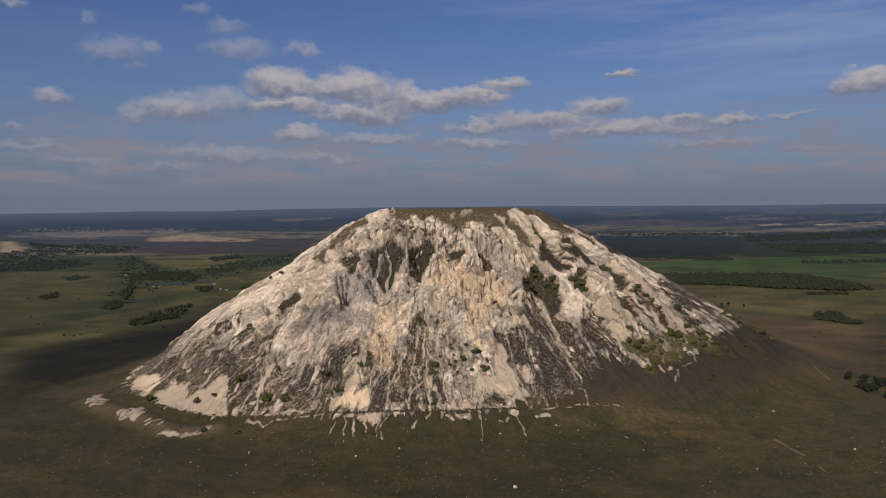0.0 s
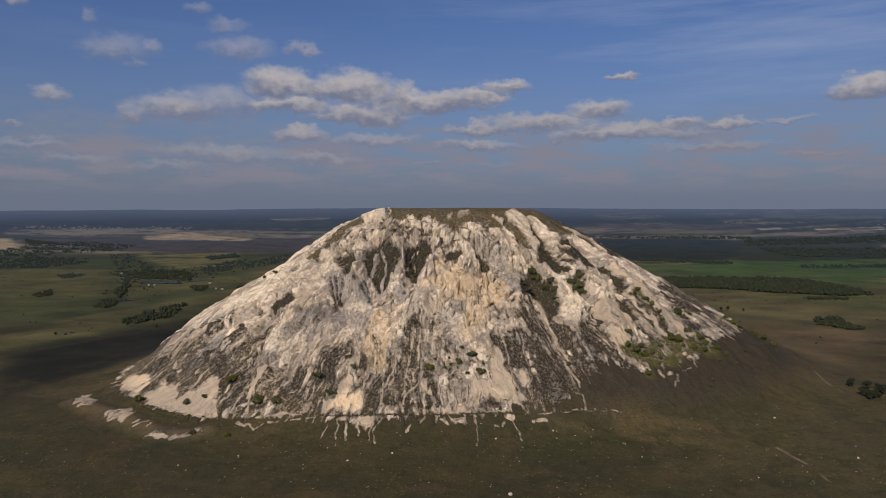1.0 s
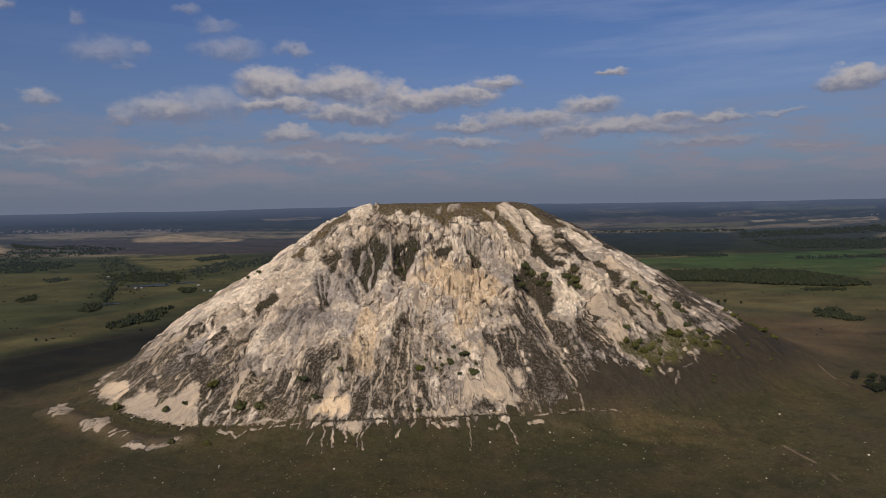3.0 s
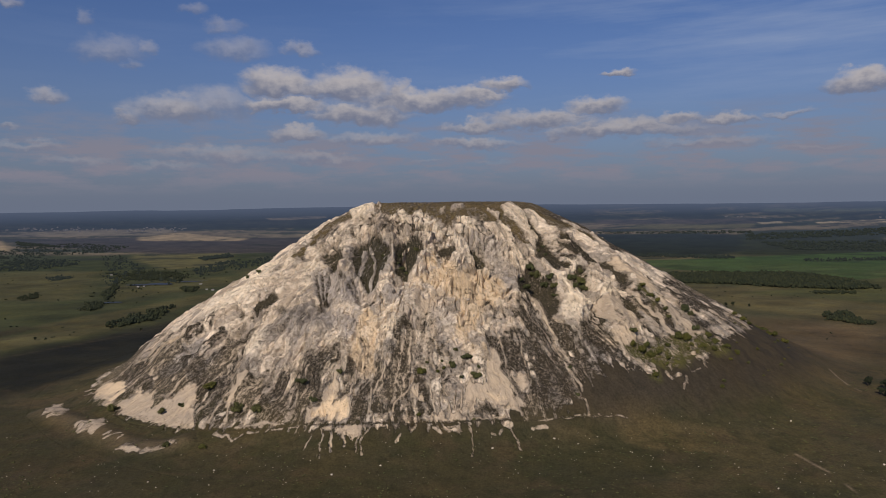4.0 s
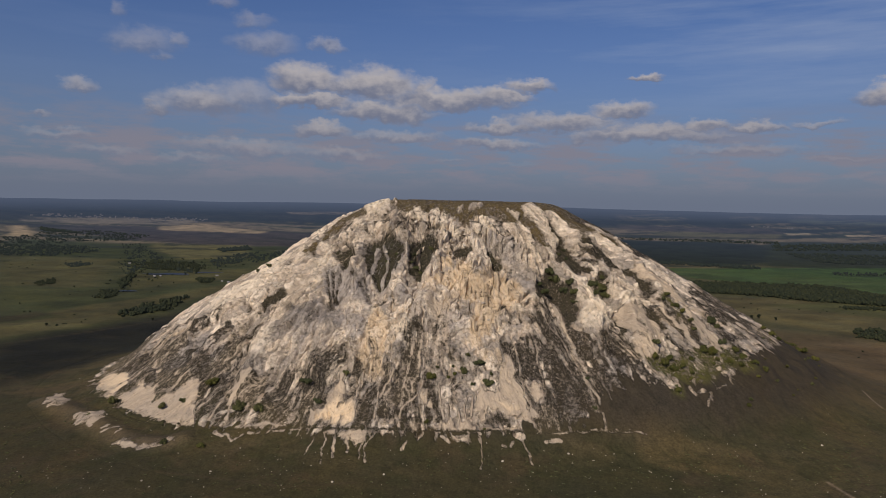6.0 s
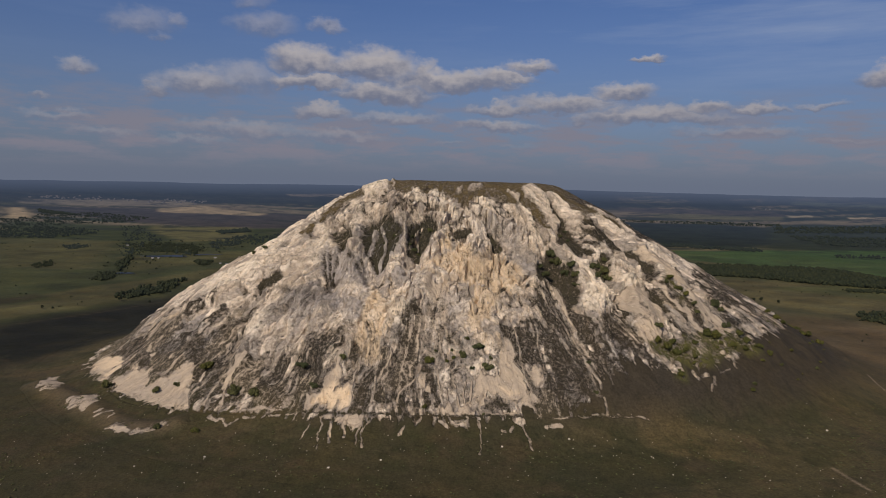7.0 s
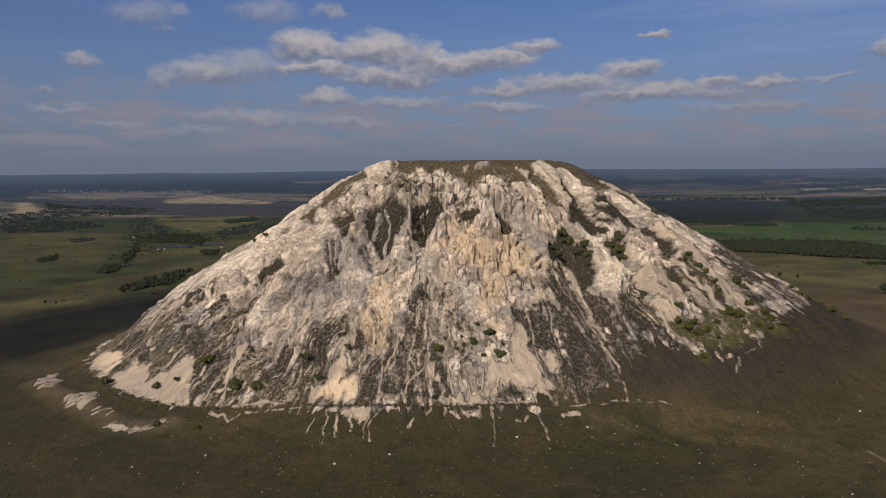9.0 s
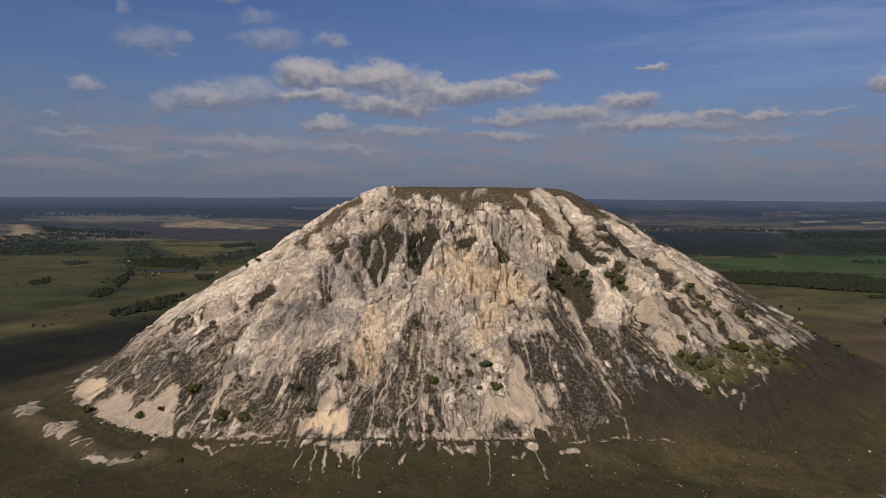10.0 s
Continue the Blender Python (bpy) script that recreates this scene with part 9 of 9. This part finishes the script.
    x, y = np.atleast_1d(np.asarray(x, float)), np.atleast_1d(np.asarray(y, float))
    return raised(x, y, slope_marks(x, y)[3] * (hill_plan(x, y)[2] < 1.4))


def spot(x, y):
    return tuple(float(v[0]) for v in ground_at(x, y))


# ---- plants ----
rng = np.random.RandomState(11)


def lobes(count, spread, flat_by, rs):
    """Middles and radii of the leafy masses of a crown about one metre in radius."""
    q, d = rs.uniform(0, 6.283, count), spread * np.sqrt(rs.uniform(0, 1, count))
    c = np.stack([d * np.cos(q), d * np.sin(q), flat_by * rs.uniform(0.25, 0.95, count)], -1)
    return c, rs.uniform(0.26, 0.5, count)


def leaf_mesh(name, count, leaves, size, flat_by, mat, seed):
    """A crown of many small leaf sprays on uneven masses, with gaps between them."""
    rs = np.random.RandomState(seed)
    c, r = lobes(count, 0.66, flat_by, rs)
    verts, faces = [], []
    for i in range(leaves):
        k = rs.randint(count)
        d = rs.normal(size=3)
        d /= np.linalg.norm(d)
        d[2] = d[2] * 0.8 + 0.2
        p = c[k] + d * r[k] * rs.uniform(0.55, 1.08)
        p[2] = max(p[2], rs.uniform(0.0, 0.2))
        u = rs.normal(size=3)
        u -= d * u.dot(d) * 0.6
        u /= np.linalg.norm(u)
        v = np.cross(d, u) + 0.3 * rs.normal(size=3)
        s = size * rs.uniform(0.6, 1.4)
        n = len(verts)
        verts += [p - u * s, p - v * s * 0.7 + d * s * 0.2, p + u * s, p + v * s * 0.7 + d * s * 0.3]
        faces.append((n, n + 1, n + 2, n + 3))
    me = mesh_object(name, [tuple(map(float, v)) for v in verts], faces, [mat], False)
    return me


def limb_mesh(name, seed, tall, stems):
    """A tapered trunk that forks into limbs."""
    rs = np.random.RandomState(seed)
    bm = bmesh.new()

    def tube(a, b, ra, rb):
        axis = (Vector(b) - Vector(a)).normalized()
        side = axis.orthogonal().normalized()
        up = axis.cross(side)
        rings = []
        for p, rad in ((a, ra), (b, rb)):
            rings.append([bm.verts.new(Vector(p) + side * rad * math.cos(q) + up * rad * math.sin(q)) for q in (0, 1.05, 2.09, 3.14, 4.19, 5.24)])
        for i in range(6):
            bm.faces.new((rings[0][i], rings[0][(i + 1) % 6], rings[1][(i + 1) % 6], rings[1][i]))

    tube((0, 0, -0.25), (0.02, 0.02, tall), 0.085, 0.06)
    for i in range(stems):
        q = i * 6.283 / stems + rs.uniform(-0.4, 0.4)
        mid = (0.3 * math.cos(q), 0.3 * math.sin(q), tall + 0.25)
        tube((0.02, 0.02, tall - 0.05), mid, 0.055, 0.035)
        tube(mid, (0.5 * math.cos(q + 0.3), 0.5 * math.sin(q + 0.3), tall + 0.55), 0.035, 0.012)
    me = bpy.data.meshes.new(name)
    bm.to_mesh(me)
    bm.free()
    me.materials.append(bark)
    return me


CROWNS = {k: [leaf_mesh("crown", 7 + i, 1000, 0.115, 0.9, mat, 40 + i + n) for i in range(4)] for k, mat, n in (("d", leaf_dark, 0), ("y", leaf_yellow, 10))}
BUSH_STEMS = [limb_mesh("trunk", 70 + i, 0.18, 5) for i in range(3)]
BUSH_LABELS = {"d": "dark green rounded bush on the pale rocky slope", "y": "yellowing green bush at the foot of the slope"}


def plant(kind, *places):
    for x, y, wide in places:
        half = wide * 0.6
        ob = tagged(new("bush"), BUSH_LABELS[kind], "bush", "bushes on the hill")
        x, y, z = spot(x, y)
        ob.location, ob.rotation_euler, ob.scale = (x, y, z - 0.2), (0, 0, rng.uniform(0, 6.28)), (half * rng.uniform(0.7, 1.25), half * rng.uniform(0.7, 1.25), half * rng.uniform(0.8, 1.3))
        crown = new("crown", CROWNS[kind][rng.randint(4)])
        trunk = new("trunk", BUSH_STEMS[rng.randint(3)])
        crown.parent = trunk.parent = ob


plant("d", (-83, 641, 7.5), (-116, 639, 10.5), (38, 632, 9.2), (9, 644, 5.6), (18, 640, 6.9), (31, 647, 8.4), (21, 652, 3.7), (-5, 643, 3.7), (41, 639, 4.1), (26, 632, 4.1), (-104, 625, 7.0), (-173, 634, 8.4), (-156, 629, 8.2), (-251, 658, 7.0), (-234, 660, 6.9), (-311, 686, 8.1))
plant("d", (-223, 598, 5.3), (194, 694, 8.4), (104, 749, 11.0), (110, 739, 9.2), (120, 733, 9.6), (122, 722, 6.8), (95, 719, 7.3), (92, 730, 6.9), (114, 726, 6.4), (152, 752, 9.0), (158, 747, 8.9), (162, 741, 7.8), (143, 725, 6.4), (215, 750, 6.3), (237, 734, 6.8), (241, 730, 5.6))
plant("d", (265, 750, 8.8), (271, 750, 5.9), (267, 726, 6.8), (-197, 807, 6.8), (-217, 827, 5.1), (116, 771, 4.5), (125, 786, 4.1), (123, 768, 4.0), (-34, 750, 5.5), (-32, 736, 5.4), (-17, 752, 4.4), (-36, 739, 4.3), (-28, 734, 3.8), (158, 757, 5.1), (-62, 742, 3.2), (-53, 750, 3.3))
plant("d", (125, 649, 3.4), (127, 626, 3.3), (35, 602, 2.6), (107, 742, 7.7), (116, 727, 6.9), (122, 715, 5.7), (138, 732, 5.9), (160, 743, 6.7))
plant("y", (-9, 634, 7.8), (10, 638, 4.6), (5, 635, 4.1), (-208, 664, 12.5), (-192, 596, 7.1), (218, 755, 7.4), (224, 745, 7.4), (230, 740, 6.2), (245, 710, 10.5), (254, 710, 9.5), (278, 722, 8.6), (193, 681, 8.8), (200, 679, 9.8), (208, 677, 7.8), (207, 686, 6.8), (216, 682, 6.3))
plant("y", (205, 656, 6.5), (225, 678, 5.3), (297, 720, 7.5), (308, 718, 7.0), (267, 706, 7.3), (229, 694, 5.9), (286, 720, 6.9), (341, 806, 7.2), (346, 798, 7.2), (355, 796, 7.2), (353, 806, 6.0), (-12, 605, 4.0), (278, 707, 5.1), (294, 703, 5.1))
plant("d", (398, 905, 9.0), (412, 935, 10.0), (404, 958, 11.0), (420, 985, 9.0), (385, 880, 7.0))
plant("y", (420, 915, 9.0), (430, 890, 9.0), (440, 930, 8.0), (415, 870, 7.0), (395, 850, 6.0), (425, 850, 7.0))

shrubs = np.random.RandomState(5)
for _ in range(26):
    q, d = radians(shrubs.uniform(-46, -6)), shrubs.uniform(0.80, 0.98)
    rim_ = float(foot(np.array(q))) * d
    plant("y" if shrubs.rand() < 0.7 else "d", (CX + rim_ * math.cos(q), CY + rim_ * math.sin(q), shrubs.uniform(2.0, 4.5)))

# single trees and groves on the plain
TREE_CROWNS = [leaf_mesh("crown", 10, 1000, 0.11, 1.3, leaf_wood, 90 + i) for i in range(4)]
TREE_TRUNKS = [limb_mesh("trunk", 95 + i, 0.5, 5) for i in range(3)]


def tree(x, y, tall, label="dark green broad-leaved tree on open pasture"):
    ob = tagged(new("tree"), label, "tree", "trees on the plain")
    half = tall * 0.5
    ob.location, ob.rotation_euler = spot(x, y), (0, 0, rng.uniform(0, 6.28))
    ob.scale = (half * rng.uniform(0.75, 1.0), half * rng.uniform(0.75, 1.0), half)
    crown, trunk = new("crown", TREE_CROWNS[rng.randint(4)]), new("trunk", TREE_TRUNKS[rng.randint(3)])
    crown.location.z = 0.3
    crown.parent = trunk.parent = ob


for i in range(26):
    tree(rng.uniform(462, 540), rng.uniform(690, 775), rng.uniform(7, 13), "dark green tree of a small grove on the pasture")
for x, y, tall in ((560, 1330, 8), (575, 1335, 9), (600, 1320, 7), (-560, 1190, 9), (-500, 1170, 6), (-640, 1105, 6)):
    tree(x, y, tall)


# ---- woods and hedgerows: too many trees to count ----
def blob(seed):
    bm = bmesh.new()
    bmesh.ops.create_icosphere(bm, subdivisions=1, radius=1.0)
    rs = np.random.RandomState(seed)
    for v in bm.verts:
        v.co *= rs.uniform(0.75, 1.25)
    bm.verts.index_update()
    vs, fs = np.array([v.co[:] for v in bm.verts]), np.array([[v.index for v in f.verts] for f in bm.faces])
    bm.free()
    return vs, fs


BLOBS = [blob(200 + i) for i in range(6)]


def scatter(name, spots, sizes, tall_by, mat, masses=3, spread=1.0):
    """One object of many small uneven crowns standing at spots."""
    vs, fs, n = [], [], 0
    for x, y, gz_, s in zip(*ground_at(spots[:, 0], spots[:, 1]), sizes):
        for k in range(masses):
            bv, bf = BLOBS[rng.randint(6)]
            q = rng.uniform(0, 6.28)
            co = bv * s * rng.uniform(0.16, 0.40) * (1, 1, tall_by * rng.uniform(0.7, 1.2))
            co = co @ np.array(((math.cos(q), math.sin(q), 0), (-math.sin(q), math.cos(q), 0), (0, 0, 1)))
            co = co + (x + rng.normal() * s * 0.3 * spread, y + rng.normal() * s * 0.3 * spread, gz_ + s * tall_by * rng.uniform(0.12, 0.62))
            vs.append(co)
            fs.append(bf + n)
            n += len(co)
    vs, fs = np.concatenate(vs), np.concatenate(fs)
    me = bpy.data.meshes.new(name)
    me.vertices.add(len(vs))
    me.vertices.foreach_set("co", vs.astype(np.float32).ravel())
    me.loops.add(fs.size)
    me.loops.foreach_set("vertex_index", fs.astype(np.int32).ravel())
    me.polygons.add(len(fs))
    me.polygons.foreach_set("loop_start", np.arange(0, fs.size, 3, dtype=np.int32))
    me.update(calc_edges=True)
    me.materials.append(mat)
    return new(name, me)


def within(x, y, pts):
    inside_ = False
    for (ax, ay), (bx, by) in zip(pts, pts[1:] + pts[:1]):
        if (ay > y) != (by > y) and x < (bx - ax) * (y - ay) / (by - ay) + ax:
            inside_ = not inside_
    return inside_


def wood(count, tall, *corners):
    count = int(count * 4.5)
    pts = list(corners)
    xs, ys = [p[0] for p in pts], [p[1] for p in pts]
    spots = []
    for _ in range(count * 60):
        x, y = rng.uniform(min(xs), max(xs)), rng.uniform(min(ys), max(ys))
        if within(x, y, pts):
            spots.append((x, y))
            if len(spots) == count:
                break
    spots = np.array(spots)
    far = math.hypot(*spots.mean(0))
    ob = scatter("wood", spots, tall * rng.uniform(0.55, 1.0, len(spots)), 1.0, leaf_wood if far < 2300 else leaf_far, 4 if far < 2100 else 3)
    tagged(ob, "dark green broad-leaved wood on the autumn plain", "woodland", kind="stuff")


wood(520, 13, (576, 1708), (730, 1692), (836, 1589), (946, 1547), (1013, 1559), (1023, 1698), (988, 1881), (767, 1931), (590, 1895))
wood(90, 8, (-885, 1968), (-724, 1919), (-804, 2136), (-911, 2195), (-1015, 2240))
wood(26, 9, (-753, 1557), (-842, 1795), (-872, 1841), (-820, 1667))
wood(24, 9, (669, 1174), (705, 1119), (734, 1149), (717, 1161), (742, 1246), (691, 1231))
wood(18, 8, (-631, 1683), (-595, 1679), (-625, 1776), (-673, 1783))
wood(60, 11, (835, 3563), (1544, 3326), (1583, 3410), (852, 3633))
wood(60, 12, (739, 2510), (1035, 2355), (1072, 2440), (775, 2633))
wood(200, 12, (1420, 3113), (2330, 3040), (2440, 3230), (1510, 3313))
wood(160, 12, (1397, 2664), (1850, 2540), (2050, 2840), (1428, 3019))
wood(20, 7, (822, 1490), (905, 1479), (930, 1520), (836, 1516))
wood(60, 11, (-907, 2621), (-837, 2761), (-890, 2858), (-963, 2716))
wood(60, 12, (-1947, 3151), (-1753, 3140), (-2034, 3248))
wood(40, 10, (1197, 2209), (1640, 2225), (1700, 2310), (1230, 2270))
wood(14, 6, (-511, 1677), (-499, 1711), (-532, 1797), (-538, 1743))
wood(12, 6, (-1115, 1989), (-1091, 2039), (-1130, 2112), (-1148, 2048))
wood(12, 7, (-883, 1759), (-569, 1871), (-740, 2372), (-1156, 2290))
wood(6, 6, (-743, 1428), (-672, 1581), (-745, 1791), (-867, 1671))
wood(40, 8, (-906, 1906), (-728, 2000), (-824, 2215), (-1044, 2179))
wood(40, 9, (-665, 2189), (-578, 2553), (-654, 2890), (-751, 2407))
wood(90, 11, (-1808, 2623), (-1700, 2664), (-1586, 2738), (-1366, 2614), (-1339, 2506), (-1366, 2312), (-1546, 2262))
wood(120, 10, (-1977, 2858), (-1890, 2987), (-1940, 3124), (-1708, 3262), (-1440, 3164), (-1452, 2976), (-1605, 2850), (-1665, 2716), (-1837, 2663))
wood(60, 8, (-1400, 2805), (-1343, 2858), (-1067, 2422), (-850, 2110), (-751, 1962), (-700, 1852), (-808, 1902), (-916, 1977), (-852, 1775), (-972, 1958), (-1138, 2331))
wood(42, 9, (-586, 1218), (-599, 1309), (-572, 1390), (-561, 1483), (-521, 1278), (-550, 1215))
wood(22, 8, (-734, 1415), (-769, 1532), (-740, 1517), (-706, 1439), (-708, 1400))
wood(50, 8, (-814, 2242), (-817, 2518), (-767, 2624), (-701, 2182), (-720, 2042))
wood(16, 6, (-996, 1615), (-1000, 1706), (-935, 1603), (-947, 1561))
wood(16, 6, (-1189, 2058), (-1170, 2113), (-1094, 1985), (-1118, 1956))
wood(14, 4, (-1500, 2200), (-640, 1000), (-520, 1250), (-620, 2000), (-1100, 2400))
wood(7, 4, (520, 1000), (760, 1050), (1150, 1700), (560, 1650))
# low shrubs and tussocks in the rough grass before the hill
spots = []
while len(spots) < 2200:
    x, y = rng.uniform(-430, 520), rng.uniform(410, 760)
    s = float(hill_plan(np.array(x), np.array(y))[2])
    if s > 1.1 and vnoise(np.array(x / 45.0), np.array(y / 45.0), 6) > rng.uniform(0.25, 0.9):
        spots.append((x, y))
tussocks = scatter("tussocks", np.array(spots), rng.uniform(0.6, 2.6, 2200), 0.5, leaf_dark, 2)
tagged(tussocks, "dark low shrubs and tussocks in rough dry grass", "shrubs", kind="stuff")


# ---- loose stones ----
def stone_mesh(seed):
    bm = bmesh.new()
    bmesh.ops.create_icosphere(bm, subdivisions=2, radius=1.0)
    rs = np.random.RandomState(seed)
    cuts = rs.normal(size=(7, 3))
    cuts /= np.linalg.norm(cuts, axis=1)[:, None]
    for v in bm.verts:
        for c in cuts:
            d = v.co.dot(Vector(c)) - 0.68
            if d > 0:
                v.co -= Vector(c) * d
        v.co *= rs.uniform(0.95, 1.05)
        v.co.z *= 0.75
    me = bpy.data.meshes.new("boulder")
    bm.to_mesh(me)
    bm.free()
    me.materials.append(boulder_mat)
    return me


STONES = [stone_mesh(300 + i) for i in range(5)]


def boulder(x, y, size, label="white limestone boulder lying in dark grass"):
    ob = tagged(new("boulder", STONES[rng.randint(5)]), label, "boulder", "boulders below the hill")
    x, y, z = spot(x, y)
    ob.location = (x, y, z + size * 0.22)
    ob.rotation_euler, ob.scale = (rng.uniform(-0.3, 0.3), rng.uniform(-0.3, 0.3), rng.uniform(0, 6.28)), (size * 0.5,) * 3


for x, y, size in ((52, 489, 3.4), (-76, 545, 2.0), (-40, 556, 1.8), (48, 575, 2.2), (100, 588, 2.0), (-170, 560, 1.8), (-215, 545, 1.9), (322, 640, 2.2), (353, 560, 2.0), (250, 520, 1.6)):
    boulder(x, y, size, "large white limestone boulder lying in dark grass")
made = 0
while made < 120:
    q = radians(rng.uniform(-172, -20))
    d = float(foot(np.array(q))) + rng.exponential(38.0) - 4
    x, y = CX + d * math.cos(q), CY + d * math.sin(q)
    if y > 400:
        boulder(x, y, rng.uniform(0.45, 1.2) * (1.5 if rng.rand() < 0.1 else 1) * 0.75)
        made += 1

# small stones that have rolled out over the pasture
strewn = []
while len(strewn) < 420:
    x, y = rng.uniform(-380, 480), 585 - rng.exponential(60)
    if y > 415 and float(hill_plan(np.array(x), np.array(y))[2]) > 1.06:
        strewn.append((x, y))
pebbles = scatter("stones", np.array(strewn), rng.uniform(0.5, 1.5, 420), 0.6, boulder_mat, 1)
tagged(pebbles, "small white limestone pieces scattered over dark pasture", "stones", kind="stuff")

# outcrops: blocks of rock that stand out of the slope
rocks_rs = np.random.RandomState(77)
spots = []
while len(spots) < 1500:
    q = radians(rocks_rs.uniform(-178, -6))
    k = rocks_rs.uniform(0.05, 0.42) if rocks_rs.rand() < 0.65 else rocks_rs.uniform(0.42, 0.9)
    top, low = float(oval(np.array(q), 95.2, 112.3, 50.8, 80.0)), float(foot(np.array(q)))
    d = top + k * (low - top)
    spots.append((CX + d * math.cos(q), CY + d * math.sin(q)))
spots = np.array(spots)
_, bare_g, loose_s, lift, _ = slope_marks(spots[:, 0], spots[:, 1])
keep = (bare_g < 0.3) & (loose_s < 0.45)
spots, lift = spots[keep][:280], lift[keep][:280]
for x, y, z in zip(*raised(spots[:, 0], spots[:, 1], lift)):
    size = rocks_rs.uniform(1.4, 3.2)
    ob = new("rock", STONES[rocks_rs.randint(5)])
    ob.location = (x, y, z - size * 0.05)
    ob.rotation_euler = (rocks_rs.uniform(-0.5, 0.5), rocks_rs.uniform(-0.5, 0.5), rocks_rs.uniform(0, 6.28))
    ob.scale = (size * rocks_rs.uniform(0.5, 0.8), size * rocks_rs.uniform(0.4, 0.6), size * rocks_rs.uniform(0.45, 0.75))
    ob.parent = hill

# rubble on the slope
many = 9500
q = np.radians(rng.uniform(-178, -6, many))
k = rng.uniform(0.06, 1.02, many)
d = oval(q, 95.2, 112.3, 50.8, 80.0) * (1 - k) + foot(q) * k
spots = np.stack([CX + d * np.cos(q), CY + d * np.sin(q)], -1)
shady, turfed, slack, _, _ = slope_marks(spots[:, 0], spots[:, 1])
thick = vnoise(spots[:, 0] / 28, spots[:, 1] / 28, 4)
spots = spots[(turfed < 0.95) & (shady["hollow"] + shady["gully_and_shade"] < 0.3) & (rng.rand(many) < np.where(turfed > 0.4, 0.34, 0.25 + 0.75 * smooth(0.4, 0.6, thick)) * (1 - 0.6 * slack))]
rubble = scatter("rubble", spots, np.minimum(0.6 + rng.exponential(0.55, len(spots)), 2.0), 0.7, boulder_mat, 1)
tagged(rubble, "pale limestone rubble strewn over the slope", "rubble", kind="stuff")


# ---- ponds and houses ----
def pond(x, y, long, wide, turn):
    bm = bmesh.new()
    ring = []
    for i in range(40):
        q = i * 6.283 / 40
        k = 1 + 0.22 * math.sin(3 * q + x) + 0.12 * math.sin(5 * q)
        ring.append(bm.verts.new((long * k * math.cos(q), wide * k * math.sin(q), 0)))
    bm.faces.new(ring)
    me = bpy.data.meshes.new("pond")
    bm.to_mesh(me)
    bm.free()
    me.materials.append(water_mat)
    ob = tagged(new("pond", me), "small grey-blue pond among trees on the plain", "pond", kind="structure")
    ob.matrix_world = pose(x, y, spot(x, y)[2] + 1.1, 0, 0, turn)


pond(-775, 1850, 58, 20, 10)
pond(-690, 1905, 34, 12, 10)
pond(-725, 1515, 28, 9, 15)


def box(bm, x0, y0, z0, x1, y1, z1):
    bmesh.ops.create_cube(bm, size=1.0, matrix=Matrix.Translation(((x0 + x1) / 2, (y0 + y1) / 2, (z0 + z1) / 2)) @ Matrix.Diagonal((x1 - x0, y1 - y0, z1 - z0, 1)))


def house(x, y, long, wide, tall, turn, label):
    """Walls under a gabled roof with eaves."""
    ob = tagged(new("house"), label, "house", "houses on the plain")
    ob.matrix_world = pose(x, y, spot(x, y)[2] - 0.5, 0, 0, turn)
    bm = bmesh.new()
    box(bm, -long / 2, -wide / 2, 0, long / 2, wide / 2, tall)
    part("wall", bm, wall_mat if y < 2500 else wall_far, ob)
    bm = bmesh.new()
    e, up = 0.5, wide * 0.42
    a = [bm.verts.new(p) for p in ((-long / 2 - e, -wide / 2 - e, tall), (-long / 2 - e, wide / 2 + e, tall), (-long / 2 - e, 0, tall + up))]
    b = [bm.verts.new(p) for p in ((long / 2 + e, -wide / 2 - e, tall), (long / 2 + e, wide / 2 + e, tall), (long / 2 + e, 0, tall + up))]
    for f in (a, b[::-1], (a[0], b[0], b[1], a[1]), (a[1], b[1], b[2], a[2]), (a[2], b[2], b[0], a[0])):
        bm.faces.new(f)
    part("roof", bm, roof_mat if y < 2500 else roof_far, ob)


for x, y, long in ((-791, 1800, 12), (-778, 1806, 9), (-639, 1836, 14), (-560, 1700, 12), (-580, 1712, 9), (-1015, 2110, 14)):
    house(x, y, long * 0.5, 4.0, 2.2, rng.uniform(-30, 30), "small white house beside the pond")
for i in range(80):
    k = rng.rand()
    house(-2300 + 830 * k + rng.normal() * 20, 3640 + 230 * k + rng.normal() * 35, rng.uniform(7, 14), rng.uniform(6, 8), rng.uniform(2.5, 4), rng.uniform(-40, 40), "pale house of a distant village on the plain")
for x, y in ((1758, 3960), (1775, 3950), (1861, 3890), (1880, 3885), (1700, 3985), (2387, 3590), (2360, 3600)):
    house(x, y, rng.uniform(8, 15), 7, rng.uniform(2.5, 4), rng.uniform(-40, 40), "pale house of a distant hamlet on the plain")
